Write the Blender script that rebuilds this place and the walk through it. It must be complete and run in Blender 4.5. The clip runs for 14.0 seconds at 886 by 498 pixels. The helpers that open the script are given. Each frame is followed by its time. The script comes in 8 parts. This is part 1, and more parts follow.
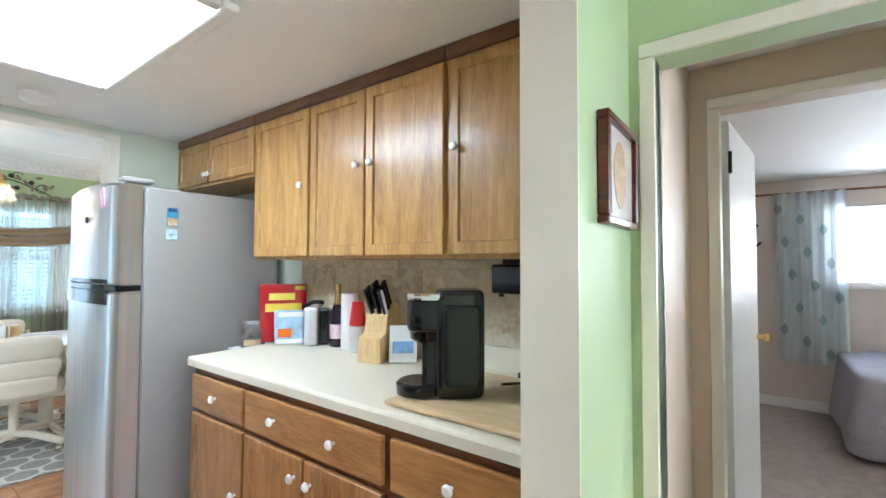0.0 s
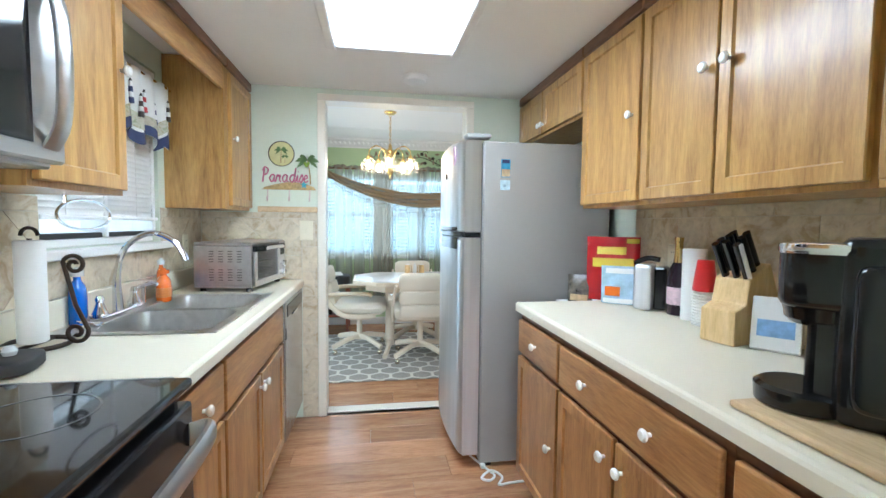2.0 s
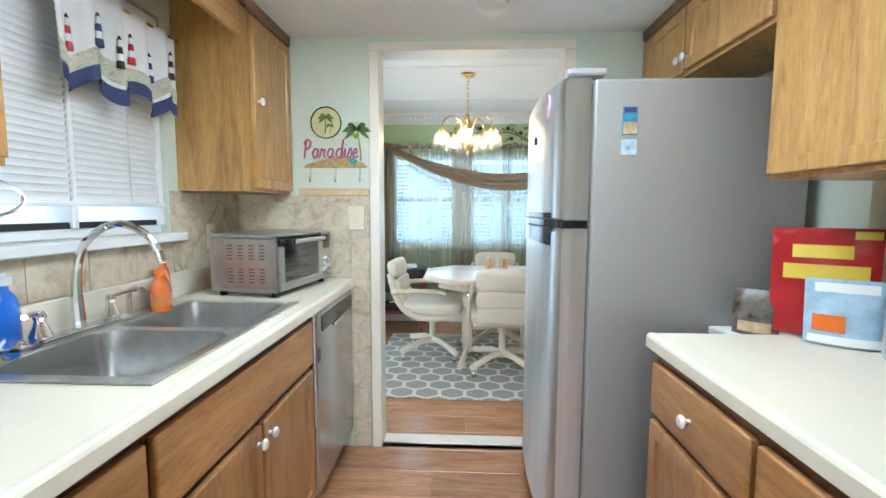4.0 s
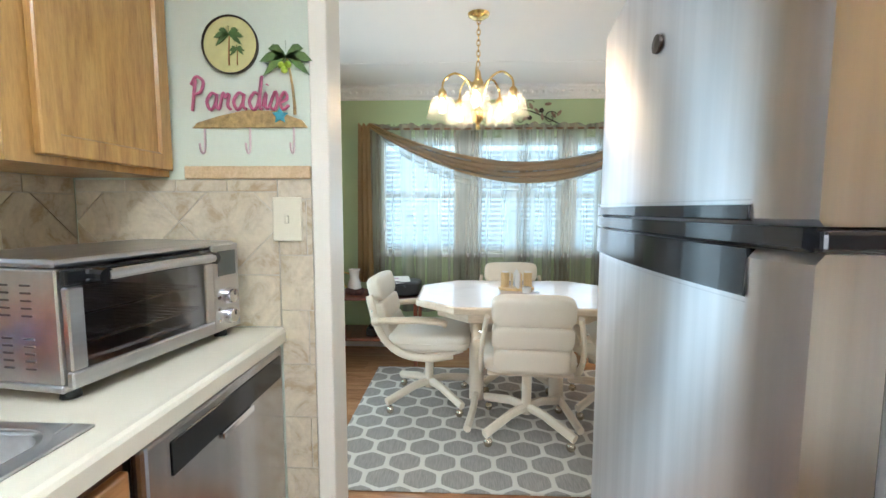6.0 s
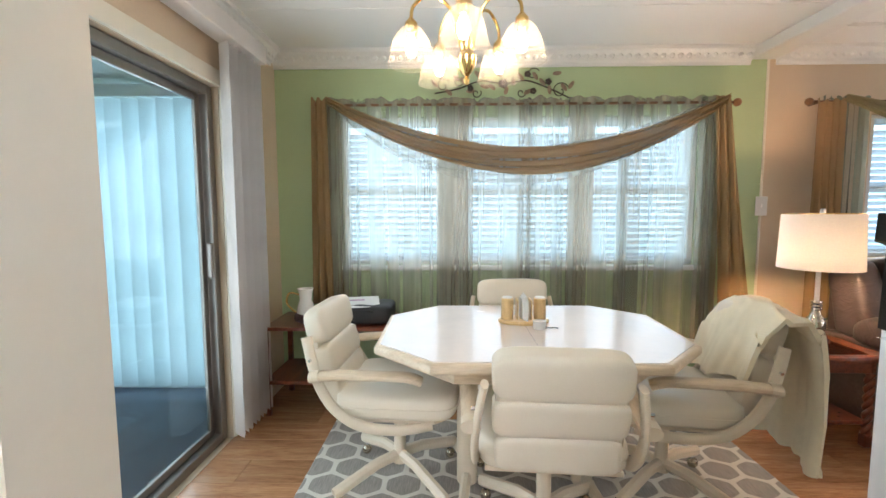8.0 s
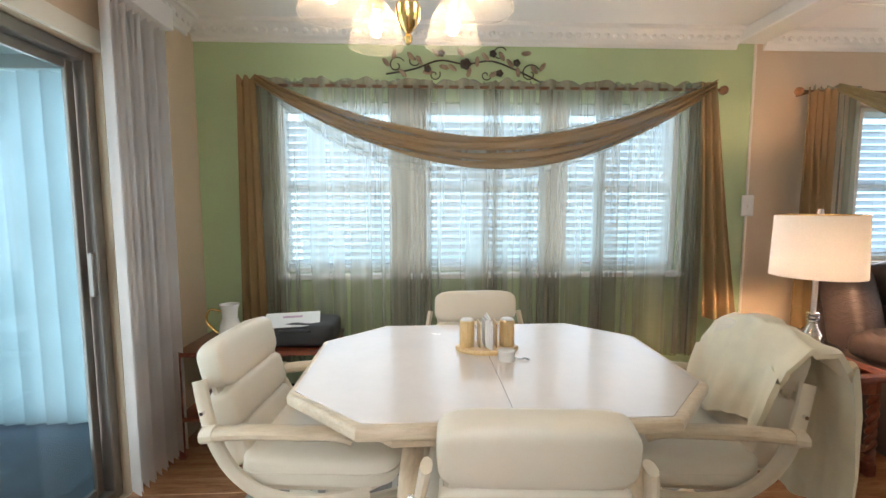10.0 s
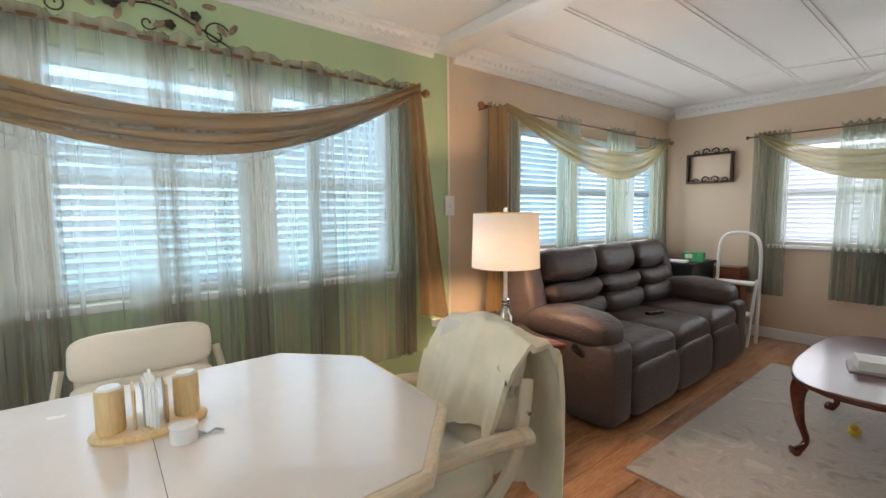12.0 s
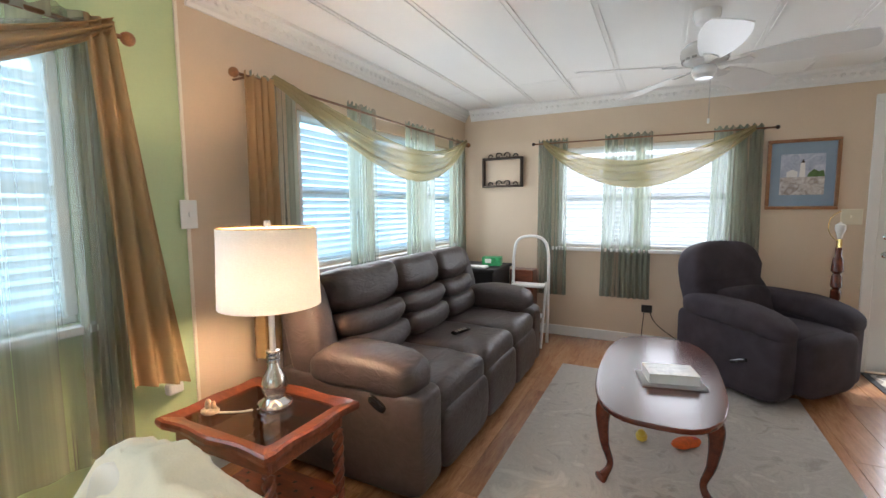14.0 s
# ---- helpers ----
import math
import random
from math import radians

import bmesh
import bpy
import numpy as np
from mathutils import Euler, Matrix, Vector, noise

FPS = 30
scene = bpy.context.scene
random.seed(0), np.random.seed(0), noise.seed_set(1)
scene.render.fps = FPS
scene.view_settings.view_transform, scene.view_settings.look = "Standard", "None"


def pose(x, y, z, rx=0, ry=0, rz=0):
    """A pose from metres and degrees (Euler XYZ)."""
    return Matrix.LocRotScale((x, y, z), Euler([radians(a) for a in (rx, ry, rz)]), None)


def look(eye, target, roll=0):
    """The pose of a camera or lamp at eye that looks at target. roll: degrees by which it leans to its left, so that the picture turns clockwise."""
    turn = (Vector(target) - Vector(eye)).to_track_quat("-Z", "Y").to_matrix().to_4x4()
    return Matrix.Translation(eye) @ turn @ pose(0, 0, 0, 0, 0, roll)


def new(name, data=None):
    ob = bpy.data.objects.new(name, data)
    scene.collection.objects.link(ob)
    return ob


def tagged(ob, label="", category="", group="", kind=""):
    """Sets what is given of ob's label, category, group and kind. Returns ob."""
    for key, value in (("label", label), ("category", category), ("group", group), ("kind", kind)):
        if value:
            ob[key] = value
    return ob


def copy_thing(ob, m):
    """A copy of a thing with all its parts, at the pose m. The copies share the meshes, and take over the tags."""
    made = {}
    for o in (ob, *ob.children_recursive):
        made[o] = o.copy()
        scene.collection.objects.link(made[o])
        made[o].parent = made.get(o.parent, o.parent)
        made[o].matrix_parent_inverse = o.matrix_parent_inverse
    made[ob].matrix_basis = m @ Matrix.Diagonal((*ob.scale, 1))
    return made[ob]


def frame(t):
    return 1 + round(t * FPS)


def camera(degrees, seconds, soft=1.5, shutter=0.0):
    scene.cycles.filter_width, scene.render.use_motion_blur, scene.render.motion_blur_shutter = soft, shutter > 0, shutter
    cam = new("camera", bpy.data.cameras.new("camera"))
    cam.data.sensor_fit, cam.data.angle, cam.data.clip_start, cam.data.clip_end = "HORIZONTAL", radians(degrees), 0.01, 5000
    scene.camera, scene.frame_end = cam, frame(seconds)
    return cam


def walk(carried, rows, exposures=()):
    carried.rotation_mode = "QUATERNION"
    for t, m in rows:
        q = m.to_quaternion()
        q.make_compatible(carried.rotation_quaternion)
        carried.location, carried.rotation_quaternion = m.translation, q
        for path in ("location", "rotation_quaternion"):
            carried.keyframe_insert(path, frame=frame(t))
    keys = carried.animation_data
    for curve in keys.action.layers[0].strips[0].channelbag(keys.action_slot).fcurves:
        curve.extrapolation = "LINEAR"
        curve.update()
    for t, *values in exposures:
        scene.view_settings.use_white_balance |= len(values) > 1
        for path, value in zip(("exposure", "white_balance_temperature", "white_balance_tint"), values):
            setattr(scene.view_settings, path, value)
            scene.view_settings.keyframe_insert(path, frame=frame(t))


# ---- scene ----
cam = camera(91.2, 14.0)
PATH = [
    (0, (0.199, 0.0, 1.339), (-0.986, 1.611, 1.405), 0.2),
    (0.5, (0.148, 0.079, 1.319), (-1.378, 1.371, 1.358), 0.1),
    (1, (0.114, 0.158, 1.308), (-1.651, 1.099, 1.298), 0.4),
    (1.5, (0.073, 0.217, 1.285), (-1.834, 0.817, 1.223), 0.6),
    (2, (0.027, 0.254, 1.273), (-1.944, 0.572, 1.159), 0.6),
    (2.5, (-0.086, 0.285, 1.268), (-2.077, 0.408, 1.12), 0.6),
    (2.7, (-0.149, 0.302, 1.27), (-2.141, 0.372, 1.113), 0.5),
    (4.8, (-1.023, 0.388, 1.263), (-3.012, 0.288, 1.083), 0.2),
    (5, (-1.126, 0.374, 1.261), (-3.116, 0.279, 1.081), 0.1),
    (5.5, (-1.4, 0.342, 1.278), (-3.388, 0.242, 1.091), 0.3),
    (6, (-1.637, 0.326, 1.253), (-3.627, 0.239, 1.072), 0.1),
    (6.5, (-1.911, 0.345, 1.254), (-3.901, 0.268, 1.074), 0.1),
    (7, (-2.117, 0.349, 1.24), (-4.108, 0.29, 1.059), 0.1),
    (7.2, (-2.197, 0.351, 1.236), (-4.189, 0.301, 1.061), -0.1),
    (9.3, (-2.803, 0.4, 1.238), (-4.796, 0.367, 1.072), -0.2),
    (9.5, (-2.83, 0.418, 1.241), (-4.823, 0.41, 1.066), -0.2),
    (10, (-2.881, 0.446, 1.249), (-4.871, 0.539, 1.068), -0.1),
    (10.5, (-2.967, 0.48, 1.264), (-4.931, 0.813, 1.087), -0.3),
    (11, (-3.064, 0.495, 1.255), (-4.942, 1.161, 1.083), -0.3),
    (11.5, (-3.14, 0.528, 1.25), (-4.879, 1.5, 1.078), -0.3),
    (12, (-3.237, 0.607, 1.23), (-4.798, 1.845, 1.059), -0.5),
    (12.5, (-3.344, 0.757, 1.261), (-4.715, 2.202, 1.076), -0.5),
    (13, (-3.411, 0.886, 1.256), (-4.602, 2.483, 1.074), -0.5),
    (13.5, (-3.466, 1.036, 1.271), (-4.499, 2.738, 1.082), -0.4),
    (14, (-3.562, 1.203, 1.294), (-4.459, 2.98, 1.103), -0.4),
]
EXPOSURES = [(0.0, 0.58, 5450, 10), (1.0, 0.42, 5450, 10), (2.5, 0.42, 5450, 9), (5.0, 0.36, 5700, 11), (7.0, 0.38, 6000, 14), (9.5, 0.28, 6350, 17), (11.0, 0.17, 6100, 15), (12.0, 0.18, 6000, 14), (14.0, 0.54, 5800, 12)]
walk(cam, [(t, look(eye, target, roll)) for t, eye, target, roll in PATH], EXPOSURES)

# ---- world and light ----
world = bpy.data.worlds.new("sky")
scene.world = world
world.use_nodes = True
wt = world.node_tree
wbg = wt.nodes["Background"]
wsky = wt.nodes.new("ShaderNodeTexSky")
wsky.sky_type = "NISHITA"
wsky.sun_disc = False
wsky.sun_elevation, wsky.sun_rotation = radians(62), radians(140)
wt.links.new(wsky.outputs[0], wbg.inputs[0])
wbg.inputs[1].default_value = 0.12
sun = new("sun", bpy.data.lights.new("sun", "SUN"))
sun.data.energy, sun.data.angle, sun.data.color = 2.5, radians(0.6), (1, 0.95, 0.88)
sun.matrix_basis = look((0, 0, 30), (-8, -10, 0))
KITCHEN_PANEL, BULB, OUTSIDE, LAMP = 15.0, 56.0, 2.3, 430.0


def daylight(at, towards, width, height, watts, color=(1.0, 0.97, 0.94)):
    """Sky light that enters by a window's opening."""
    l = new("daylight", bpy.data.lights.new("daylight", "AREA"))
    l.data.shape, l.data.size, l.data.size_y = "RECTANGLE", width, height
    l.data.energy, l.data.color = watts, color
    l.matrix_basis = look(at, towards)


daylight((-5.495, 0.81, 1.38), (-4.5, 0.81, 1.36), 2.36, 0.95, 16, (0.78, 0.92, 1.0))
daylight((-5.495, 4.24, 1.4), (-4.5, 4.24, 1.38), 2.1, 0.9, 21)
daylight((-3.76, 5.575, 1.38), (-3.76, 4.5, 1.36), 1.4, 0.9, 12)
# lamp at the front door's added pane, to brighten the living room
daylight((-1.66, 5.85, 1.1), (-1.66, 4.9, 1.05), 0.7, 1.6, 14)
daylight((1.7, 5.45, 1.5), (1.7, 4.5, 1.4), 1.9, 0.7, 78)
daylight((-3.95, -1.05, 1.0), (-3.95, 0, 1.0), 1.5, 1.6, 20)

# ---- materials ----


def nodes_of(name):
    m = bpy.data.materials.new(name)
    m.use_nodes = True
    nt = m.node_tree
    return m, nt, nt.nodes["Principled BSDF"]


def coords(nt, scale=(1, 1, 1), space="Object"):
    tc = nt.nodes.new("ShaderNodeTexCoord")
    mp = nt.nodes.new("ShaderNodeMapping")
    mp.inputs["Scale"].default_value = scale
    nt.links.new(tc.outputs[space], mp.inputs["Vector"])
    return mp.outputs["Vector"]


def noise_tex(nt, vec, scale, detail=4, rough=0.55, distortion=0.0):
    n = nt.nodes.new("ShaderNodeTexNoise")
    n.inputs["Scale"].default_value, n.inputs["Detail"].default_value = scale, detail
    n.inputs["Roughness"].default_value, n.inputs["Distortion"].default_value = rough, distortion
    nt.links.new(vec, n.inputs["Vector"])
    return n.outputs["Fac"]


def ramp(nt, fac, stops):
    r = nt.nodes.new("ShaderNodeValToRGB")
    els = r.color_ramp.elements
    while len(els) < len(stops):
        els.new(0.5)
    for e, (p, c) in zip(els, stops):
        e.position, e.color = p, (*c, 1)
    nt.links.new(fac, r.inputs["Fac"])
    return r.outputs["Color"]


def math_node(nt, op, a, b=None, c=None):
    n = nt.nodes.new("ShaderNodeMath")
    n.operation = op
    for i, v in enumerate((a, b, c)):
        if v is None:
            continue
        if isinstance(v, (int, float)):
            n.inputs[i].default_value = v
        else:
            nt.links.new(v, n.inputs[i])
    return n.outputs[0]


def mix_color(nt, fac, a, b, kind="MIX"):
    n = nt.nodes.new("ShaderNodeMix")
    n.data_type, n.blend_type = "RGBA", kind
    for k, v in ((0, fac), (6, a), (7, b)):
        if isinstance(v, (int, float)):
            n.inputs[k].default_value = v
        elif isinstance(v, tuple):
            n.inputs[k].default_value = (*v, 1)
        else:
            nt.links.new(v, n.inputs[k])
    return n.outputs[2]


def bump(nt, bsdf, height, strength=0.2, distance=0.01):
    b = nt.nodes.new("ShaderNodeBump")
    b.inputs["Strength"].default_value, b.inputs["Distance"].default_value = strength, distance
    nt.links.new(height, b.inputs["Height"])
    nt.links.new(b.outputs["Normal"], bsdf.inputs["Normal"])


def shade(c, k):
    return tuple(max(0.0, min(1.0, v * k)) for v in c)


def plain(name, base, rough=0.5, metal=0.0, vary=0.08, size=6.0, grain=60.0, relief=0.1, depth=0.002, coat=0.0, space="Object", spec=None):
    """A surface with stains at one scale and grain at another."""
    m, nt, b = nodes_of(name)
    vec = coords(nt, space=space)
    big = noise_tex(nt, vec, size, 3)
    fine = noise_tex(nt, vec, grain, 4)
    col = ramp(nt, big, [(0.3, shade(base, 1 - vary)), (0.7, shade(base, 1 + vary))])
    col = mix_color(nt, 0.25, col, ramp(nt, fine, [(0.3, shade(base, 1 - 1.5 * vary)), (0.7, shade(base, 1 + vary))]))
    nt.links.new(col, b.inputs["Base Color"])
    rr = nt.nodes.new("ShaderNodeMapRange")
    rr.inputs["To Min"].default_value, rr.inputs["To Max"].default_value = max(0.02, rough - 0.08), min(1, rough + 0.08)
    nt.links.new(big, rr.inputs["Value"])
    nt.links.new(rr.outputs[0], b.inputs["Roughness"])
    b.inputs["Metallic"].default_value, b.inputs["Coat Weight"].default_value = metal, coat
    if spec is not None:
        b.inputs["Specular IOR Level"].default_value = spec
    if relief:
        bump(nt, b, fine, relief, depth)
    return m


def wood(name, dark, mid, light, stretch, rough=0.4, coat=0.0, scale=1.0, per_object=0.25, relief=0.12):
    """Grained wood; stretch gives the grain's direction, short along it."""
    m, nt, b = nodes_of(name)
    info = nt.nodes.new("ShaderNodeObjectInfo")
    vec = coords(nt, stretch)
    add = nt.nodes.new("ShaderNodeVectorMath")
    add.operation = "ADD"
    sc = nt.nodes.new("ShaderNodeVectorMath")
    sc.operation = "SCALE"
    sc.inputs[0].default_value = (7.3, 3.1, 5.7)
    nt.links.new(info.outputs["Random"], sc.inputs["Scale"])
    nt.links.new(vec, add.inputs[0])
    nt.links.new(sc.outputs[0], add.inputs[1])
    v = add.outputs[0]
    fig = noise_tex(nt, v, 2.4 * scale, 4, 0.55, 1.6)
    pores = noise_tex(nt, v, 22 * scale, 5, 0.7)
    col = ramp(nt, fig, [(0.28, dark), (0.5, mid), (0.72, light)])
    col = mix_color(nt, 0.3, col, ramp(nt, pores, [(0.35, shade(dark, 0.7)), (0.6, light)]))
    tone = nt.nodes.new("ShaderNodeMapRange")
    tone.inputs["To Min"].default_value, tone.inputs["To Max"].default_value = 1 - per_object, 1 + per_object * 0.5
    nt.links.new(info.outputs["Random"], tone.inputs["Value"])
    hsv = nt.nodes.new("ShaderNodeHueSaturation")
    nt.links.new(tone.outputs[0], hsv.inputs["Value"])
    nt.links.new(col, hsv.inputs["Color"])
    nt.links.new(hsv.outputs[0], b.inputs["Base Color"])
    b.inputs["Roughness"].default_value, b.inputs["Coat Weight"].default_value = rough, coat
    b.inputs["Coat Roughness"].default_value = 0.15
    bump(nt, b, pores, relief, 0.001)
    return m


def glow(name, color, strength):
    m, nt, b = nodes_of(name)
    b.inputs["Base Color"].default_value = (*color, 1)
    b.inputs["Emission Color"].default_value = (*color, 1)
    b.inputs["Emission Strength"].default_value = strength
    return m


def clear_glass(name, tint=(1, 1, 1), gloss=0.07, rough=0.02):
    m, nt, b = nodes_of(name)
    t = nt.nodes.new("ShaderNodeBsdfTransparent")
    t.inputs[0].default_value = (*tint, 1)
    g = nt.nodes.new("ShaderNodeBsdfGlossy")
    g.inputs["Roughness"].default_value = rough
    mx = nt.nodes.new("ShaderNodeMixShader")
    mx.inputs[0].default_value = gloss
    nt.links.new(t.outputs[0], mx.inputs[1])
    nt.links.new(g.outputs[0], mx.inputs[2])
    nt.links.new(mx.outputs[0], nt.nodes["Material Output"].inputs["Surface"])
    return m


def sheer(name, color, cover, pattern=None, through_light=0.6):
    """Thin woven cloth: partly open weave, partly lit through."""
    m, nt, b = nodes_of(name)
    vec = coords(nt)
    w = noise_tex(nt, vec, 3, 2)
    col = ramp(nt, w, [(0.3, shade(color, 0.94)), (0.7, shade(color, 1.06))])
    d = nt.nodes.new("ShaderNodeBsdfDiffuse")
    tl = nt.nodes.new("ShaderNodeBsdfTranslucent")
    nt.links.new(col, d.inputs[0])
    nt.links.new(col, tl.inputs[0])
    body = nt.nodes.new("ShaderNodeMixShader")
    body.inputs[0].default_value = through_light
    nt.links.new(d.outputs[0], body.inputs[1])
    nt.links.new(tl.outputs[0], body.inputs[2])
    tr = nt.nodes.new("ShaderNodeBsdfTransparent")
    mx = nt.nodes.new("ShaderNodeMixShader")
    if pattern:
        nt.links.new(pattern(nt), mx.inputs[0])
    else:
        mx.inputs[0].default_value = cover
    nt.links.new(tr.outputs[0], mx.inputs[1])
    nt.links.new(body.outputs[0], mx.inputs[2])
    nt.links.new(mx.outputs[0], nt.nodes["Material Output"].inputs["Surface"])
    return m


def brushed(name, base, rough, stretch, smear=0.0):
    m, nt, b = nodes_of(name)
    vec = coords(nt, stretch)
    n = noise_tex(nt, vec, 30, 3)
    soft = noise_tex(nt, coords(nt), 2.5, 2)
    nt.links.new(ramp(nt, n, [(0.3, shade(base, 0.9)), (0.7, shade(base, 1.08))]), b.inputs["Base Color"])
    mr = nt.nodes.new("ShaderNodeMapRange")
    mr.inputs["To Min"].default_value, mr.inputs["To Max"].default_value = rough - 0.06, rough + 0.08
    nt.links.new(soft, mr.inputs["Value"])
    nt.links.new(mr.outputs[0], b.inputs["Roughness"])
    b.inputs["Metallic"].default_value = 1
    if smear:
        tg = nt.nodes.new("ShaderNodeTangent")
        tg.direction_type, tg.axis = "RADIAL", "Z"
        b.inputs["Anisotropic"].default_value, b.inputs["Anisotropic Rotation"].default_value = smear, 0.25
        nt.links.new(tg.outputs[0], b.inputs["Tangent"])
    bump(nt, b, n, 0.04, 0.0005)
    return m


def tile_stone(name, light, dark):
    m, nt, b = nodes_of(name)
    info = nt.nodes.new("ShaderNodeObjectInfo")
    vec = coords(nt, space="Object")
    add = nt.nodes.new("ShaderNodeVectorMath")
    add.operation = "ADD"
    cb = nt.nodes.new("ShaderNodeCombineXYZ")
    sc = math_node(nt, "MULTIPLY", info.outputs["Random"], 31.0)
    for k in range(3):
        nt.links.new(sc, cb.inputs[k])
    nt.links.new(vec, add.inputs[0])
    nt.links.new(cb.outputs[0], add.inputs[1])
    a = noise_tex(nt, add.outputs[0], 9, 6, 0.62, 1.4)
    f = noise_tex(nt, add.outputs[0], 60, 4)
    col = ramp(nt, a, [(0.36, dark), (0.47, shade(light, 0.82)), (0.62, light)])
    col = mix_color(nt, 0.2, col, ramp(nt, f, [(0.35, dark), (0.6, light)]))
    nt.links.new(col, b.inputs["Base Color"])
    b.inputs["Roughness"].default_value = 0.35
    bump(nt, b, a, 0.08, 0.003)
    return m


def trellis(name, ground, line):
    """A woven rug with a lobed trellis of light lines."""
    m, nt, b = nodes_of(name)
    tc = nt.nodes.new("ShaderNodeTexCoord")
    sp = nt.nodes.new("ShaderNodeSeparateXYZ")
    nt.links.new(tc.outputs["Object"], sp.inputs[0])
    u = math_node(nt, "MULTIPLY", sp.outputs[1], 1 / 0.175)
    v = math_node(nt, "MULTIPLY", sp.outputs[0], 1 / 0.155)
    best = None
    for du, dv in ((0.0, 0.0), (0.5, math.sqrt(3) / 2)):
        # distance across one six-sided cell of each of the two staggered grids
        au = math_node(nt, "ABSOLUTE", math_node(nt, "WRAP", math_node(nt, "ADD", u, du), 0.5, -0.5))
        av = math_node(nt, "ABSOLUTE", math_node(nt, "WRAP", math_node(nt, "ADD", v, dv), math.sqrt(3) / 2, -math.sqrt(3) / 2))
        e = math_node(nt, "MAXIMUM", au, math_node(nt, "ADD", math_node(nt, "MULTIPLY", au, 0.5), math_node(nt, "MULTIPLY", av, math.sqrt(3) / 2)))
        rnd = math_node(nt, "SQRT", math_node(nt, "ADD", math_node(nt, "POWER", au, 2.0), math_node(nt, "POWER", av, 2.0)))
        e = math_node(nt, "ADD", math_node(nt, "MULTIPLY", e, 0.65), math_node(nt, "MULTIPLY", rnd, 0.325))
        best = e if best is None else math_node(nt, "MINIMUM", best, e)
    pile = noise_tex(nt, coords(nt), 160, 3)
    edge = math_node(nt, "ADD", best, math_node(nt, "MULTIPLY", math_node(nt, "SUBTRACT", pile, 0.5), 0.03))
    mask = nt.nodes.new("ShaderNodeMapRange")
    mask.inputs["From Min"].default_value, mask.inputs["From Max"].default_value = 0.412, 0.432
    nt.links.new(edge, mask.inputs["Value"])
    streak = noise_tex(nt, coords(nt, (1, 12, 1)), 18, 3)
    g = ramp(nt, streak, [(0.3, shade(ground, 0.8)), (0.7, shade(ground, 1.2))])
    col = mix_color(nt, mask.outputs[0], g, line)
    nt.links.new(col, b.inputs["Base Color"])
    b.inputs["Roughness"].default_value = 0.95
    bump(nt, b, math_node(nt, "ADD", pile, mask.outputs[0]), 0.4, 0.004)
    return m


def mottled(name, stops, size, rough=0.95, grain=140, relief=0.4):
    m, nt, b = nodes_of(name)
    vec = coords(nt)
    a = noise_tex(nt, vec, size, 5, 0.6, 1.5)
    f = noise_tex(nt, vec, grain, 3)
    nt.links.new(mix_color(nt, 0.2, ramp(nt, a, stops), ramp(nt, f, [(0.3, stops[0][1]), (0.7, stops[-1][1])])), b.inputs["Base Color"])
    b.inputs["Roughness"].default_value = rough
    bump(nt, b, f, relief, 0.003)
    return m


def hide(name, base, rough):
    """Stuffed leather: soft creases, fine pores and rubbed patches."""
    m, nt, b = nodes_of(name)
    vec = coords(nt)
    worn = noise_tex(nt, vec, 5, 4, 0.6, 0.6)
    crease = noise_tex(nt, coords(nt, (1, 0.6, 1.6)), 11, 3, 0.5, 2.2)
    pore = noise_tex(nt, vec, 220, 3)
    col = ramp(nt, worn, [(0.32, shade(base, 0.7)), (0.55, base), (0.72, shade(base, 1.5))])
    nt.links.new(mix_color(nt, 0.25, col, ramp(nt, crease, [(0.35, shade(base, 0.6)), (0.65, shade(base, 1.3))])), b.inputs["Base Color"])
    nt.links.new(math_node(nt, "ADD", math_node(nt, "MULTIPLY", worn, 0.25), rough - 0.1), b.inputs["Roughness"])
    h = math_node(nt, "ADD", math_node(nt, "MULTIPLY", crease, 1.0), math_node(nt, "MULTIPLY", pore, 0.06))
    bump(nt, b, h, 0.28, 0.02)
    return m


GREEN = plain("green paint", (0.45, 0.565, 0.32), 0.55, vary=0.05, size=1.5, grain=90, relief=0.06)
TAN = plain("tan paint", (0.64, 0.51, 0.37), 0.55, vary=0.05, size=1.5, grain=90, relief=0.06)
PALE = plain("pale green paint", (0.62, 0.67, 0.55), 0.5, vary=0.04, size=1.5, grain=90, relief=0.06)
CREAM = plain("cream gloss paint", (0.78, 0.73, 0.62), 0.35, vary=0.03, size=2, grain=50, relief=0.04)
WHITE = plain("white paint", (0.8, 0.79, 0.76), 0.35, vary=0.03, size=3, grain=70, relief=0.04)
CEIL = plain("white ceiling panel", (0.85, 0.84, 0.81), 0.7, vary=0.03, size=1.2, grain=120, relief=0.08)
BEDWALL = plain("blush wall paint", (0.68, 0.6, 0.56), 0.6, vary=0.04, size=1.5)
OAK_V = wood("oak upright", (0.31, 0.145, 0.038), (0.5, 0.27, 0.075), (0.62, 0.375, 0.12), (6, 6, 0.7), 0.36, 0.25, per_object=0.1)
OAK_H = wood("oak level", (0.3, 0.13, 0.038), (0.46, 0.235, 0.07), (0.59, 0.345, 0.12), (0.7, 6, 6), 0.36, 0.25, per_object=0.1)
RED_OAK_V = wood("russet oak upright", (0.23, 0.095, 0.03), (0.41, 0.19, 0.06), (0.53, 0.285, 0.1), (6, 6, 0.7), 0.36, 0.25, per_object=0.1)
RED_OAK_H = wood("russet oak level", (0.23, 0.095, 0.03), (0.41, 0.19, 0.06), (0.53, 0.285, 0.1), (0.7, 6, 6), 0.36, 0.25, per_object=0.1)
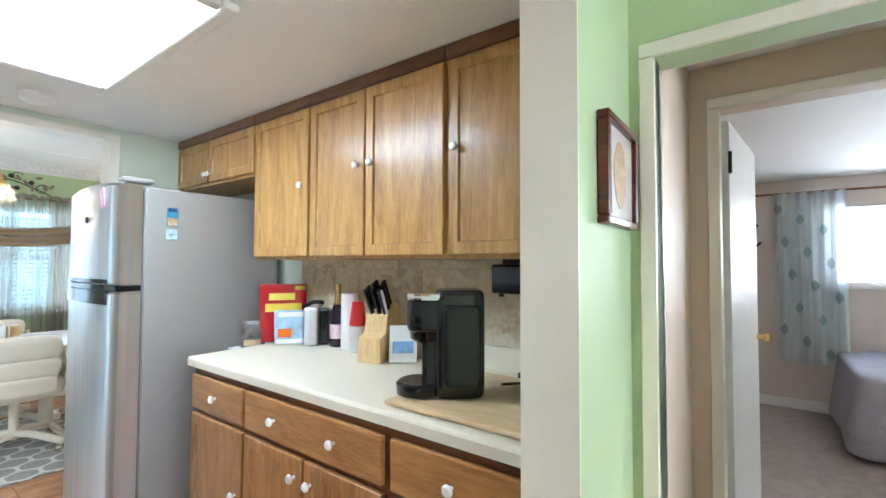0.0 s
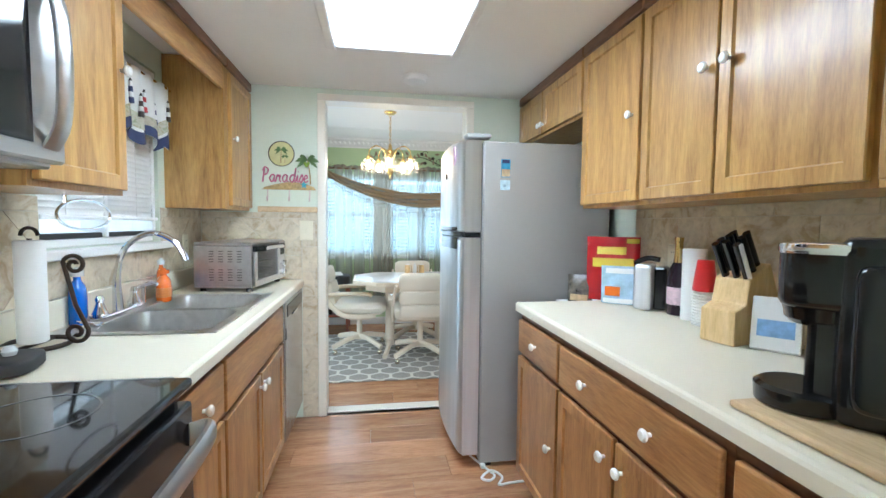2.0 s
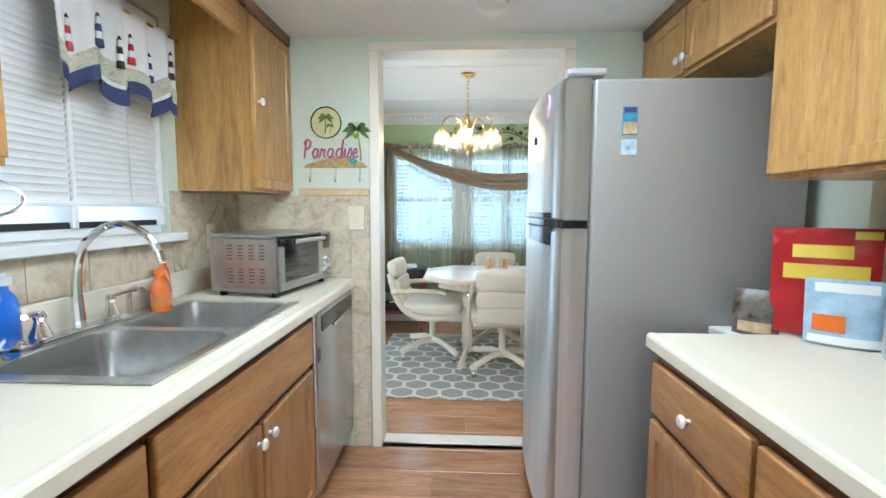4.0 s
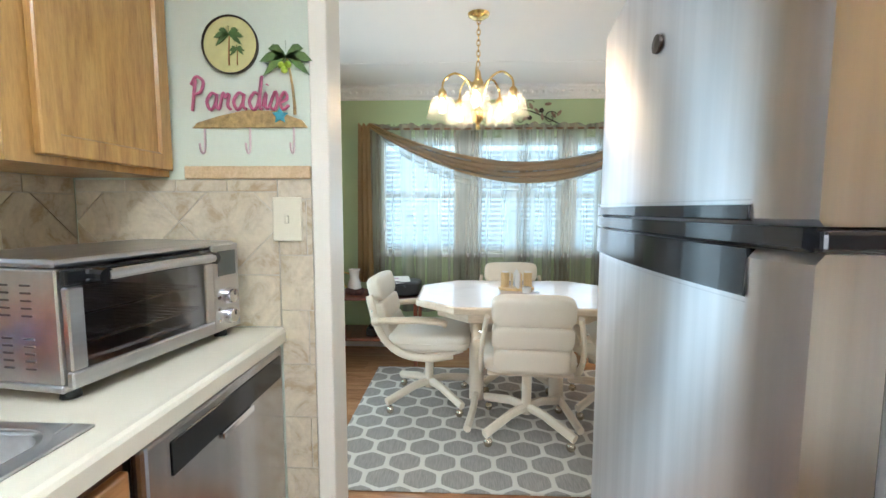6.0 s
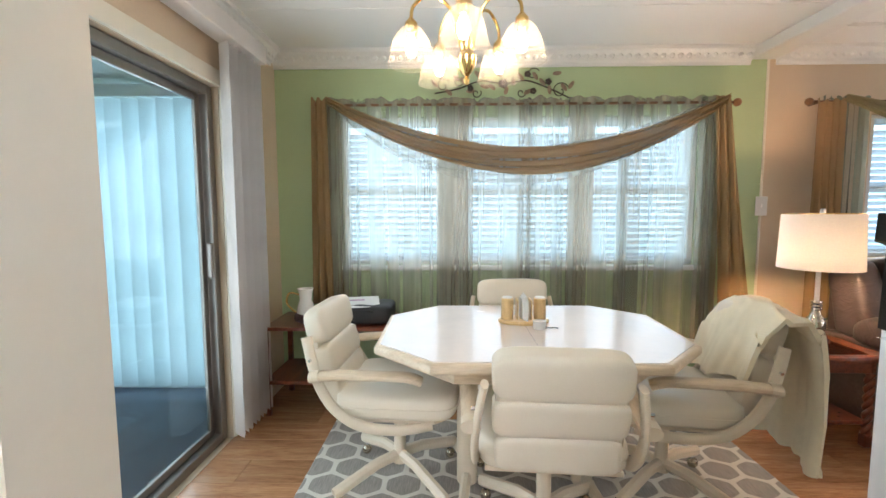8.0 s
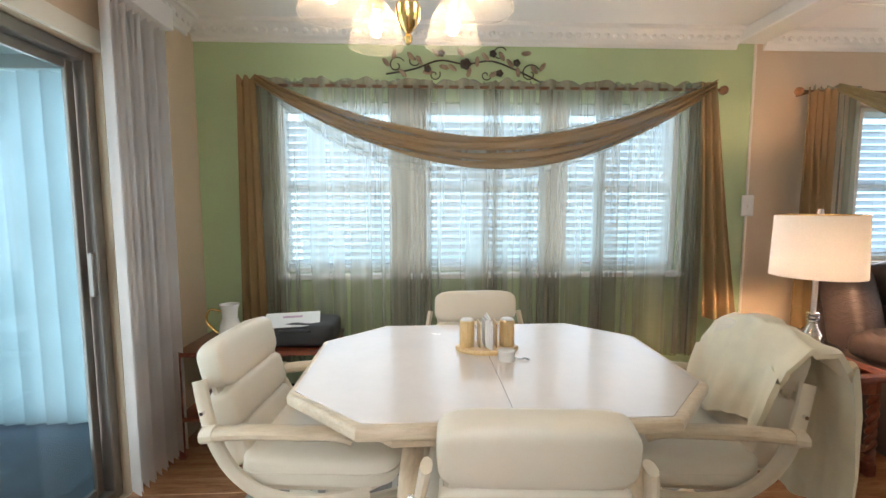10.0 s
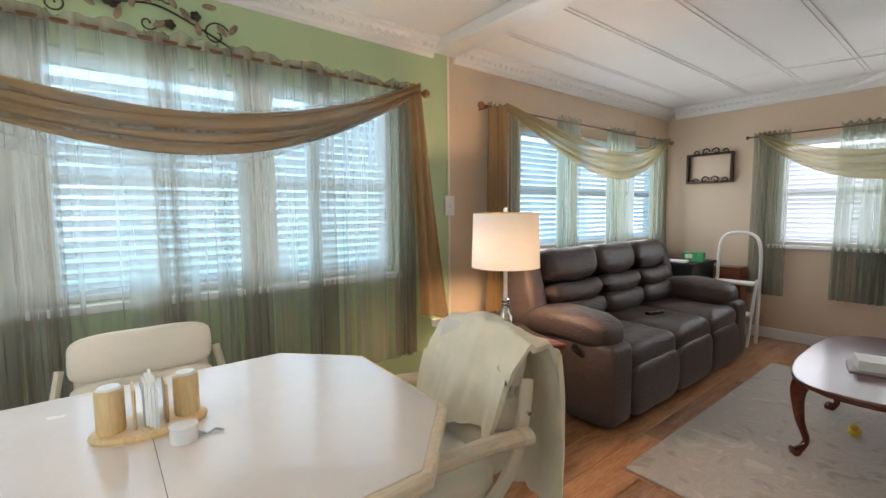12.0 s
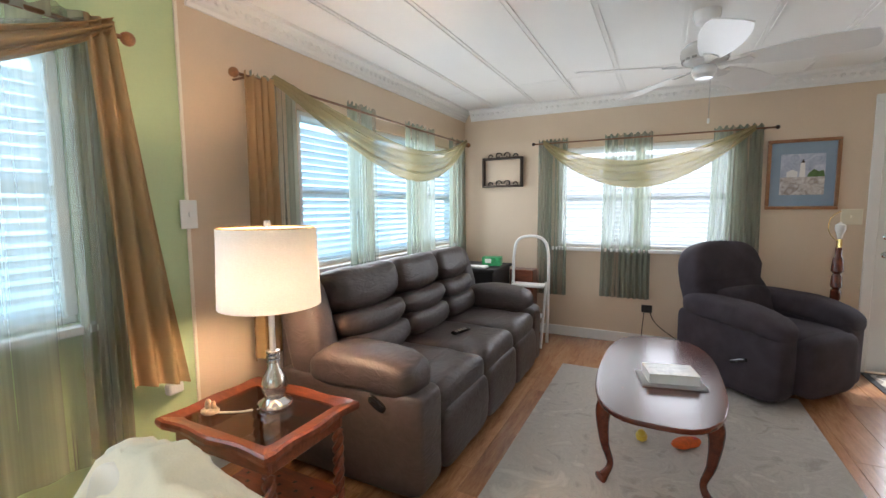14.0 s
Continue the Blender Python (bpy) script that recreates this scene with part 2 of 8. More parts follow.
# Darker oak: the shade of gaps, toe recess and ceiling edge, put into colour
OAK_SHADED = wood("oak shadow trim", (0.1, 0.04, 0.018), (0.17, 0.075, 0.03), (0.24, 0.11, 0.045), (0.7, 6, 6), 0.42, 0.15, per_object=0.1)
PLANK = wood("laminate plank", (0.28, 0.12, 0.055), (0.48, 0.23, 0.108), (0.6, 0.33, 0.165), (6, 0.7, 6), 0.26, 0.4, per_object=0.22, relief=0.05)
PALEWOOD = wood("pale maple", (0.55, 0.36, 0.18), (0.66, 0.47, 0.26), (0.74, 0.56, 0.34), (0.8, 6, 6), 0.45, 0.1, per_object=0.08)
BLOCKWOOD = wood("light block wood", (0.6, 0.38, 0.15), (0.72, 0.5, 0.23), (0.78, 0.58, 0.31), (6, 6, 0.8), 0.42, 0.1, per_object=0.08)
TABLETOP = plain("whitewashed table laminate", (0.76, 0.67, 0.6), 0.24, vary=0.035, size=5, grain=40, relief=0.01, coat=0.4)
CREAMWOOD = wood("cream washed wood", (0.62, 0.47, 0.31), (0.72, 0.58, 0.41), (0.78, 0.66, 0.5), (5, 0.7, 5), 0.4, 0.2, per_object=0.04)
CHERRY = wood("dark cherry wood", (0.05, 0.009, 0.005), (0.1, 0.02, 0.01), (0.15, 0.034, 0.016), (5, 0.7, 5), 0.22, 0.2, per_object=0.05, relief=0.03)
WALNUT = wood("reddish end table wood", (0.08, 0.018, 0.008), (0.18, 0.04, 0.016), (0.3, 0.08, 0.03), (0.8, 5, 5), 0.28, 0.5, per_object=0.05)
FRAMEWOOD = wood("picture frame wood", (0.2, 0.08, 0.03), (0.32, 0.14, 0.05), (0.42, 0.2, 0.08), (3, 3, 3), 0.4, 0.2)
LAMINATE = plain("cream laminate", (0.71, 0.65, 0.51), 0.4, vary=0.012, size=8, grain=120, relief=0)
VINYL = plain("ivory vinyl", (0.76, 0.685, 0.56), 0.38, vary=0.04, size=5, grain=180, relief=0.08, depth=0.001)
IVORY = plain("ivory enamel", (0.74, 0.64, 0.5), 0.35, vary=0.04, size=7, grain=60, relief=0.02)
STEEL = brushed("stainless steel", (0.68, 0.68, 0.7), 0.36, (1, 1, 0.03), 0.85)
STEEL_H = brushed("stainless steel level grain", (0.56, 0.55, 0.54), 0.3, (0.03, 1, 1))
SINKSTEEL = brushed("sink steel", (0.64, 0.63, 0.61), 0.3, (0.05, 1, 1))
CHROME = plain("chrome", (0.75, 0.75, 0.77), 0.09, 1.0, vary=0.02, relief=0)
BRASS = plain("polished brass", (0.75, 0.52, 0.2), 0.16, 1.0, vary=0.05, relief=0.02)
FRIDGE_SIDE = plain("grey appliance side", (0.34, 0.325, 0.3), 0.42, 0.2, vary=0.04, size=1.5, grain=220, relief=0.06)
BLACK = plain("black plastic", (0.012, 0.012, 0.013), 0.14, vary=0.1, grain=80, relief=0.02)
BLACKMAT = plain("matt black", (0.02, 0.019, 0.018), 0.6, vary=0.15)
BLACKGLASS = plain("black cooktop glass", (0.008, 0.009, 0.011), 0.05, vary=0.05, relief=0, coat=0.5)
IRON = plain("dark bronze iron", (0.055, 0.04, 0.03), 0.42, 0.7, vary=0.25, size=20)
BRONZE = plain("antique bronze rod", (0.16, 0.08, 0.04), 0.38, 0.7, vary=0.25, size=20)
PORCELAIN = plain("white porcelain", (0.8, 0.78, 0.75), 0.12, vary=0.02, relief=0)
WHITEPLASTIC = plain("white plastic", (0.78, 0.77, 0.74), 0.35, vary=0.02, relief=0.02)
IVORYPLASTIC = plain("ivory plastic", (0.72, 0.66, 0.5), 0.35, vary=0.03, relief=0.02)
SLAT = sheer("white blind slat", (0.88, 0.9, 0.92), 1.0, through_light=0.72)
VANE = sheer("vertical vane", (0.88, 0.84, 0.81), 1.0, through_light=0.45)
LEATHER = hide("dark grey brown suede leather", (0.07, 0.052, 0.048), 0.44)
CHENILLE = plain("dark plum chenille", (0.044, 0.034, 0.043), 0.9, vary=0.4, size=9, grain=260, relief=0.6, depth=0.003)
FLEECE = plain("cream fleece", (0.84, 0.76, 0.58), 0.9, vary=0.06, size=14, grain=200, relief=0.35, depth=0.003)
GLASS = clear_glass("window glass")
BLUEGLASS = clear_glass("tinted door glass", (0.82, 0.92, 0.95), 0.06)
SMOKEGLASS = clear_glass("smoked table glass", (0.66, 0.55, 0.47), 0.16, 0.03)


def gathers(cover, axis):
    """How much of the weave closes: fine upright folds, broader ones among them."""
    def build(nt):
        fine = noise_tex(nt, coords(nt, (0.2, 26, 0.25) if axis == "x" else (26, 0.2, 0.25)), 1.0, 3, 0.6)
        broad = noise_tex(nt, coords(nt, (0.2, 7, 0.2) if axis == "x" else (7, 0.2, 0.2)), 1.0, 2)
        k = math_node(nt, "ADD", math_node(nt, "MULTIPLY_ADD", fine, 0.55, 0.35), math_node(nt, "MULTIPLY", broad, 0.75))
        return math_node(nt, "MINIMUM", math_node(nt, "MULTIPLY", math_node(nt, "POWER", k, 2.0), cover), 0.93)
    return build


SHEER_TAUPE = sheer("taupe sheer", (0.42, 0.415, 0.36), 0.5, gathers(0.47, "x"), through_light=0.56)
GATHER_TAUPE = sheer("taupe sheer in close folds", (0.4, 0.355, 0.28), 0.6, gathers(0.6, "x"), through_light=0.42)
SCARF_TAUPE = sheer("taupe scarf", (0.33, 0.215, 0.11), 0.94, through_light=0.13)
SHEER_SAGE = sheer("sage sheer", (0.3, 0.345, 0.28), 0.58, gathers(0.56, "x"), through_light=0.4)
SHEER_SAGE_END = sheer("sage sheer at the end window", (0.26, 0.3, 0.24), 0.58, gathers(0.62, "y"), through_light=0.36)
SCARF_SAGE = sheer("olive gold scarf", (0.36, 0.3, 0.15), 0.82, through_light=0.26)
TILE = tile_stone("beige stone tile", (0.66, 0.57, 0.41), (0.4, 0.29, 0.16))
GROUT = plain("grout", (0.55, 0.5, 0.4), 0.85, vary=0.1)
RUG_DINING = trellis("grey trellis rug", (0.32, 0.29, 0.255), (0.66, 0.62, 0.55))
RUG_LIVING = mottled("grey mottled rug", [(0.34, (0.33, 0.295, 0.255)), (0.46, (0.5, 0.46, 0.41)), (0.56, (0.44, 0.4, 0.355)), (0.68, (0.6, 0.56, 0.5))], 5.0)
CARPET = mottled("taupe carpet", [(0.3, (0.3, 0.25, 0.23)), (0.7, (0.42, 0.36, 0.33))], 8)
PANELGLOW = glow("light diffuser", (0.88, 0.97, 1.0), KITCHEN_PANEL)
BULBGLOW = glow("warm bulb", (1.0, 0.73, 0.44), BULB)


# ---- mesh helpers ----
WORLD = {}


def thing(name, m=None, label="", category="", group="", kind=""):
    ob = new(name)
    ob.empty_display_size = 0.1
    ob.matrix_basis = m if m is not None else Matrix()
    WORLD[ob.name] = ob.matrix_basis.copy()
    return tagged(ob, label, category, group, kind)


def part(name, bm, material, parent=None, label="", smooth=False, at=None, world=False, angle=0.6):
    """One mesh object. at: its pose in its parent; world: bm is in world metres and is moved into the parent's space."""
    up = WORLD.get(parent.name, Matrix()) if parent else Matrix()
    if world and parent:
        bm.transform(up.inverted())
    me = bpy.data.meshes.new(name)
    bm.normal_update()
    if smooth:
        for f in bm.faces:
            f.smooth = True
        for e in bm.edges:
            if len(e.link_faces) == 2 and e.calc_face_angle(0) > angle:
                e.smooth = False
    bm.to_mesh(me)
    bm.free()
    me.materials.append(material)
    ob = new(name, me)
    if parent:
        ob.parent = parent
    if at is not None:
        ob.matrix_basis = at
    WORLD[ob.name] = up @ ob.matrix_basis
    if label:
        ob["label"] = label
    return ob


def share(name, me, parent, m, label=""):
    """Another object on a mesh that exists."""
    ob = new(name, me)
    ob.parent, ob.matrix_basis = parent, m
    return ob


def box(x0, y0, z0, x1, y1, z1, bevel=0.0, seg=1, bm=None):
    bm = bm or bmesh.new()
    n0 = len(bm.verts)
    tmp = bmesh.new()
    bmesh.ops.create_cube(tmp, size=1, matrix=Matrix.Translation(((x0 + x1) / 2, (y0 + y1) / 2, (z0 + z1) / 2)) @ Matrix.Diagonal((abs(x1 - x0), abs(y1 - y0), abs(z1 - z0), 1)))
    if bevel:
        bmesh.ops.bevel(tmp, geom=tmp.edges[:], offset=bevel, segments=seg, affect="EDGES", profile=0.5)
    return join(bm, tmp)


def join(bm, tmp):
    m = {v: bm.verts.new(v.co) for v in tmp.verts}
    for f in tmp.faces:
        try:
            bm.faces.new([m[v] for v in f.verts])
        except ValueError:
            pass
    tmp.free()
    return bm


def cyl(a, b, r, r2=None, seg=16, bm=None):
    """A round bar or cone from a to b."""
    bm = bm or bmesh.new()
    a, b = Vector(a), Vector(b)
    d = b - a
    tmp = bmesh.new()
    bmesh.ops.create_cone(tmp, cap_ends=True, segments=seg, radius1=r, radius2=r if r2 is None else r2, depth=d.length)
    tmp.transform(Matrix.Translation((a + b) / 2) @ d.to_track_quat("Z", "Y").to_matrix().to_4x4())
    return join(bm, tmp)


def lathe(profile, seg=24, bm=None, m=None, caps=True):
    """Turned shape: (radius, height) from bottom to top."""
    bm = bm or bmesh.new()
    rings = []
    for r, z in profile:
        rings.append([bm.verts.new((r * math.cos(2 * math.pi * i / seg), r * math.sin(2 * math.pi * i / seg), z)) for i in range(seg)] if r > 1e-5 else [bm.verts.new((0, 0, z))])
    for p, q in zip(rings, rings[1:]):
        for i in range(seg):
            j = (i + 1) % seg
            if len(p) == 1 and len(q) == 1:
                continue
            if len(p) == 1:
                bm.faces.new((p[0], q[j], q[i]))
            elif len(q) == 1:
                bm.faces.new((p[i], p[j], q[0]))
            else:
                bm.faces.new((p[i], p[j], q[j], q[i]))
    if caps and len(rings[0]) > 1:
        bm.faces.new(rings[0][::-1])
    if caps and len(rings[-1]) > 1:
        bm.faces.new(rings[-1])
    if m is not None:
        bmesh.ops.transform(bm, matrix=m, verts=[v for r in rings for v in r])
    return bm


def spline(points, n=8):
    """Smooth curve through points."""
    pts = [Vector(p) for p in points]
    out = []
    for i in range(len(pts) - 1):
        p0, p1, p2, p3 = pts[max(i - 1, 0)], pts[i], pts[i + 1], pts[min(i + 2, len(pts) - 1)]
        for k in range(n):
            t = k / n
            out.append(0.5 * (2 * p1 + (p2 - p0) * t + (2 * p0 - 5 * p1 + 4 * p2 - p3) * t * t + (3 * p1 - p0 - 3 * p2 + p3) * t ** 3))
    out.append(pts[-1])
    return out


def tube(points, r, seg=8, bm=None, flat=None, radii=None):
    """A bar along points. flat: (width, height) of an oval or squarish section in place of a round one."""
    bm = bm or bmesh.new()
    pts = [Vector(p) for p in points]
    rings, side = [], None
    for i, p in enumerate(pts):
        d = (pts[min(i + 1, len(pts) - 1)] - pts[max(i - 1, 0)]).normalized()
        if side is None:
            side = d.cross(Vector((0, 0, 1)) if abs(d.z) < 0.95 else Vector((0, 1, 0))).normalized()
        side = (side - d * side.dot(d)).normalized()
        up = side.cross(d)
        k = radii[i] if radii else 1.0
        w, h = (flat if flat else (r, r))
        ring = []
        for j in range(seg):
            a = 2 * math.pi * (j + 0.5) / seg
            ring.append(bm.verts.new(p + side * (w * k * math.cos(a)) + up * (h * k * math.sin(a))))
        rings.append(ring)
    for p, q in zip(rings, rings[1:]):
        for j in range(seg):
            bm.faces.new((p[j], p[(j + 1) % seg], q[(j + 1) % seg], q[j]))
    bm.faces.new(rings[0][::-1])
    bm.faces.new(rings[-1])
    return bm


def puff(cx, cy, cz, hx, hy, hz, e=0.45, f=0.45, seg=28, rings=16, wrinkle=0.0, freq=6.0, bm=None, m=None):
    """A stuffed cushion: a rounded block with soft wrinkles."""
    bm = bm or bmesh.new()

    def sp(w, k):
        return math.copysign(abs(w) ** k, w)
    grid = []
    for i in range(rings + 1):
        v = -math.pi / 2 + math.pi * i / rings
        row = []
        for j in range(seg):
            u = 2 * math.pi * j / seg
            p = Vector((hx * sp(math.cos(v), e) * sp(math.cos(u), f), hy * sp(math.cos(v), e) * sp(math.sin(u), f), hz * sp(math.sin(v), e)))
            if wrinkle:
                p += p.normalized() * wrinkle * noise.noise(Vector((p.x + cx, p.y + cy, p.z + cz)) * freq)
            p += Vector((cx, cy, cz))
            row.append(bm.verts.new(m @ p if m is not None else p))
            if i in (0, rings):
                break
        grid.append(row)
    for a, b in zip(grid, grid[1:]):
        for j in range(seg):
            k = (j + 1) % seg
            if len(a) == 1:
                bm.faces.new((a[0], b[k], b[j]))
            elif len(b) == 1:
                bm.faces.new((a[j], a[k], b[0]))
            else:
                bm.faces.new((a[j], a[k], b[k], b[j]))
    return bm


def prism(outline, z0, z1, bevel=0.0, bm=None, seg=2):
    """A flat outline given a thickness."""
    tmp = bmesh.new()
    f = tmp.faces.new([tmp.verts.new((x, y, z0)) for x, y in outline])
    ext = bmesh.ops.extrude_face_region(tmp, geom=[f])
    bmesh.ops.translate(tmp, verts=[v for v in ext["geom"] if isinstance(v, bmesh.types.BMVert)], vec=(0, 0, z1 - z0))
    bmesh.ops.recalc_face_normals(tmp, faces=tmp.faces[:])
    if bevel:
        es = [e for e in tmp.edges if abs(e.verts[0].co.z - e.verts[1].co.z) < 1e-6]
        bmesh.ops.bevel(tmp, geom=es, offset=bevel, segments=seg, affect="EDGES", profile=0.5)
    return join(bm or bmesh.new(), tmp)


def sheet(fn, nu, nv, bm=None):
    """A cloth: fn(u, v) for u and v from 0 to 1."""
    bm = bm or bmesh.new()
    g = [[bm.verts.new(fn(i / nu, j / nv)) for i in range(nu + 1)] for j in range(nv + 1)]
    for j in range(nv):
        for i in range(nu):
            bm.faces.new((g[j][i], g[j][i + 1], g[j + 1][i + 1], g[j + 1][i]))
    return bm


def moved(bm, m):
    bm.transform(m)
    return bm


def structure(name, bm, material, label, category=""):
    ob = part(name, bm, material)
    return tagged(ob, label, category or name.split("_")[0], "", "structure")


def wall(name, axis, a, b, along, z, holes, material, label):
    """A wall across axis from a to b, running from along[0] to along[1], with holes (from, to, low, high)."""
    us = sorted({along[0], along[1], *[h[0] for h in holes], *[h[1] for h in holes]})
    zs = sorted({z[0], z[1], *[h[2] for h in holes], *[h[3] for h in holes]})
    bm = bmesh.new()
    for u0, u1 in zip(us, us[1:]):
        run = None
        for z0, z1 in zip(zs, zs[1:]):
            um, zm = (u0 + u1) / 2, (z0 + z1) / 2
            hole = any(h[0] < um < h[1] and h[2] < zm < h[3] for h in holes)
            if not hole:
                if axis == "x":
                    box(a, u0, z0, b, u1, z1, bm=bm)
                else:
                    box(u0, a, z0, u1, b, z1, bm=bm)
    bmesh.ops.remove_doubles(bm, verts=bm.verts[:], dist=1e-5)
    seen = {}
    for f in bm.faces:
        c = f.calc_center_median()
        seen.setdefault((round(c.x, 4), round(c.y, 4), round(c.z, 4)), []).append(f)
    bmesh.ops.delete(bm, geom=[f for fs in seen.values() if len(fs) > 1 for f in fs], context="FACES")
    return structure(name, bm, material, label, "wall")

# ---- large structure ----
XW, YE, YS, YK = -5.5, 5.58, -0.85, -0.8      # west wall, end wall, slider wall, kitchen sink wall
KX, KF = -2.86, -2.98                        # partition between kitchen and dining, both faces
KY = 1.55                                    # kitchen wall behind the tall cabinets
KC, LC = 2.125, 2.31                         # ceilings

structure("subfloor", box(-5.62, -0.97, -0.12, 3.0, 5.70, -0.012), GROUT, "dark underlay beneath the laminate planks", "floor")
W1 = (-0.40, 2.02, 0.87, 1.88)
W2 = (3.15, 5.32, 0.92, 1.88)
W3 = (-4.49, -3.04, 0.90, 1.86)
wall("wall_west_dining", "x", XW - 0.12, XW, (-0.97, 2.45), (-0.1, 2.42), [W1], GREEN, "sage green painted wall with a triple window")
wall("wall_west_living", "x", XW - 0.12, XW, (2.45, 5.70), (-0.1, 2.42), [W2], TAN, "tan painted living room wall with a triple window")
wall("wall_end_living", "y", YE, YE + 0.12, (XW, 0.0), (-0.1, 2.42), [W3, (-2.12, -1.2, 0.0, 2.03)], TAN, "tan painted end wall with window and door")
wall("wall_slider", "y", YS - 0.12, YS, (XW, KF), (-0.1, 2.42), [(-4.76, -3.12, 0.0, 1.88)], TAN, "tan painted wall with a sliding glass door")
wall("wall_partition", "x", KF, KX, (-0.97, 1.78), (-0.1, 2.42), [(-0.05, 0.87, 0.0, 2.05)], PALE, "pale green kitchen wall with a cased opening")
wall("wall_sink", "y", YK - 0.12, YK, (KX, 3.0), (-0.1, 2.42), [(-2.34, -1.54, 1.175, 2.0)], PALE, "pale kitchen wall behind the sink with a window")
wall("wall_stove", "y", KY, KY + 0.12, (KX, -0.1), (-0.1, 2.42), [], PALE, "pale kitchen wall behind the cabinets")
wall("wall_stub", "x", -0.22, -0.1, (0.864, KY), (-0.1, KC), [], GREEN, "short green wall beside the kitchen counter")
structure("trim_stub", box(-0.224, 0.858, 0.0, -0.096, 0.8635, KC), CREAM, "cream painted end cap of the short wall", "trim")
wall("wall_hall", "y", 1.30, 1.40, (-0.1, 3.0), (-0.1, 2.42), [(-0.03, 0.78, 0.0, 1.91)], GREEN, "green hall wall with a cased doorway")
wall("wall_vestibule", "x", -0.16, -0.032, (1.67, 2.0), (-0.1, 2.42), [], TAN, "tan wall of the small vestibule")
wall("wall_vestibule_near", "x", -0.098, -0.032, (1.40, 1.67), (-0.1, 2.42), [], TAN, "tan wall of the small vestibule")
wall("wall_bedroom", "y", 2.0, 2.1, (-0.86, 3.0), (-0.1, 2.42), [(0.07, 0.86, 0.0, 1.95)], TAN, "tan wall with the bedroom door")
wall("wall_bedroom_far", "y", 5.2, 5.3, (-0.86, 3.0), (-0.1, 2.42), [(0.72, 2.7, 1.16, 1.86)], BEDWALL, "blush bedroom wall with a window")
wall("wall_kitchen_end", "x", 2.9, 3.0, (YK, 5.2), (-0.1, 2.42), [(-0.5, 1.1, 0.7, 2.0)], PALE, "plain pale wall that closes the kitchen")
wall("wall_living_east", "x", -0.98, -0.86, (1.67, 5.58), (-0.1, 2.42), [], TAN, "plain tan wall that closes the living room")
structure("ceiling_kitchen", box(KX, YK, KC, 2.9, KY, KC + 0.08), CEIL, "white panelled kitchen ceiling", "ceiling")
lc = box(XW, YS, LC, KF, 1.67, LC + 0.08, bm=box(XW, 1.67, LC, -0.98, YE, LC + 0.08))
for xb in (-5.14, -4.72, -4.31, -3.91, -3.48, -3.05, -2.63, -2.21, -1.79, -1.37):
    for d in (-0.014, 0.014):
        box(xb + d - 0.006, 2.51, LC - 0.007, xb + d + 0.006, YE - 0.02, LC + 0.001, bm=lc)
box(XW + 0.02, 4.84, LC - 0.0025, -0.98, 4.852, LC + 0.001, bm=lc)
for k in range(3):
    xb = XW + 0.62 + 0.95 * k
    box(xb, YS, LC - 0.004, xb + 0.012, 2.3, LC + 0.001, bm=lc)
structure("ceiling_living", lc, CEIL, "white panelled ceiling with narrow battens", "ceiling")
structure("ceiling_bedroom", box(-0.86, KY + 0.12, KC + 0.002, 2.9, 5.2, KC + 0.08), CEIL, "white bedroom ceiling", "ceiling")
structure("ceiling_beam", box(XW, 2.33, 2.235, -0.98, 2.5, LC - 0.003, 0.006), WHITE, "white boxed ceiling beam between dining and living", "beam")
structure("carpet_bedroom", box(-0.86, 1.45, 0.002, 2.9, 5.2, 0.008), CARPET, "taupe bedroom carpet", "carpet")


def crown(name, run, fixed, axis, into, z=2.2, h=0.11):
    """Cornice with a row of raised ornaments. run: from, to; into: the side on which the room lies."""
    prof = [(0, 0), (0.012, 0), (0.016, 0.018), (0.03, 0.03), (0.04, 0.06), (0.062, 0.082), (0.078, 0.088), (0.078, h), (0, h)]
    bm = bmesh.new()
    ends = []
    for u in run:
        ring = []
        for d, k in prof:
            v = fixed + into * d
            ring.append(bm.verts.new((v, u, z + k) if axis == "x" else (u, v, z + k)))
        ends.append(ring)
    for i in range(len(prof)):
        j = (i + 1) % len(prof)
        bm.faces.new((ends[0][i], ends[0][j], ends[1][j], ends[1][i]))
    bm.faces.new(ends[0])
    bm.faces.new(ends[1][::-1])
    bmesh.ops.recalc_face_normals(bm, faces=bm.faces[:])
    n = int(abs(run[1] - run[0]) / 0.055)
    for i in range(n):
        u = run[0] + (i + 0.5) * (run[1] - run[0]) / n
        c = (fixed + into * 0.04, u, z + 0.056) if axis == "x" else (u, fixed + into * 0.04, z + 0.056)
        s3 = (0.014, 0.02, 0.02) if axis == "x" else (0.02, 0.014, 0.02)
        tmp = bmesh.new()
        bmesh.ops.create_icosphere(tmp, subdivisions=1, radius=1, matrix=Matrix.Translation(c) @ Matrix.Diagonal((*s3, 1)))
        join(bm, tmp)
    return structure(name, bm, WHITE, "white plaster cornice with raised leaf ornament", "cornice")


crown("cornice_west_dining", (YS, 2.33), XW, "x", 1)
crown("cornice_west_living", (2.5, YE), XW, "x", 1)
crown("cornice_end", (XW + 0.08, -0.98), YE, "y", -1)
crown("cornice_slider", (XW + 0.08, KF), YS, "y", 1)
crown("cornice_partition", (YS + 0.08, 1.67), KF, "x", -1)


def strip(name, b, mat_, label, bevel=0.003, cat="trim"):
    return structure(name, box(*b, bevel), mat_, label, cat)


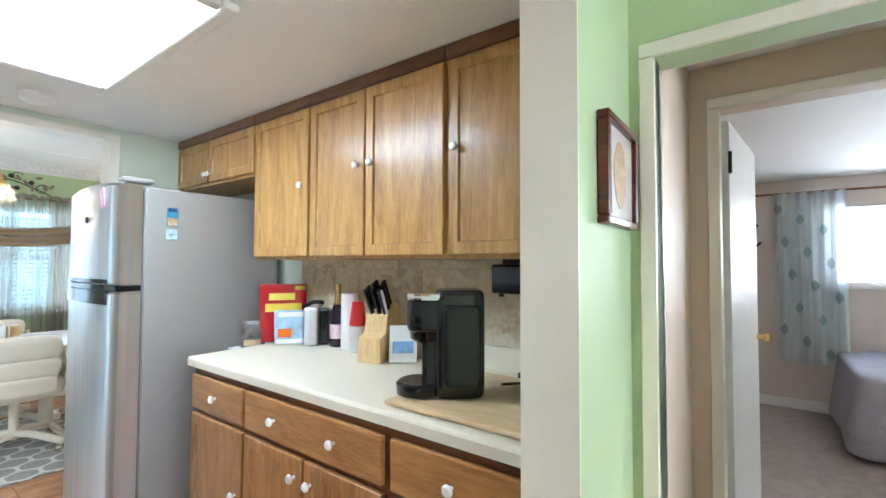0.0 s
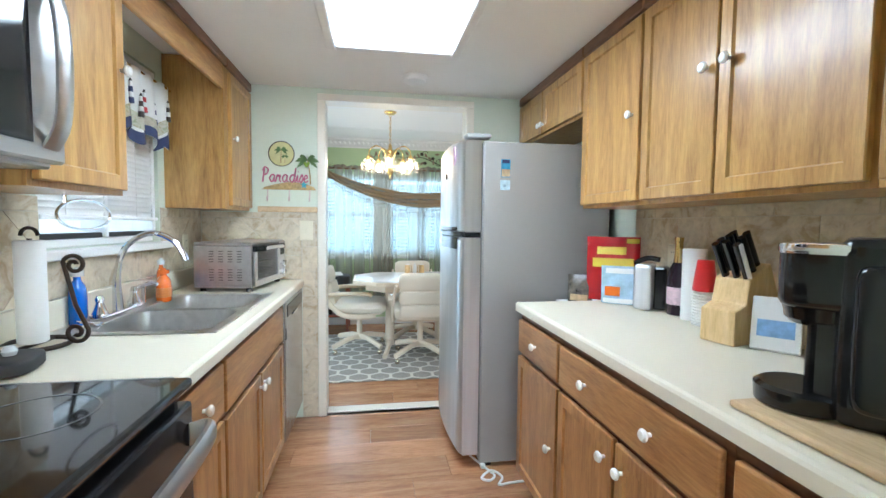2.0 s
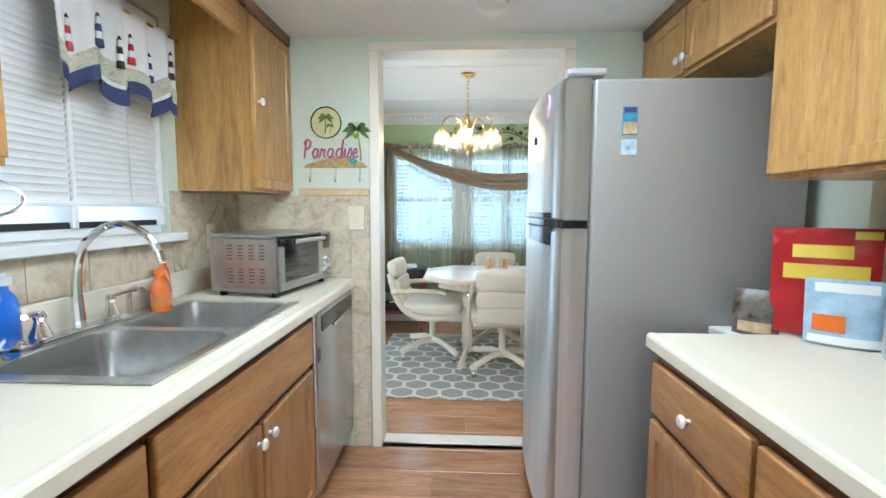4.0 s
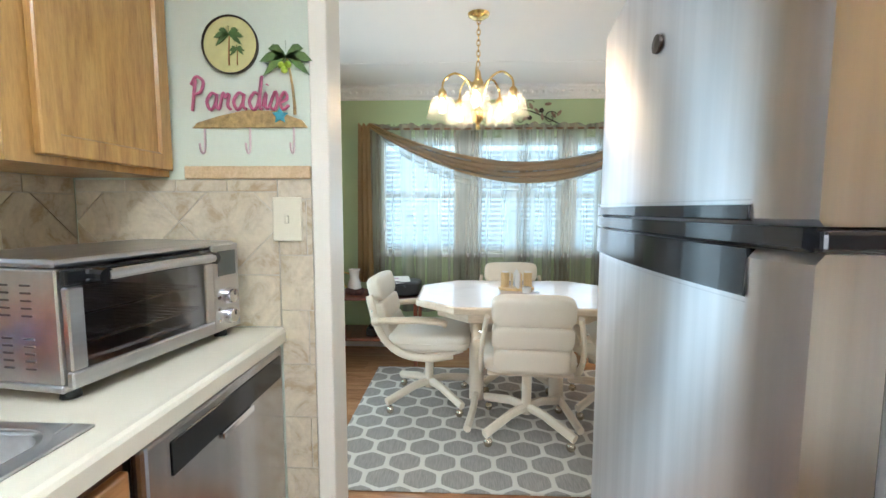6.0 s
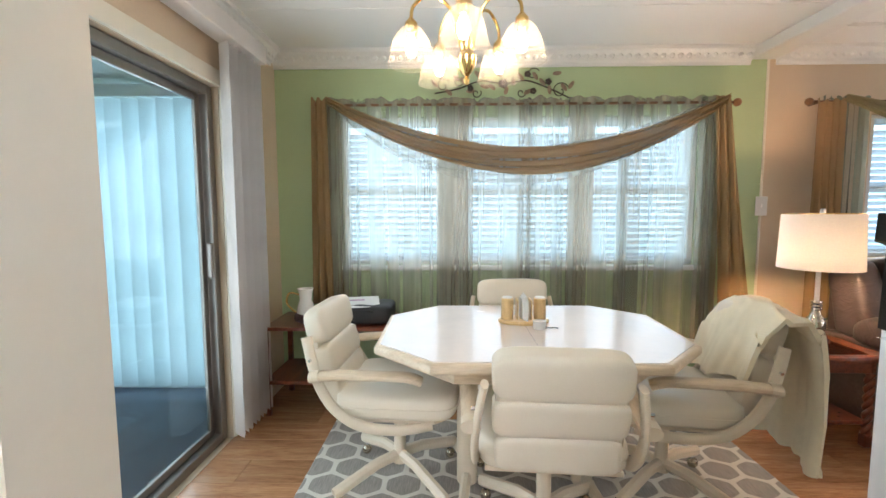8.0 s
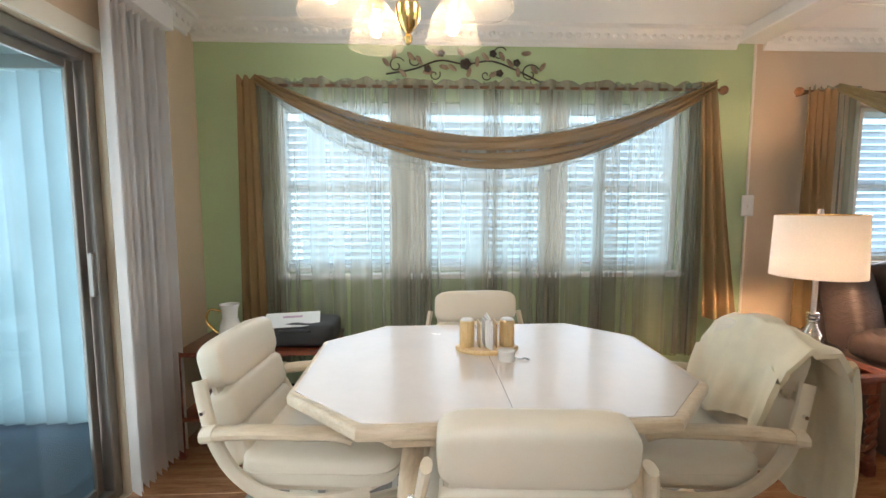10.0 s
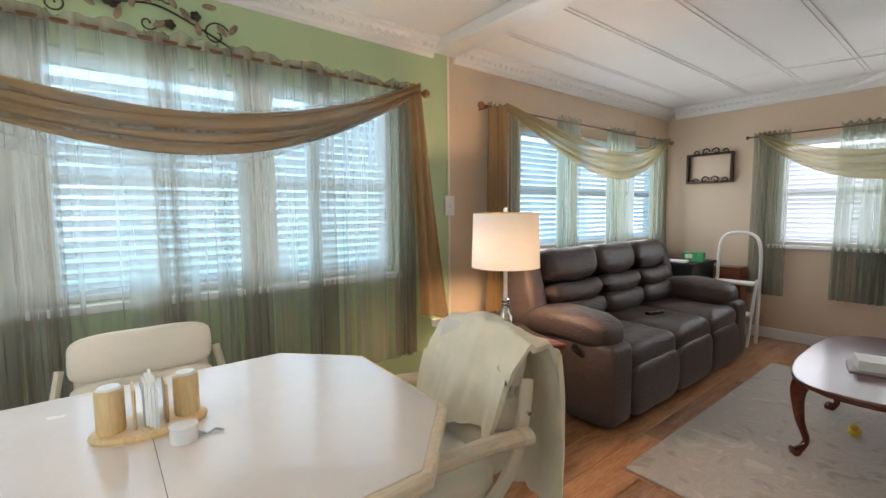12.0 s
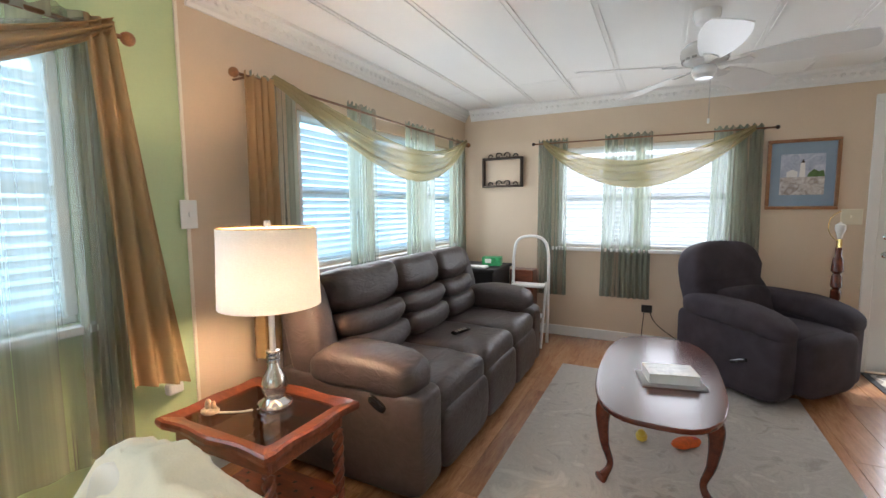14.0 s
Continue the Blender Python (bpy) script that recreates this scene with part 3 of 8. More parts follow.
strip("baseboard_end_a", (XW, YE - 0.014, 0.001, -2.2, YE - 0.001, 0.1), WHITE, "white painted baseboard", cat="baseboard")
strip("baseboard_west", (XW + 0.001, YS, 0.001, XW + 0.014, YE - 0.015, 0.09), WHITE, "white painted baseboard", cat="baseboard")
strip("baseboard_bedroom", (-0.8, 5.186, 0.009, 2.9, 5.199, 0.1), WHITE, "white painted baseboard", cat="baseboard")
strip("trim_wall_joint", (XW + 0.001, 2.442, 0.1, XW + 0.012, 2.458, 2.24), CREAM, "thin cream strip over the wall joint")
# cased opening between kitchen and dining
for k, (y0, y1) in enumerate(((-0.096, -0.046), (0.866, 0.92))):
    strip(f"trim_opening_{k}", (KX - 0.124, y0, 0.001, KX + 0.012, y1, 2.046), CREAM, "cream painted door casing")
strip("trim_opening_head", (KX - 0.124, -0.096, 2.047, KX + 0.012, 0.92, 2.09), CREAM, "cream painted door head casing")
strip("threshold", (KX - 0.12, -0.045, 0.001, KX - 0.03, 0.865, 0.012), CREAM, "cream threshold strip", cat="threshold")
# hall and bedroom doorways
for k, (x0, x1) in enumerate(((-0.072, -0.03), (0.78, 0.822))):
    strip(f"trim_hall_{k}", (x0, 1.288, 0.001, x1, 1.412, 1.91), CREAM, "cream painted door casing")
strip("trim_hall_head", (-0.072, 1.288, 1.911, 0.822, 1.412, 1.953), CREAM, "cream painted door head casing")
for k, (x0, x1) in enumerate(((0.03, 0.072), (0.858, 0.9))):
    strip(f"trim_bedroom_{k}", (x0, 1.988, 0.009, x1, 2.112, 1.95), CREAM, "cream painted bedroom door casing")
strip("trim_bedroom_head", (0.03, 1.988, 1.951, 0.9, 2.112, 1.993), CREAM, "cream painted bedroom head casing")

# outside
structure("ground", box(-60, -60, -0.75, 60, 60, -0.7), plain("grass ground", (0.1, 0.16, 0.05), 0.95, vary=0.3, size=2), "green lawn outside", "ground")


def backdrop_mat(name, low, mid, high, power, blobs=6.0):
    m, nt, b = nodes_of(name)
    tc = nt.nodes.new("ShaderNodeTexCoord")
    sp = nt.nodes.new("ShaderNodeSeparateXYZ")
    nt.links.new(tc.outputs["Object"], sp.inputs[0])
    n = noise_tex(nt, coords(nt), blobs, 4)
    h = math_node(nt, "ADD", sp.outputs[2], math_node(nt, "MULTIPLY", math_node(nt, "SUBTRACT", n, 0.5), 0.9))
    mr = nt.nodes.new("ShaderNodeMapRange")
    mr.inputs["From Min"].default_value, mr.inputs["From Max"].default_value = 0.0, 3.0
    nt.links.new(h, mr.inputs["Value"])
    col = ramp(nt, mr.outputs[0], [(0.1, low), (0.38, mid), (0.62, high)])
    e = nt.nodes.new("ShaderNodeEmission")
    e.inputs[1].default_value = power
    nt.links.new(col, e.inputs[0])
    nt.links.new(e.outputs[0], nt.nodes["Material Output"].inputs["Surface"])
    return m


BACK_W = backdrop_mat("bright street backdrop", (0.22, 0.38, 0.3), (0.46, 0.76, 0.95), (0.52, 0.82, 1.0), OUTSIDE, 1.2)
BACK_N = backdrop_mat("bright yard backdrop", (0.55, 0.6, 0.5), (0.95, 0.97, 1.0), (1, 1, 1), OUTSIDE, 1.0)
BACK_S = backdrop_mat("bright lane backdrop", (0.12, 0.3, 0.42), (0.3, 0.6, 0.92), (0.5, 0.78, 1.0), 1.8, 1.2)
BACK_E = backdrop_mat("bright garden backdrop", (0.55, 0.6, 0.5), (0.95, 0.97, 1.0), (1, 1, 1), 11.0, 1.0)
structure("backdrop_west", box(-8.6, -1.2, -0.7, -8.5, 14, 5.2), BACK_W, "bright hazy daylight outside the windows", "backdrop")
structure("backdrop_north", box(-8.4, 8.5, -0.7, 4, 8.6, 4.6), BACK_N, "bright daylight outside the end window", "backdrop")
structure("backdrop_east", box(4.2, -3, -0.7, 4.3, 4, 4.2), BACK_E, "bright daylight outside the window behind the walk", "backdrop")
structure("backdrop_south", box(-2.9, -4.2, -0.7, 2, -4.1, 4.2), BACK_S, "bright daylight beyond the kitchen window", "backdrop")


# ---- windows ----


def window(name, axis, face, out, span, z, panes, sill_mat=WHITE, rail=True, glass=GLASS):
    """A row of sashes in a wall's opening. face: the wall's inner face; out: the way outside."""
    w = thing(name, label="white framed window with bright daylight behind", category="window", kind="structure")

    def b(u0, u1, z0, z1, d0, d1, bev=0.004):
        a, c = sorted((face + out * d0, face + out * d1))
        return box(a, u0, z0, c, u1, z1, bev) if axis == "x" else box(u0, a, z0, u1, c, z1, bev)
    part("window_sill", b(span[0] - 0.05, span[1] + 0.05, z[0] - 0.035, z[0] - 0.002, -0.045, 0.115), sill_mat, w)
    for k, (z0, z1) in enumerate(((z[0], z[0] + 0.03), (z[1] - 0.03, z[1]))):
        part("window_frame", b(span[0] + 0.002, span[1] - 0.002, z0 + 0.001, z1 - 0.001, 0.03, 0.11), sill_mat, w)
    n = len(panes)
    edges = [span[0] + 0.002] + [p for q in panes for p in q] + [span[1] - 0.002]
    for a, c in zip(edges[::2], edges[1::2]):
        if c - a > 0.004:
            part("mullion", b(a, c, z[0] + 0.031, z[1] - 0.031, 0.015, 0.11), sill_mat, w)
    for a, c in panes:
        part("pane", b(a, c, z[0] + 0.031, z[1] - 0.031, 0.085, 0.089, 0), glass, w).visible_shadow = False
        if rail:
            zm = (z[0] + z[1]) / 2 + 0.0
            part("meeting_rail", b(a, c, zm - 0.02, zm + 0.02, 0.06, 0.084), sill_mat, w)
    return w


def blind(name, axis, face, out, span, z, pitch=0.043, tilt=20, width=0.045, depth=0.035, mat_=SLAT):
    """A slatted blind hung inside a window."""
    t = thing(name, label="white slatted blind with half-open slats in the window", category="blind")
    lng = span[1] - span[0] - 0.012
    n = int((z[1] - z[0] - 0.05) / pitch)
    me = None
    mid = (span[0] + span[1]) / 2
    for i in range(n):
        zz = z[0] + 0.03 + i * pitch
        if axis == "x":
            m = Matrix.Translation((face + out * depth, mid, zz)) @ pose(0, 0, 0, 0, tilt * out, 0)
        else:
            m = Matrix.Translation((mid, face + out * depth, zz)) @ pose(0, 0, 0, -tilt * out, 0, 0)
        if me is None:
            bm = bmesh.new()
            for k in range(5):
                q = (k / 4 - 0.5) * width
                c = 0.0035 * (1 - (2 * q / width) ** 2)
                bm.verts.new((q, -lng / 2, c) if axis == "x" else (-lng / 2, q, c))
                bm.verts.new((q, lng / 2, c) if axis == "x" else (lng / 2, q, c))
            bm.verts.ensure_lookup_table()
            for k in range(4):
                bm.faces.new((bm.verts[2 * k], bm.verts[2 * k + 1], bm.verts[2 * k + 3], bm.verts[2 * k + 2]))
            ext = bmesh.ops.extrude_face_region(bm, geom=bm.faces[:])
            bmesh.ops.translate(bm, verts=[v for v in ext["geom"] if isinstance(v, bmesh.types.BMVert)], vec=(0, 0, 0.0022))
            bmesh.ops.recalc_face_normals(bm, faces=bm.faces[:])
            ob = part("slat", bm, mat_, t, at=m)
            me = ob.data
        else:
            share("slat", me, t, m)
    a, c = face + out * (depth - 0.022), face + out * (depth + 0.022)
    for zz0, zz1, nm in ((z[1] - 0.035, z[1] - 0.001, "headrail"), (z[0] + 0.001, z[0] + 0.016, "bottom_rail")):
        part(nm, box(min(a, c), span[0] + 0.005, zz0, max(a, c), span[1] - 0.005, zz1, 0.003) if axis == "x" else box(span[0] + 0.005, min(a, c), zz0, span[1] - 0.005, max(a, c), zz1, 0.003), mat_, t)
    for f in (0.2, 0.8):
        u = span[0] + f * (span[1] - span[0])
        p = (face + out * depth, u) if axis == "x" else (u, face + out * depth)
        part("ladder_cord", cyl((*p, z[0] + 0.01), (*p, z[1] - 0.03), 0.0016, seg=6), mat_, t)
    return t


P1 = ((-0.36, 0.26), (0.47, 1.19), (1.33, 1.98))
window("window_1", "x", XW, -1, (W1[0], W1[1]), (W1[2], W1[3]), P1)
for p in P1:
    blind("window_blind", "x", XW, -1, p, (0.905, 1.85), tilt=38)
P2 = ((3.19, 3.83), (3.93, 4.55), (4.65, 5.28))
window("window_2", "x", XW, -1, (W2[0], W2[1]), (W2[2], W2[3]), P2)
for p in P2:
    blind("window_blind", "x", XW, -1, p, (0.955, 1.85), tilt=38)
P3 = ((-4.45, -3.80), (-3.72, -3.08))
window("window_3", "y", YE, 1, (W3[0], W3[1]), (W3[2], W3[3]), P3)
for p in P3:
    blind("window_blind", "y", YE, 1, p, (0.935, 1.83), tilt=52)
window("window_4", "y", YK, -1, (-2.34, -1.54), (1.175, 2.0), ((-2.31, -1.95), (-1.93, -1.57)), rail=False)
strip("trim_kitchen_sash", (-2.335, YK - 0.06, 1.206, -1.545, YK - 0.03, 1.226), BLACKMAT, "dark lower bar of the kitchen window sash", 0.002)
blind("kitchen_blind", "y", YK, -1, (-2.33, -1.55), (1.275, 1.99), pitch=0.022, tilt=72, width=0.027, depth=0.02, mat_=WHITEPLASTIC)
window("window_5", "y", 5.2, 1, (0.72, 2.7), (1.16, 1.86), ((0.75, 1.57), (1.63, 2.67)))
blind("bedroom_blind", "y", 5.2, 1, (0.74, 1.58), (1.2, 1.85), tilt=25)
window("window_6", "x", 2.9, 1, (-0.5, 1.1), (0.7, 2.0), ((-0.46, 1.06),))

# ---- kitchen ----


def door_mesh(w, h, rail_w=0.055, t=0.02):
    """A framed panel in the x-z plane facing -y, from the origin's corner."""
    bm = box(0, -t, 0, w, 0, h, 0.003)
    bm.normal_update()
    f = max((f for f in bm.faces if f.normal.y < -0.9), key=lambda f: f.calc_area())
    bmesh.ops.inset_region(bm, faces=[f], thickness=rail_w)
    bmesh.ops.inset_region(bm, faces=[f], thickness=0.007, depth=-0.008)
    return bm


def knob_mesh():
    return lathe([(0.006, 0), (0.006, 0.008), (0.011, 0.012), (0.0165, 0.018), (0.0165, 0.022), (0.012, 0.027), (0.0, 0.029)], 14)


def cabinet_front(parent, name, x0, x1, z0, z1, y, face, knobs=(), flat=False, oak=(OAK_V, OAK_H)):
    """A door or drawer front on a run along x. face -1: it looks towards -y."""
    w, h = x1 - x0, z1 - z0
    if flat:
        bm = box(0, -0.02, 0, w, 0, h, 0.005, 2)
    else:
        bm = door_mesh(w, h)
    m = Matrix.Translation((x0, y, z0)) if face < 0 else Matrix.Translation((x1, y, z0)) @ pose(0, 0, 0, 0, 0, 180)
    d = part(name, bm, oak[1] if flat else oak[0], parent, at=WORLD[parent.name].inverted() @ m)
    for kx, kz in knobs:
        km = Matrix.Translation((kx - x0 if face < 0 else x1 - kx, -0.0201, kz - z0)) @ pose(0, 0, 0, 90)
        k = part("knob", knob_mesh(), PORCELAIN, d, "white porcelain knob", True, at=km)
    return d


def base_unit(x0, x1, yf, yb, face, fronts, label, top=0.868):
    c = thing("base_cabinet", Matrix.Translation(((x0 + x1) / 2, (yf + yb) / 2, 0)), label, "cabinet", "base cabinets")
    a, b = min(yf, yb), max(yf, yb)
    # shade-darkened oak, so the gaps round the fronts read dark
    part("body", box(x0 + 0.001, a, 0.1, x1 - 0.001, b, top), OAK_SHADED, c, world=True)
    if top < 0.868:
        part("face_rail", box(x0 + 0.001, min(yf, yf - face * 0.02), top + 0.001, x1 - 0.001, max(yf, yf - face * 0.02), 0.868), OAK_SHADED, c, world=True)
    ky = yf - face * 0.06
    part("toe_kick", box(x0 + 0.002, min(ky, yb), 0.001, x1 - 0.002, max(ky, yb), 0.099), OAK_SHADED, c, "toe kick in shade-darkened oak", world=True)
    for nm, fx0, fx1, z0, z1, kn, fl in fronts:
        cabinet_front(c, nm, fx0, fx1, z0, z1, yf + face * 0.0005, face, kn, fl, (RED_OAK_V, RED_OAK_H))
    return c


RF = 0.943
base_unit(-1.895, -1.449, RF, KY, -1, [("drawer", -1.885, -1.458, 0.69, 0.838, [(-1.67, 0.765)], True), ("door", -1.885, -1.458, 0.125, 0.668, [(-1.5, 0.42)], False)], "oak base cabinet with one drawer above a door")
base_unit(-1.449, -0.682, RF, KY, -1, [("drawer", -1.44, -0.7, 0.69, 0.838, [(-1.24, 0.765), (-0.91, 0.765)], True), ("door", -1.44, -1.078, 0.125, 0.668, [(-1.115, 0.6)], False), ("door", -1.062, -0.7, 0.125, 0.668, [(-1.025, 0.6)], False)], "oak base cabinet with a wide drawer and two doors")
base_unit(-0.682, -0.222, RF, KY, -1, [("drawer", -0.666, -0.24, 0.69, 0.838, [(-0.45, 0.765)], True), ("door", -0.666, -0.24, 0.125, 0.668, [(-0.62, 0.6)], False)], "oak base cabinet beside the short wall")


def counter(name, x0, x1, y0, y1, front, label, round_end=False, hole=None):
    bm = bmesh.new()
    prof = [(0.0, 0.87), (0.0, 0.9), (0.004, 0.907), (0.012, 0.911), (0.026, 0.9095)]
    yb = y1 if front == y0 else y0
    s = 1 if yb > front else -1
    ring = [(front + s * d, z) for d, z in prof]
    tail = [(yb, 0.9095), (yb, 0.87)]
    pts = ring + tail
    if hole:
        xs = [x0, hole[0], hole[1], x1]
    else:
        xs = [x0, x1]
    rings = [[bm.verts.new((x, y, z)) for y, z in pts] for x in xs]
    n = len(pts)
    for a, b in zip(rings, rings[1:]):
        for i in range(n):
            j = (i + 1) % n
            bm.faces.new((a[i], a[j], b[j], b[i]))
    bm.faces.new(rings[0])
    bm.faces.new(rings[-1][::-1])
    bmesh.ops.recalc_face_normals(bm, faces=bm.faces[:])
    c = thing(name, Matrix.Translation(((x0 + x1) / 2, (y0 + y1) / 2, 0.87)), label, "countertop")
    if hole:
        bm.free()
        for xa, xb, ya, yb2 in ((x0, hole[0], y0, front), (hole[1], x1, y0, front), (hole[0], hole[1], hole[3], front), (hole[0], hole[1], y0, hole[2])):
            bm = bmesh.new()
            if yb2 == front:
                rr = [[bm.verts.new((x, y, z)) for y, z in ring + [(ya, 0.9095), (ya, 0.87)]] for x in (xa, xb)]
                for i in range(n):
                    j = (i + 1) % n
                    bm.faces.new((rr[0][i], rr[0][j], rr[1][j], rr[1][i]))
                bm.faces.new(rr[0])
                bm.faces.new(rr[1][::-1])
            else:
                box(xa, ya, 0.87, xb, yb2, 0.9095, bm=bm)
            bmesh.ops.recalc_face_normals(bm, faces=bm.faces[:])
            part("slab", bm, LAMINATE, c, world=True)
    else:
        part("slab", bm, LAMINATE, c, world=True)
    e = part("upstand", box(x0, yb - s * 0.02, 0.91, x1, yb - s * 0.001, 1.01, 0.004, 2), LAMINATE, c, world=True)
    return c


counter("countertop", -1.925, -0.2215, 0.92, KY - 0.001, 0.92, "cream laminate countertop with a rounded front edge")

# upper cabinets on the stove side
UF = 1.256


def wall_unit(x0, x1, z0, z1, yf, yb, face, fronts, label):
    c = thing("wall_cabinet", Matrix.Translation(((x0 + x1) / 2, (yf + yb) / 2, z0)), label, "cabinet", "wall cabinets")
    part("body", box(x0 + 0.001, min(yf, yb), z0, x1 - 0.001, max(yf, yb), z1), OAK_V, c, world=True)
    for nm, fx0, fx1, fz0, fz1, kn in fronts:
        cabinet_front(c, nm, fx0, fx1, fz0, fz1, yf + face * 0.0005, face, kn)
    s = yf + face * 0.022
    # strip coloured dark for the shade below the ceiling
    part("cornice_strip", box(x0, min(yf, s), z1 - 0.045, x1, max(yf, s), z1 + 0.008, 0.006), OAK_SHADED, c, "oak strip in the shade-darkened colour under the ceiling", world=True)
    return c


ZU, ZT = 1.355, 2.116
wall_unit(-1.945, -1.481, ZU, ZT, UF, KY, -1, [("door", -1.935, -1.49, 1.37, 2.062, [(-1.53, 1.70)])], "oak wall cabinet with one framed door")
wall_unit(-1.481, -0.701, ZU, ZT, UF, KY, -1, [("door", -1.472, -1.117, 1.37, 2.062, [(-1.15, 1.745)]), ("door", -1.108, -0.712, 1.37, 2.062, [(-1.07, 1.745)])], "oak wall cabinet with a pair of framed doors")
wall_unit(-0.701, -0.222, ZU, ZT, UF, KY, -1, [("door", -0.69, -0.235, 1.37, 2.062, [(-0.655, 1.745)])], "oak wall cabinet beside the short wall")
wall_unit(-2.856, -1.947, 1.80, ZT, UF, KY, -1, [("door", -2.845, -2.455, 1.815, 2.062, [(-2.47, 1.86)]), ("door", -2.44, -1.96, 1.815, 2.062, [(-2.42, 1.86)])], "low oak wall cabinet above the refrigerator")
# sink side
LUF = -0.51
wall_unit(-2.856, -2.405, 1.343, ZT, LUF, YK, 1, [("door", -2.845, -2.46, 1.36, 2.06, [(-2.49, 1.72)])], "oak wall cabinet in the corner above the toaster oven")
wall_unit(-1.462, -1.082, 1.35, ZT, LUF, YK, 1, [("door", -1.452, -1.095, 1.365, 2.06, [(-1.43, 1.72)])], "oak wall cabinet between microwave and window")
vb = thing("window_valance_board", Matrix.Translation((-1.93, -0.5, 1.95)), "oak board spanning between the cabinets above the window", "board")
part("board", box(-2.404, -0.53, 1.955, -1.463, -0.51, 2.118, 0.004), OAK_H, vb, world=True)
part("strip", box(-2.404, -0.509, 2.075, -1.463, -0.488, 2.122, 0.005), OAK_SHADED, vb, world=True)

# sink run
SX = (-2.27, -1.47, -0.76, -0.25)
counter("countertop", -2.858, -1.022, YK + 0.001, -0.185, -0.185, "cream laminate countertop with an inset double sink", hole=(SX[0] + 0.02, SX[1] - 0.02, SX[2] + 0.07, SX[3] - 0.02))
LF = -0.222
strip("trim_counter_end", (-1.04, -0.74, 0.9112, -1.0225, -0.187, 0.9145), PALEWOOD, "thin wooden strip on the counter beside the range", 0.001)
base_unit(-1.395, -1.022, LF, YK, 1, [("drawer", -1.385, -1.035, 0.68, 0.838, [(-1.21, 0.76)], True), ("door", -1.385, -1.035, 0.125, 0.655, [(-1.06, 0.6)], False)], "oak base cabinet with a drawer beside the range")
sb = base_unit(-2.283, -1.395, LF, YK, 1, [("drawer_front", -2.272, -1.408, 0.67, 0.838, [], True), ("door", -2.272, -1.848, 0.125, 0.645, [(-1.875, 0.6)], False), ("door", -1.832, -1.408, 0.125, 0.645, [(-1.805, 0.6)], False)], "oak sink base cabinet with two framed doors", top=0.7)

sink = thing("sink", Matrix.Translation(((SX[0] + SX[1]) / 2, (SX[2] + SX[3]) / 2, 0.91)), "double bowl stainless steel drop-in sink", "sink")


def bowl(x0, x1, y0, y1, depth, seg=6):
    """A pressed bowl with rounded corners, open at the top."""
    bm = bmesh.new()

    def ring(inset, z, r):
        out = []
        for cx, cy, a0 in ((x1 - r, y1 - r, 0), (x0 + r, y1 - r, 90), (x0 + r, y0 + r, 180), (x1 - r, y0 + r, 270)):
            for k in range(seg + 1):
                a = radians(a0 + 90 * k / seg)
                out.append((cx + (r - inset) * math.cos(a), cy + (r - inset) * math.sin(a), z))
        return [bm.verts.new(p) for p in out]
    rs = [ring(-0.02, 0.9155, 0.06), ring(-0.006, 0.917, 0.06), ring(0.002, 0.912, 0.06), ring(0.006, 0.85, 0.06), ring(0.012, 0.91 - depth + 0.02, 0.06), ring(0.03, 0.91 - depth, 0.06)]
    for a, b in zip(rs, rs[1:]):
        for i in range(len(a)):
            j = (i + 1) % len(a)
            bm.faces.new((a[i], b[i], b[j], a[j]))
    bm.faces.new(rs[-1])
    bmesh.ops.recalc_face_normals(bm, faces=bm.faces[:])
    return bm


part("rim", prism([(SX[0], SX[2]), (SX[1], SX[2]), (SX[1], SX[2] + 0.085), (SX[0], SX[2] + 0.085)], 0.9105, 0.916, 0.002), SINKSTEEL, sink, world=True)
for (a, b, c, d) in ((SX[0], SX[1], SX[3] - 0.035, SX[3]), (SX[0], SX[0] + 0.035, SX[2] + 0.086, SX[3] - 0.036), (SX[1] - 0.035, SX[1], SX[2] + 0.086, SX[3] - 0.036), (-1.888, -1.852, SX[2] + 0.086, SX[3] - 0.036)):
    part("rim", box(a, c, 0.9105, b, d, 0.9158, 0.002), SINKSTEEL, sink, world=True)
for (a, b) in ((SX[0] + 0.03, -1.885), (-1.855, SX[1] - 0.03)):
    bw = part("bowl", bowl(a, b, SX[2] + 0.082, SX[3] - 0.03, 0.17), SINKSTEEL, sink, smooth=True, world=True)
    part("drain", moved(lathe([(0.0, 0.0), (0.038, 0.0), (0.045, 0.003), (0.04, 0.004), (0.0, 0.002)], 20), Matrix.Translation(((a + b) / 2, -0.45, 0.742))), CHROME, sink, world=True)

fc = thing("faucet", Matrix.Translation((-1.825, -0.725, 0.916)), "chrome gooseneck faucet with two lever handles", "faucet")
part("base_plate", prism([(-0.13, -0.022), (0.13, -0.022), (0.13, 0.022), (-0.13, 0.022)], 0.0, 0.012, 0.005), CHROME, fc)
part("spout", tube(spline([(0, 0, 0.01), (0, 0, 0.15), (-0.005, 0.03, 0.255), (-0.02, 0.11, 0.31), (-0.03, 0.19, 0.28), (-0.035, 0.225, 0.225)], 6), 0.011, 10, radii=[1.7 - 0.7 * min(1, i / 8) for i in range(31)]), CHROME, fc, smooth=True)
part("aerator", cyl((-0.035, 0.223, 0.232), (-0.036, 0.232, 0.2), 0.015, 0.013), CHROME, fc)
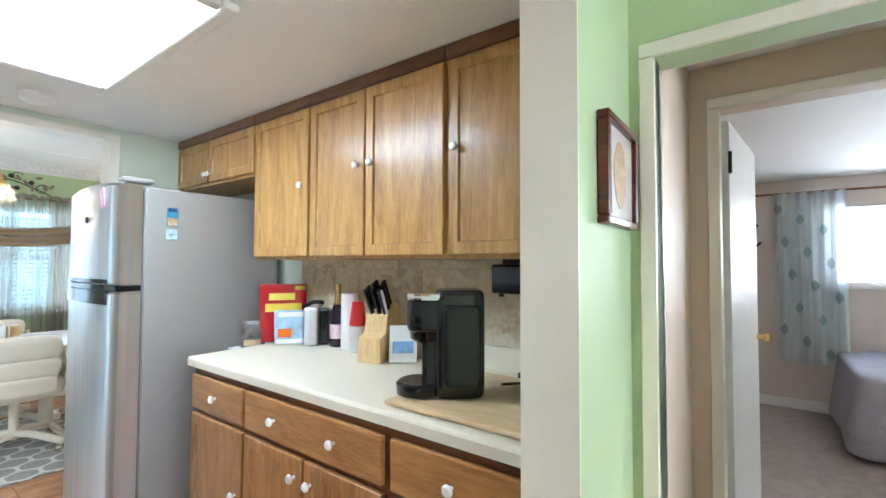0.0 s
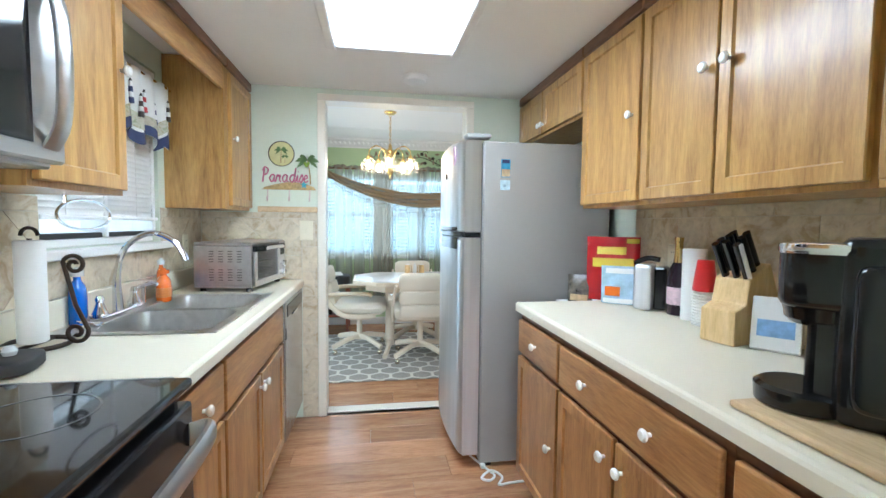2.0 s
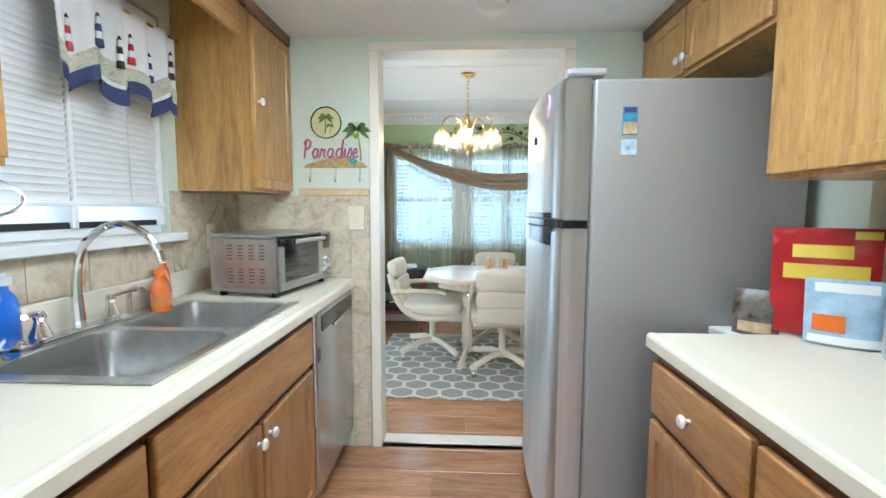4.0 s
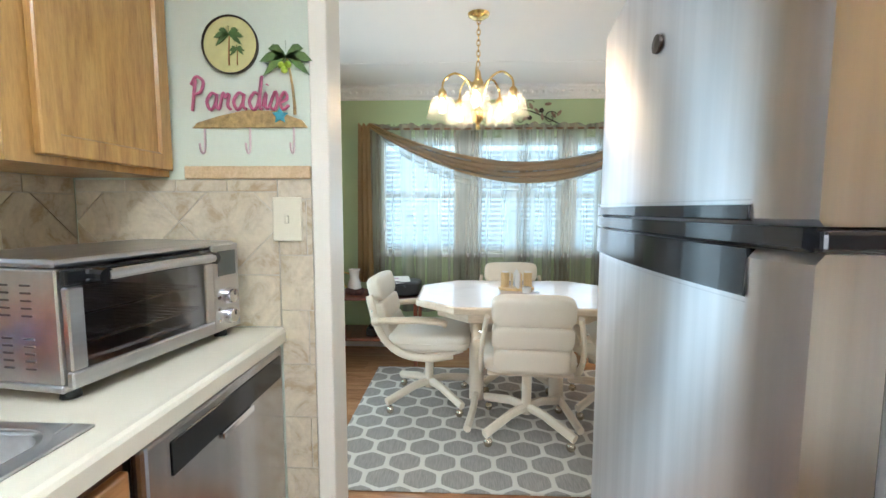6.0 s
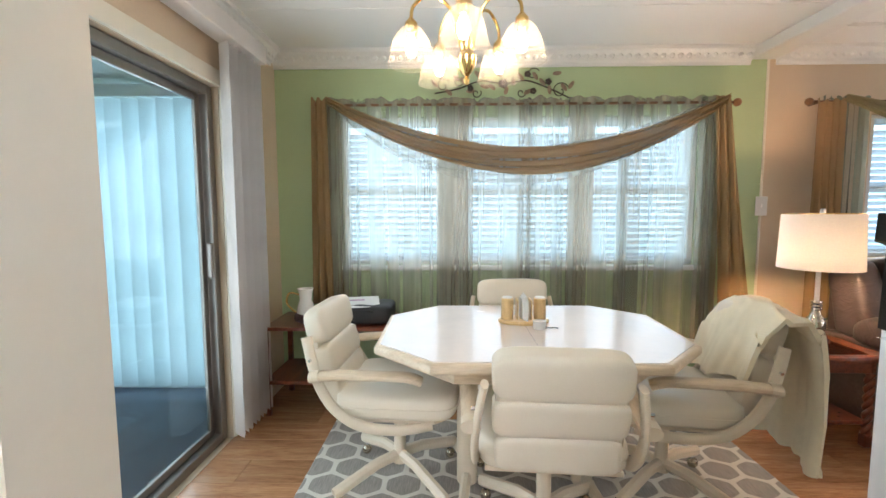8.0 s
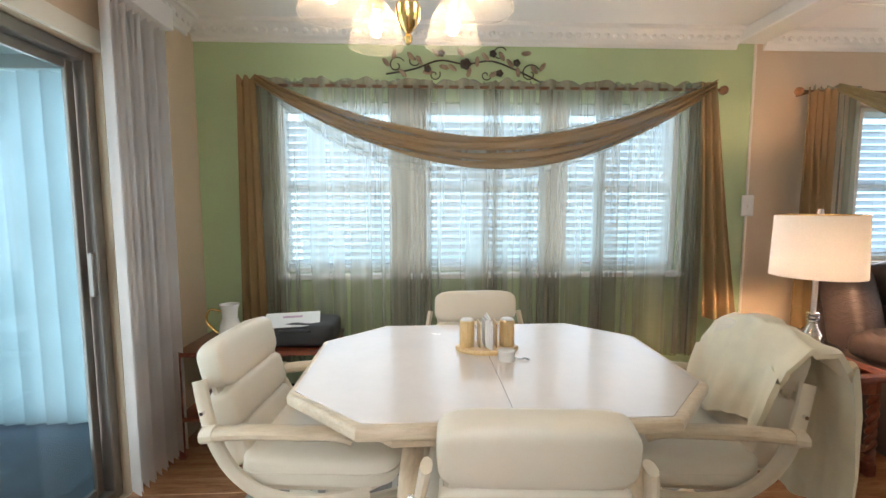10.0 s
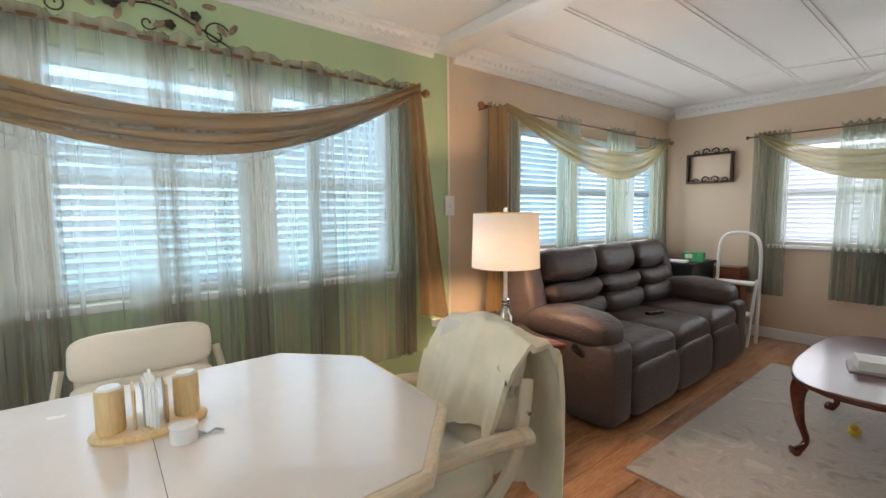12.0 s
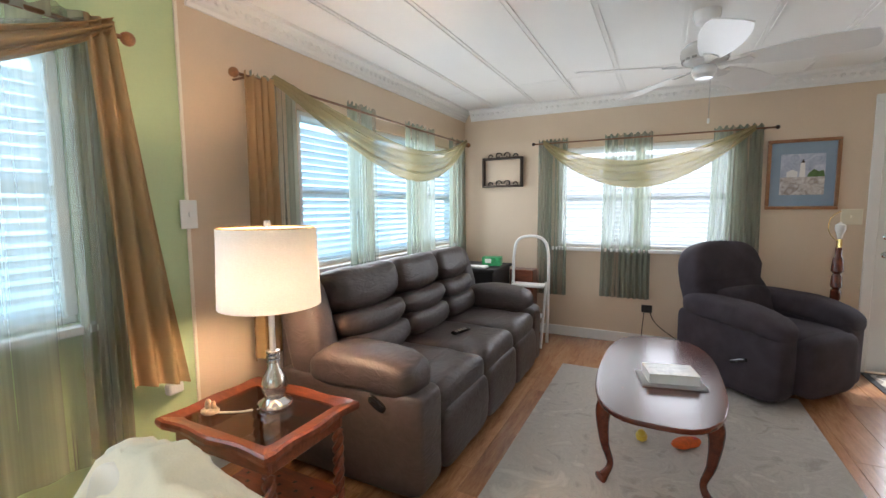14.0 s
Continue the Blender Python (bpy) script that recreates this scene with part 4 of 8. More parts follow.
for sx in (-0.115, 0.115):
    hd = part("handle", lathe([(0.022, 0.012), (0.026, 0.02), (0.016, 0.045), (0.012, 0.06), (0.016, 0.07), (0.01, 0.085), (0.0, 0.087)], 16, m=Matrix.Translation((sx, 0, 0))), CHROME, fc, smooth=True)
    part("lever", tube([(sx, 0, 0.078), (sx * 1.3, 0.02, 0.086), (sx * 1.7, 0.045, 0.09)], 0.007), CHROME, hd, smooth=True)
part("soap_dispenser", tube(spline([(-0.19, 0, 0.0), (-0.19, 0, 0.07), (-0.185, 0.02, 0.09), (-0.18, 0.06, 0.085)], 5), 0.008, 8), CHROME, fc, smooth=True)
for k in (-1.655, -1.555):
    st = thing("sink_strainer", Matrix.Translation((k, -0.70 + (k + 1.6) * 0.6, 0.916)), "chrome sink strainer lying on the sink rim", "strainer")
    part("basket", lathe([(0.0, 0.0), (0.03, 0.0), (0.042, 0.012), (0.04, 0.014), (0.02, 0.01), (0.006, 0.022), (0.0, 0.023)], 18), CHROME, st, smooth=True)

ORANGE = plain("orange liquid soap", (0.75, 0.16, 0.02), 0.12, vary=0.06, coat=0.4, relief=0)
BLUE = plain("blue dish soap", (0.01, 0.13, 0.55), 0.12, vary=0.06, coat=0.4, relief=0)
YELLOW = plain("yellow label", (0.75, 0.55, 0.06), 0.4)
RED = plain("red plastic", (0.52, 0.015, 0.02), 0.3, vary=0.06)
NAVY = plain("navy print", (0.02, 0.03, 0.1), 0.6)
PAPER = plain("white paper", (0.8, 0.79, 0.76), 0.75, vary=0.03)
CLEARP = plain("milky clear plastic", (0.6, 0.62, 0.62), 0.15, vary=0.03, relief=0)


def bottle(name, x, y, h, w, mat_, label, cap=WHITEPLASTIC, band=None, pump=False, flat=0.6, z=0.91):
    t = thing(name, Matrix.Translation((x, y, z)) @ pose(0, 0, 0, 0, 0, 20), label, "bottle")
    prof = [(w * 0.45, 0), (w * 0.5, 0.006), (w * 0.5, h * 0.45), (w * 0.46, h * 0.6), (w * 0.4, h * 0.68), (w * 0.2, h * 0.78), (w * 0.2, h * 0.84)]
    part("body", moved(lathe(prof, 20), Matrix.Diagonal((1, flat, 1, 1))), mat_, t, smooth=True)
    part("cap", lathe([(w * 0.22, h * 0.84), (w * 0.22, h * 0.95), (w * 0.1, h * 0.96), (w * 0.08, h), (0, h)], 14), cap, t)
    if pump:
        part("pump_head", tube([(0, 0, h), (0, 0, h * 1.08), (w * 0.6, 0, h * 1.07)], 0.006, 8), cap, t)
    if band:
        part("label", moved(lathe([(w * 0.505, h * 0.14), (w * 0.507, h * 0.15), (w * 0.507, h * 0.42), (w * 0.505, h * 0.43)], 20), Matrix.Diagonal((1, flat, 1, 1))), band, t, "printed label")
    return t


bottle("soap_bottle", -2.12, -0.69, 0.15, 0.105, ORANGE, "squat orange hand soap bottle beside the sink", cap=ORANGE, band=plain("amber label", (0.6, 0.2, 0.05), 0.3))
bottle("detergent_bottle", -2.2, -0.735, 0.19, 0.07, ORANGE, "orange cleaner bottle with blue and yellow label", cap=CLEARP, band=BLUE)
bottle("dish_soap_bottle", -1.66, -0.765, 0.2, 0.09, BLUE, "blue dish soap bottle standing at the backsplash", cap=CLEARP, band=None)

pt = thing("paper_towel_holder", Matrix.Translation((-1.36, -0.7, 0.911)), "black scrolled iron paper towel holder on the counter", "holder")
part("base_ring", tube([(0.085 * math.cos(a * math.pi / 12), 0.085 * math.sin(a * math.pi / 12), 0.008) for a in range(25)], 0.007, 8), IRON, pt, smooth=True)
part("base_bar", cyl((-0.085, 0, 0.008), (0.085, 0, 0.008), 0.006, seg=8), IRON, pt)
part("post", cyl((0, 0, 0.008), (0, 0, 0.31), 0.006, seg=8), IRON, pt)
part("loop", tube([(0, 0.022 * math.cos(a * math.pi / 8), 0.318 + 0.022 * math.sin(a * math.pi / 8)) for a in range(9)], 0.005, 8), IRON, pt, smooth=True)


def scroll(cx, cz, r0, turns, start, hand=1, n=30):
    return [(0, cx + r0 * (1 - 0.8 * i / n) * math.cos(start + hand * turns * 2 * math.pi * i / n), cz + r0 * (1 - 0.8 * i / n) * math.sin(start + hand * turns * 2 * math.pi * i / n)) for i in range(n + 1)]


arm = scroll(0.11, 0.235, 0.03, 1.4, math.pi * 0.9, -1)[::-1] + [(0, 0.11, 0.12)] + scroll(0.11, 0.04, 0.032, 1.4, math.pi * 0.1, -1)
part("tension_arm", tube(arm, 0.006, 8), IRON, pt, smooth=True)
roll = thing("paper_towel_roll", Matrix.Translation((-1.36, -0.7, 0.926)), "white paper towel roll on the iron holder", "paper towel")
part("core", lathe([(0.017, 0.001), (0.0195, 0.001), (0.0195, 0.279), (0.017, 0.279)], 20, caps=False), plain("brown card", (0.4, 0.28, 0.17), 0.8), roll, "brown cardboard core", True)
part("roll", lathe([(0.02, 0), (0.033, 0), (0.035, 0.004), (0.035, 0.286), (0.033, 0.29), (0.02, 0.29)], 28), PAPER, roll, smooth=True)
sr = thing("spoon_rest", Matrix.Translation((-1.14, -0.6, 0.911)) @ pose(0, 0, 0, 0, 0, 15), "black spoon rest with a clear knob on the counter", "spoon rest")
part("body", puff(0, 0, 0.02, 0.075, 0.055, 0.02, 0.4, 0.6), BLACKMAT, sr, smooth=True)
part("knob", lathe([(0.012, 0.038), (0.016, 0.05), (0.01, 0.062), (0, 0.064)], 12), CLEARP, sr, smooth=True)

# toaster oven
to = thing("toaster_oven", Matrix.Translation((-2.59, -0.48, 0.91)) @ pose(0, 0, 0, 0, 0, 180 - 8), "stainless steel countertop toaster oven with glass door", "toaster oven")
# local front looks towards -y, width along x
OVENWALL = plain("dull oven lining", (0.45, 0.43, 0.4), 0.45, 0.5, vary=0.2, size=14)
part("shell", box(-0.235, -0.15, 0.24, 0.235, 0.15, 0.258, 0.008, 2), STEEL_H, to, "stainless top")
part("shell", box(-0.235, -0.148, 0.02, 0.235, 0.15, 0.034, 0.003), STEEL_H, to)
side_panel = part("side_panel", box(-0.235, -0.149, 0.0345, -0.222, 0.15, 0.2395, 0.003), STEEL_H, to, "vented stainless side")
part("side_panel", box(0.222, -0.149, 0.0345, 0.235, 0.15, 0.2395, 0.003), STEEL_H, to)
part("back_panel", box(-0.2215, 0.138, 0.0345, 0.2215, 0.15, 0.2395), OVENWALL, to)
part("inner_wall", box(0.125, -0.148, 0.0345, 0.131, 0.1375, 0.2395), OVENWALL, to)
part("control_panel", box(0.132, -0.16, 0.025, 0.233, -0.1505, 0.252, 0.003), STEEL_H, to)
oven_door = part("door", box(-0.23, -0.166, 0.028, 0.128, -0.1505, 0.058, 0.003), STEEL_H, to, "door with a steel frame")
for b in ((-0.23, 0.059, -0.2, 0.208), (0.098, 0.059, 0.128, 0.208), (-0.23, 0.209, 0.128, 0.238)):
    part("door_frame", box(b[0], -0.166, b[1], b[2], -0.1505, b[3], 0.003), STEEL_H if b[1] < 0.2 else BLACK, oven_door)
part("glass", box(-0.1995, -0.161, 0.0595, 0.0975, -0.157, 0.2075), clear_glass("oven door glass", (0.85, 0.85, 0.87), 0.12, 0.03), oven_door, "dark oven glass")
part("door_handle", tube(spline([(-0.185, -0.2, 0.226), (-0.05, -0.204, 0.228), (0.085, -0.2, 0.226)], 5), 0.01, 10), STEEL_H, oven_door, "steel bar handle", True)
for hx in (-0.19, 0.09):
    part("handle_mount", tube([(hx, -0.166, 0.224), (hx, -0.19, 0.226), (hx, -0.206, 0.225)], 0.014, 10), BLACK, oven_door, smooth=True)
for zz in (0.095, 0.15):
    rk = part("oven_rack", tube([(-0.215, -0.13, zz), (0.12, -0.13, zz), (0.12, 0.125, zz), (-0.215, 0.125, zz), (-0.215, -0.13, zz)], 0.003, 6), CHROME, to)
    for k in range(12):
        xx = -0.2 + 0.027 * k
        part("wire", cyl((xx, -0.129, zz), (xx, 0.124, zz), 0.0016, seg=6), CHROME, rk)
for yy, zz in ((-0.09, 0.05), (0.06, 0.05), (-0.09, 0.222), (0.06, 0.222)):
    part("heating_rod", cyl((-0.22, yy, zz), (0.124, yy, zz), 0.005, seg=8), OVENWALL, to)
for kz in (0.062, 0.115):
    dl = part("dial", lathe([(0.021, 0), (0.022, 0.004), (0.018, 0.02), (0.0, 0.022)], 22, m=Matrix.Translation((0.185, -0.16, kz)) @ pose(0, 0, 0, 90)), CHROME, to, smooth=True)
    part("pointer", box(0.184, -0.1835, kz + 0.002, 0.186, -0.182, kz + 0.016), BLACK, dl)
part("display", box(0.15, -0.1615, 0.17, 0.218, -0.1602, 0.235), plain("grey display", (0.09, 0.1, 0.09), 0.15), to)
for k in range(3):
    part("button", box(0.144, -0.163, 0.05 + 0.03 * k, 0.156, -0.1602, 0.06 + 0.03 * k, 0.002), CHROME, to)
for px in (-0.2, 0.2):
    for py in (-0.12, 0.12):
        part("foot", cyl((px, py, 0.0), (px, py, 0.0205), 0.017, 0.014, seg=12), BLACK, to)
# Dark chips paint the shade inside the pressed steel louvres
VENT = plain("pressed vent shadow", (0.12, 0.115, 0.11), 0.5, 0.5)
ventm = None
for blk in range(2):
    for r in range(5):
        for c in range(4):
            mm = Matrix.Translation((-0.2352, -0.085 + 0.048 * c, 0.062 + 0.095 * blk + 0.0135 * r))
            if ventm is None:
                ventm = part("vent_slot", box(-0.0012, -0.012, -0.002, 0.0012, 0.012, 0.002, 0.001), VENT, side_panel, at=mm).data
            else:
                share("vent_slot", ventm, side_panel, mm)

# dishwasher
DWSTEEL = brushed("dishwasher steel", (0.5, 0.5, 0.52), 0.22, (1, 1, 0.03), 0.6)
dw = thing("dishwasher", Matrix.Translation((-2.57, -0.5, 0)), "stainless steel built-in dishwasher with dark control band", "dishwasher")
part("tub", box(-2.855, YK, 0.1, -2.29, -0.228, 0.866), BLACKMAT, dw, world=True)
dwd = part("door", box(-2.852, -0.2275, 0.11, -2.293, -0.196, 0.862, 0.012, 3), DWSTEEL, dw, world=True)
part("control_band", box(-2.83, -0.1955, 0.77, -2.36, -0.1935, 0.835, 0.001), BLACK, dwd, "dark control band", world=True)
part("pocket_handle", box(-2.66, -0.1935, 0.752, -2.52, -0.189, 0.768, 0.002), CHROME, dwd, world=True)
part("kick_plate", box(-2.85, -0.3, 0.002, -2.295, -0.28, 0.1), BLACK, dw, world=True)
for k in range(5):
    part("vent_slot", box(-2.34, -0.1955, 0.66 + 0.012 * k, -2.305, -0.1945, 0.666 + 0.012 * k), BLACKMAT, dwd, world=True)

# range
rg = thing("range", Matrix.Translation((-0.64, -0.48, 0)), "black and stainless glass-top electric range", "range")
part("body", box(-1.018, YK + 0.002, 0.02, -0.262, -0.19, 0.898), BLACKMAT, rg, world=True)
part("cooktop", box(-1.02, YK + 0.002, 0.899, -0.26, -0.15, 0.922, 0.008, 2), BLACKGLASS, rg, world=True)
part("trim", box(-1.0205, YK + 0.06, 0.9005, -1.0185, -0.19, 0.922), STEEL_H, rg, world=True)
rd = part("oven_door", box(-1.015, -0.1895, 0.22, -0.265, -0.15, 0.87, 0.008, 2), BLACK, rg, world=True)
part("door_handle", tube(spline([(-0.99, -0.15, 0.8), (-0.985, -0.105, 0.8), (-0.64, -0.095, 0.8), (-0.295, -0.105, 0.8), (-0.29, -0.15, 0.8)], 6), 0.015, 12, flat=(0.014, 0.026)), STEEL_H, rd, smooth=True, world=True)
part("drawer", box(-1.015, -0.1895, 0.04, -0.265, -0.155, 0.21, 0.006), STEEL_H, rg, world=True)
for cx, cy, r in ((-0.84, -0.35, 0.1), (-0.84, -0.62, 0.08), (-0.45, -0.35, 0.08), (-0.45, -0.62, 0.1)):
    part("burner_ring", moved(lathe([(r, 0.0), (r, 0.0006), (r - 0.004, 0.0006), (r - 0.004, 0.0)], 32, caps=False), Matrix.Translation((cx, cy, 0.9222))), plain("burner print", (0.12, 0.12, 0.12), 0.3), rg, world=True)
mw = thing("microwave", Matrix.Translation((-0.68, -0.62, 1.385)), "black and steel microwave mounted above the range", "microwave")
part("case", box(-1.078, YK + 0.002, 1.385, -0.3, -0.455, 1.82, 0.005), STEEL_H, mw, world=True)
md = part("door", box(-1.078, -0.4545, 1.395, -0.5, -0.425, 1.815, 0.006), STEEL_H, mw, world=True)
part("window", box(-0.98, -0.4245, 1.43, -0.56, -0.422, 1.78, 0.001), BLACKGLASS, md, "black door glass", world=True)
part("handle", tube(spline([(-1.03, -0.426, 1.425), (-1.03, -0.4, 1.48), (-1.03, -0.392, 1.6), (-1.03, -0.4, 1.72), (-1.03, -0.426, 1.785)], 5), 0.013, 12, flat=(0.024, 0.01)), STEEL_H, md, smooth=True, world=True)
part("keypad", box(-0.495, -0.4545, 1.395, -0.305, -0.428, 1.815, 0.004), BLACK, mw, world=True)
wall_unit(-0.22, 0.34, 1.35, ZT, LUF, YK, 1, [], "plain oak wall cabinet beyond the range")

# towel ring under the cabinet
tr = thing("towel_ring", Matrix.Translation((-1.47, -0.62, 1.29)), "thin chrome oval ring hanging below the cabinet", "towel ring")
part("ring", tube([(0.125 * math.cos(a * math.pi / 20), 0, 0.045 * math.sin(a * math.pi / 20)) for a in range(41)], 0.004, 8), CHROME, tr, smooth=True)
part("hanger", cyl((0.09, 0, 0.035), (0.09, 0, 0.062), 0.005, seg=8), CHROME, tr)

# valance cloth at the kitchen window


def valance_fn(u, v):
    x = -1.83 - 0.52 * u
    drop = 0.30 + 0.03 * math.sin(u * 19)
    return (x, -0.765 + 0.022 * math.sin(u * 30 + 1.0) * (0.4 + 0.6 * v) + 0.02, 1.93 - v * drop)


kv = thing("window_valance", Matrix.Translation((-2.1, -0.75, 1.93)), "white gathered window valance with a navy hem", "curtain")
part("cloth", sheet(valance_fn, 70, 10), plain("white valance cloth", (0.74, 0.73, 0.7), 0.9, vary=0.05), kv, smooth=True, world=True)
part("hem", sheet(lambda u, v: tuple(Vector(valance_fn(u, 0.84 + 0.16 * v)) + Vector((0, 0.004, 0))), 70, 4), NAVY, kv, "navy blue hem", smooth=True, world=True)
part("sand_print", sheet(lambda u, v: tuple(Vector(valance_fn(u, 0.64 + 0.2 * v + 0.05 * math.sin(u * 13))) + Vector((0, 0.003, 0))), 70, 4), mottled("sand and grass print", [(0.35, (0.4, 0.34, 0.2)), (0.5, (0.62, 0.58, 0.46)), (0.68, (0.3, 0.34, 0.2))], 40, 0.9, 120, 0.1), kv, "printed dune band", smooth=True, world=True)
for k in range(6):
    u0 = 0.1 + 0.155 * k
    for j in range(4):
        p = Vector(valance_fn(u0, 0.64)) + Vector((0, 0.007, 0.022 * j))
        part("lighthouse_print", cyl(p, p + Vector((0, 0, 0.0215)), 0.0125 - 0.0018 * j, 0.0107 - 0.0018 * j, 10), (RED if k % 3 == 0 else NAVY if k % 3 == 1 else IRON) if j % 2 == 0 else PAPER, kv, world=True)
    part("lamp_print", cyl(p + Vector((0, 0, 0.0217)), p + Vector((0, 0, 0.034)), 0.007, 0.002, 8), IRON, kv, world=True)
part("rod", cyl((-1.55, -0.755, 1.925), (-2.38, -0.755, 1.925), 0.006, seg=8), BRASS, kv, world=True)

# refrigerator
fr = thing("refrigerator", Matrix.Translation((-2.48, 1.1, 0)), "stainless top-freezer refrigerator with grey sides and magnets", "refrigerator")
FX0, FX1 = -2.845, -2.122
part("cabinet", box(FX0, 0.805, 0.02, FX1, 1.5, 1.695, 0.008, 2), FRIDGE_SIDE, fr, "smooth grey steel cabinet", world=True)
part("grille", box(FX0 + 0.01, 0.81, 0.002, FX1 - 0.01, 0.87, 0.06), BLACK, fr, world=True)
part("gasket", box(FX0 + 0.01, 0.794, 0.08, FX1 - 0.01, 0.8045, 1.68), plain("grey gasket", (0.2, 0.2, 0.2), 0.7), fr, world=True)


def fridge_door(z0, z1, dome=0.0):
    bm = bmesh.new()
    n = 18
    cols = []
    for i in range(n + 1):
        u = i / n
        x = FX0 + (FX1 - FX0) * u
        e = min(u, 1 - u)
        y = 0.672 + 0.026 * (2 * u - 1) ** 2 + (0.012 * (1 - e / 0.03) ** 2 if e < 0.03 else 0)
        top = z1 - dome * (2 * u - 1) ** 2
        cols.append([bm.verts.new((x, 0.7935, z0)), bm.verts.new((x, y + 0.006, z0)), bm.verts.new((x, y, z0 + 0.008)), bm.verts.new((x, y, top - 0.012)), bm.verts.new((x, y + 0.01, top)), bm.verts.new((x, 0.7935, top))])
    for a, b in zip(cols, cols[1:]):
        for k in range(6):
            j = (k + 1) % 6
            bm.faces.new((a[k], a[j], b[j], b[k]))
    bm.faces.new(cols[0])
    bm.faces.new(cols[-1][::-1])
    bmesh.ops.recalc_face_normals(bm, faces=bm.faces[:])
    return bm


fd = part("freezer_door", fridge_door(1.235, 1.712, 0.015), STEEL, fr, "brushed stainless freezer door", True, world=True)
ld = part("lower_door", fridge_door(0.07, 1.205), STEEL, fr, "brushed stainless lower door", True, world=True)


def handle_bar(z0, z1, proud, xa, xb):
    bm = bmesh.new()
    cols = []
    for i in range(15):
        x = xa + (xb - xa) * i / 14
        u = (x - FX0) / (FX1 - FX0)
        y = 0.672 + 0.026 * (2 * u - 1) ** 2
        cols.append([bm.verts.new((x, y + 0.012, z0)), bm.verts.new((x, y - proud, z0 + 0.006)), bm.verts.new((x, y - proud * 0.6, z1)), bm.verts.new((x, y + 0.012, z1))])
    for a, b in zip(cols, cols[1:]):
        for k in range(4):
            bm.faces.new((a[k], a[(k + 1) % 4], b[(k + 1) % 4], b[k]))
    bm.faces.new(cols[0])
    bm.faces.new(cols[-1][::-1])
    bmesh.ops.recalc_face_normals(bm, faces=bm.faces[:])
    return bm


part("handle", handle_bar(1.236, 1.26, 0.005, -2.83, -2.2), BLACK, fd, "black grip strip", world=True)
part("chrome_lip", handle_bar(1.261, 1.267, 0.006, -2.83, -2.2), CHROME, fd, world=True)
part("divider", handle_bar(1.206, 1.2345, 0.003, FX0 + 0.004, FX1 - 0.002), BLACK, fr, "black strip between the doors", world=True)
part("handle", handle_bar(1.138, 1.2045, 0.004, -2.83, -2.2), BLACK, ld, "black grip recess", world=True)
part("chrome_lip", handle_bar(1.131, 1.137, 0.005, -2.83, -2.2), CHROME, ld, world=True)
part("hinge", box(FX1 - 0.06, 0.705, 1.207, FX1 + 0.014, 0.79, 1.232, 0.005, 2), BLACK, fr, "black hinge bracket", world=True)
part("hinge_cover", box(FX1 - 0.09, 0.72, 1.713, FX1 - 0.02, 0.85, 1.735, 0.006), FRIDGE_SIDE, fr, world=True)


def magnet(b, mat_, label, mats=()):
    t = thing("fridge_magnet", Matrix.Translation(((b[0] + b[3]) / 2, (b[1] + b[4]) / 2, b[2])), label, "magnet", "fridge magnets")
    part("plate", box(*b, 0.001), mat_, t, world=True)
    for bb, mm in mats:
        part("print", box(*bb), mm, t, world=True)
    return t


SEA = plain("sea print", (0.05, 0.25, 0.4), 0.4, vary=0.3, size=40)
SAND = plain("sand print", (0.5, 0.36, 0.2), 0.5, vary=0.3, size=40)
PINK = plain("pink print", (0.5, 0.3, 0.42), 0.4, vary=0.35, size=60)
SLATEBLUE = plain("slate blue print", (0.3, 0.42, 0.5), 0.4, vary=0.3, size=60)
mx = FX1 + 0.0005
magnet((mx, 0.895, 1.515, mx + 0.005, 0.943, 1.605), SEA, "small beach picture magnet on the refrigerator side", [((mx + 0.005, 0.897, 1.518, mx + 0.0056, 0.941, 1.555), SAND), ((mx + 0.005, 0.9, 1.585, mx + 0.0056, 0.938, 1.602), NAVY)])
magnet((mx, 0.892, 1.45, mx + 0.005, 0.943, 1.5), plain("pale blue print", (0.45, 0.6, 0.66), 0.4, vary=0.2, size=50), "small pale blue seashell magnet on the refrigerator side", [((mx + 0.005, 0.908, 1.465, mx + 0.0056, 0.922, 1.478), SLATEBLUE)])
om = thing("oval_magnet", Matrix.Translation((-2.27, 0.667, 1.635)) @ pose(0, 0, 0, 90), "oval pink striped magnet on the freezer door", "magnet", "fridge magnets")
part("plate", moved(lathe([(0.045, 0), (0.045, 0.004), (0.0, 0.005)], 24), Matrix.Translation((0, 0, -0.016)) @ Matrix.Diagonal((0.75, 1.1, 1, 1))), PINK, om)
om2 = thing("round_magnet", Matrix.Translation((-2.45, 0.672, 1.545)) @ pose(0, 0, 0, 90), "small round dark magnet on the freezer door", "magnet", "fridge magnets")
part("plate", lathe([(0.016, 0), (0.016, 0.006), (0.0, 0.008)], 16), IRON, om2)
part("power_cord", tube(spline([(-2.19, 0.77, 0.03), (-2.08, 0.84, 0.01), (-2.02, 0.86, 0.012), (-1.97, 0.82, 0.02), (-2.01, 0.79, 0.012), (-2.05, 0.85, 0.022), (-1.99, 0.89, 0.02), (-1.94, 0.86, 0.014), (-1.95, 0.93, 0.012), (-1.97, 1.2, 0.012)], 6), 0.006, 8), WHITEPLASTIC, fr, "coiled white power cord", smooth=True, world=True)
part("plug", box(-2.14, 0.81, 0.002, -2.1, 0.835, 0.022, 0.004), WHITEPLASTIC, fr, world=True)

# things on the stove side counter
CT = 0.911
bd = thing("cutting_board", Matrix.Translation((-0.49, 1.19, CT)), "pale wooden cutting board on the countertop", "cutting board")
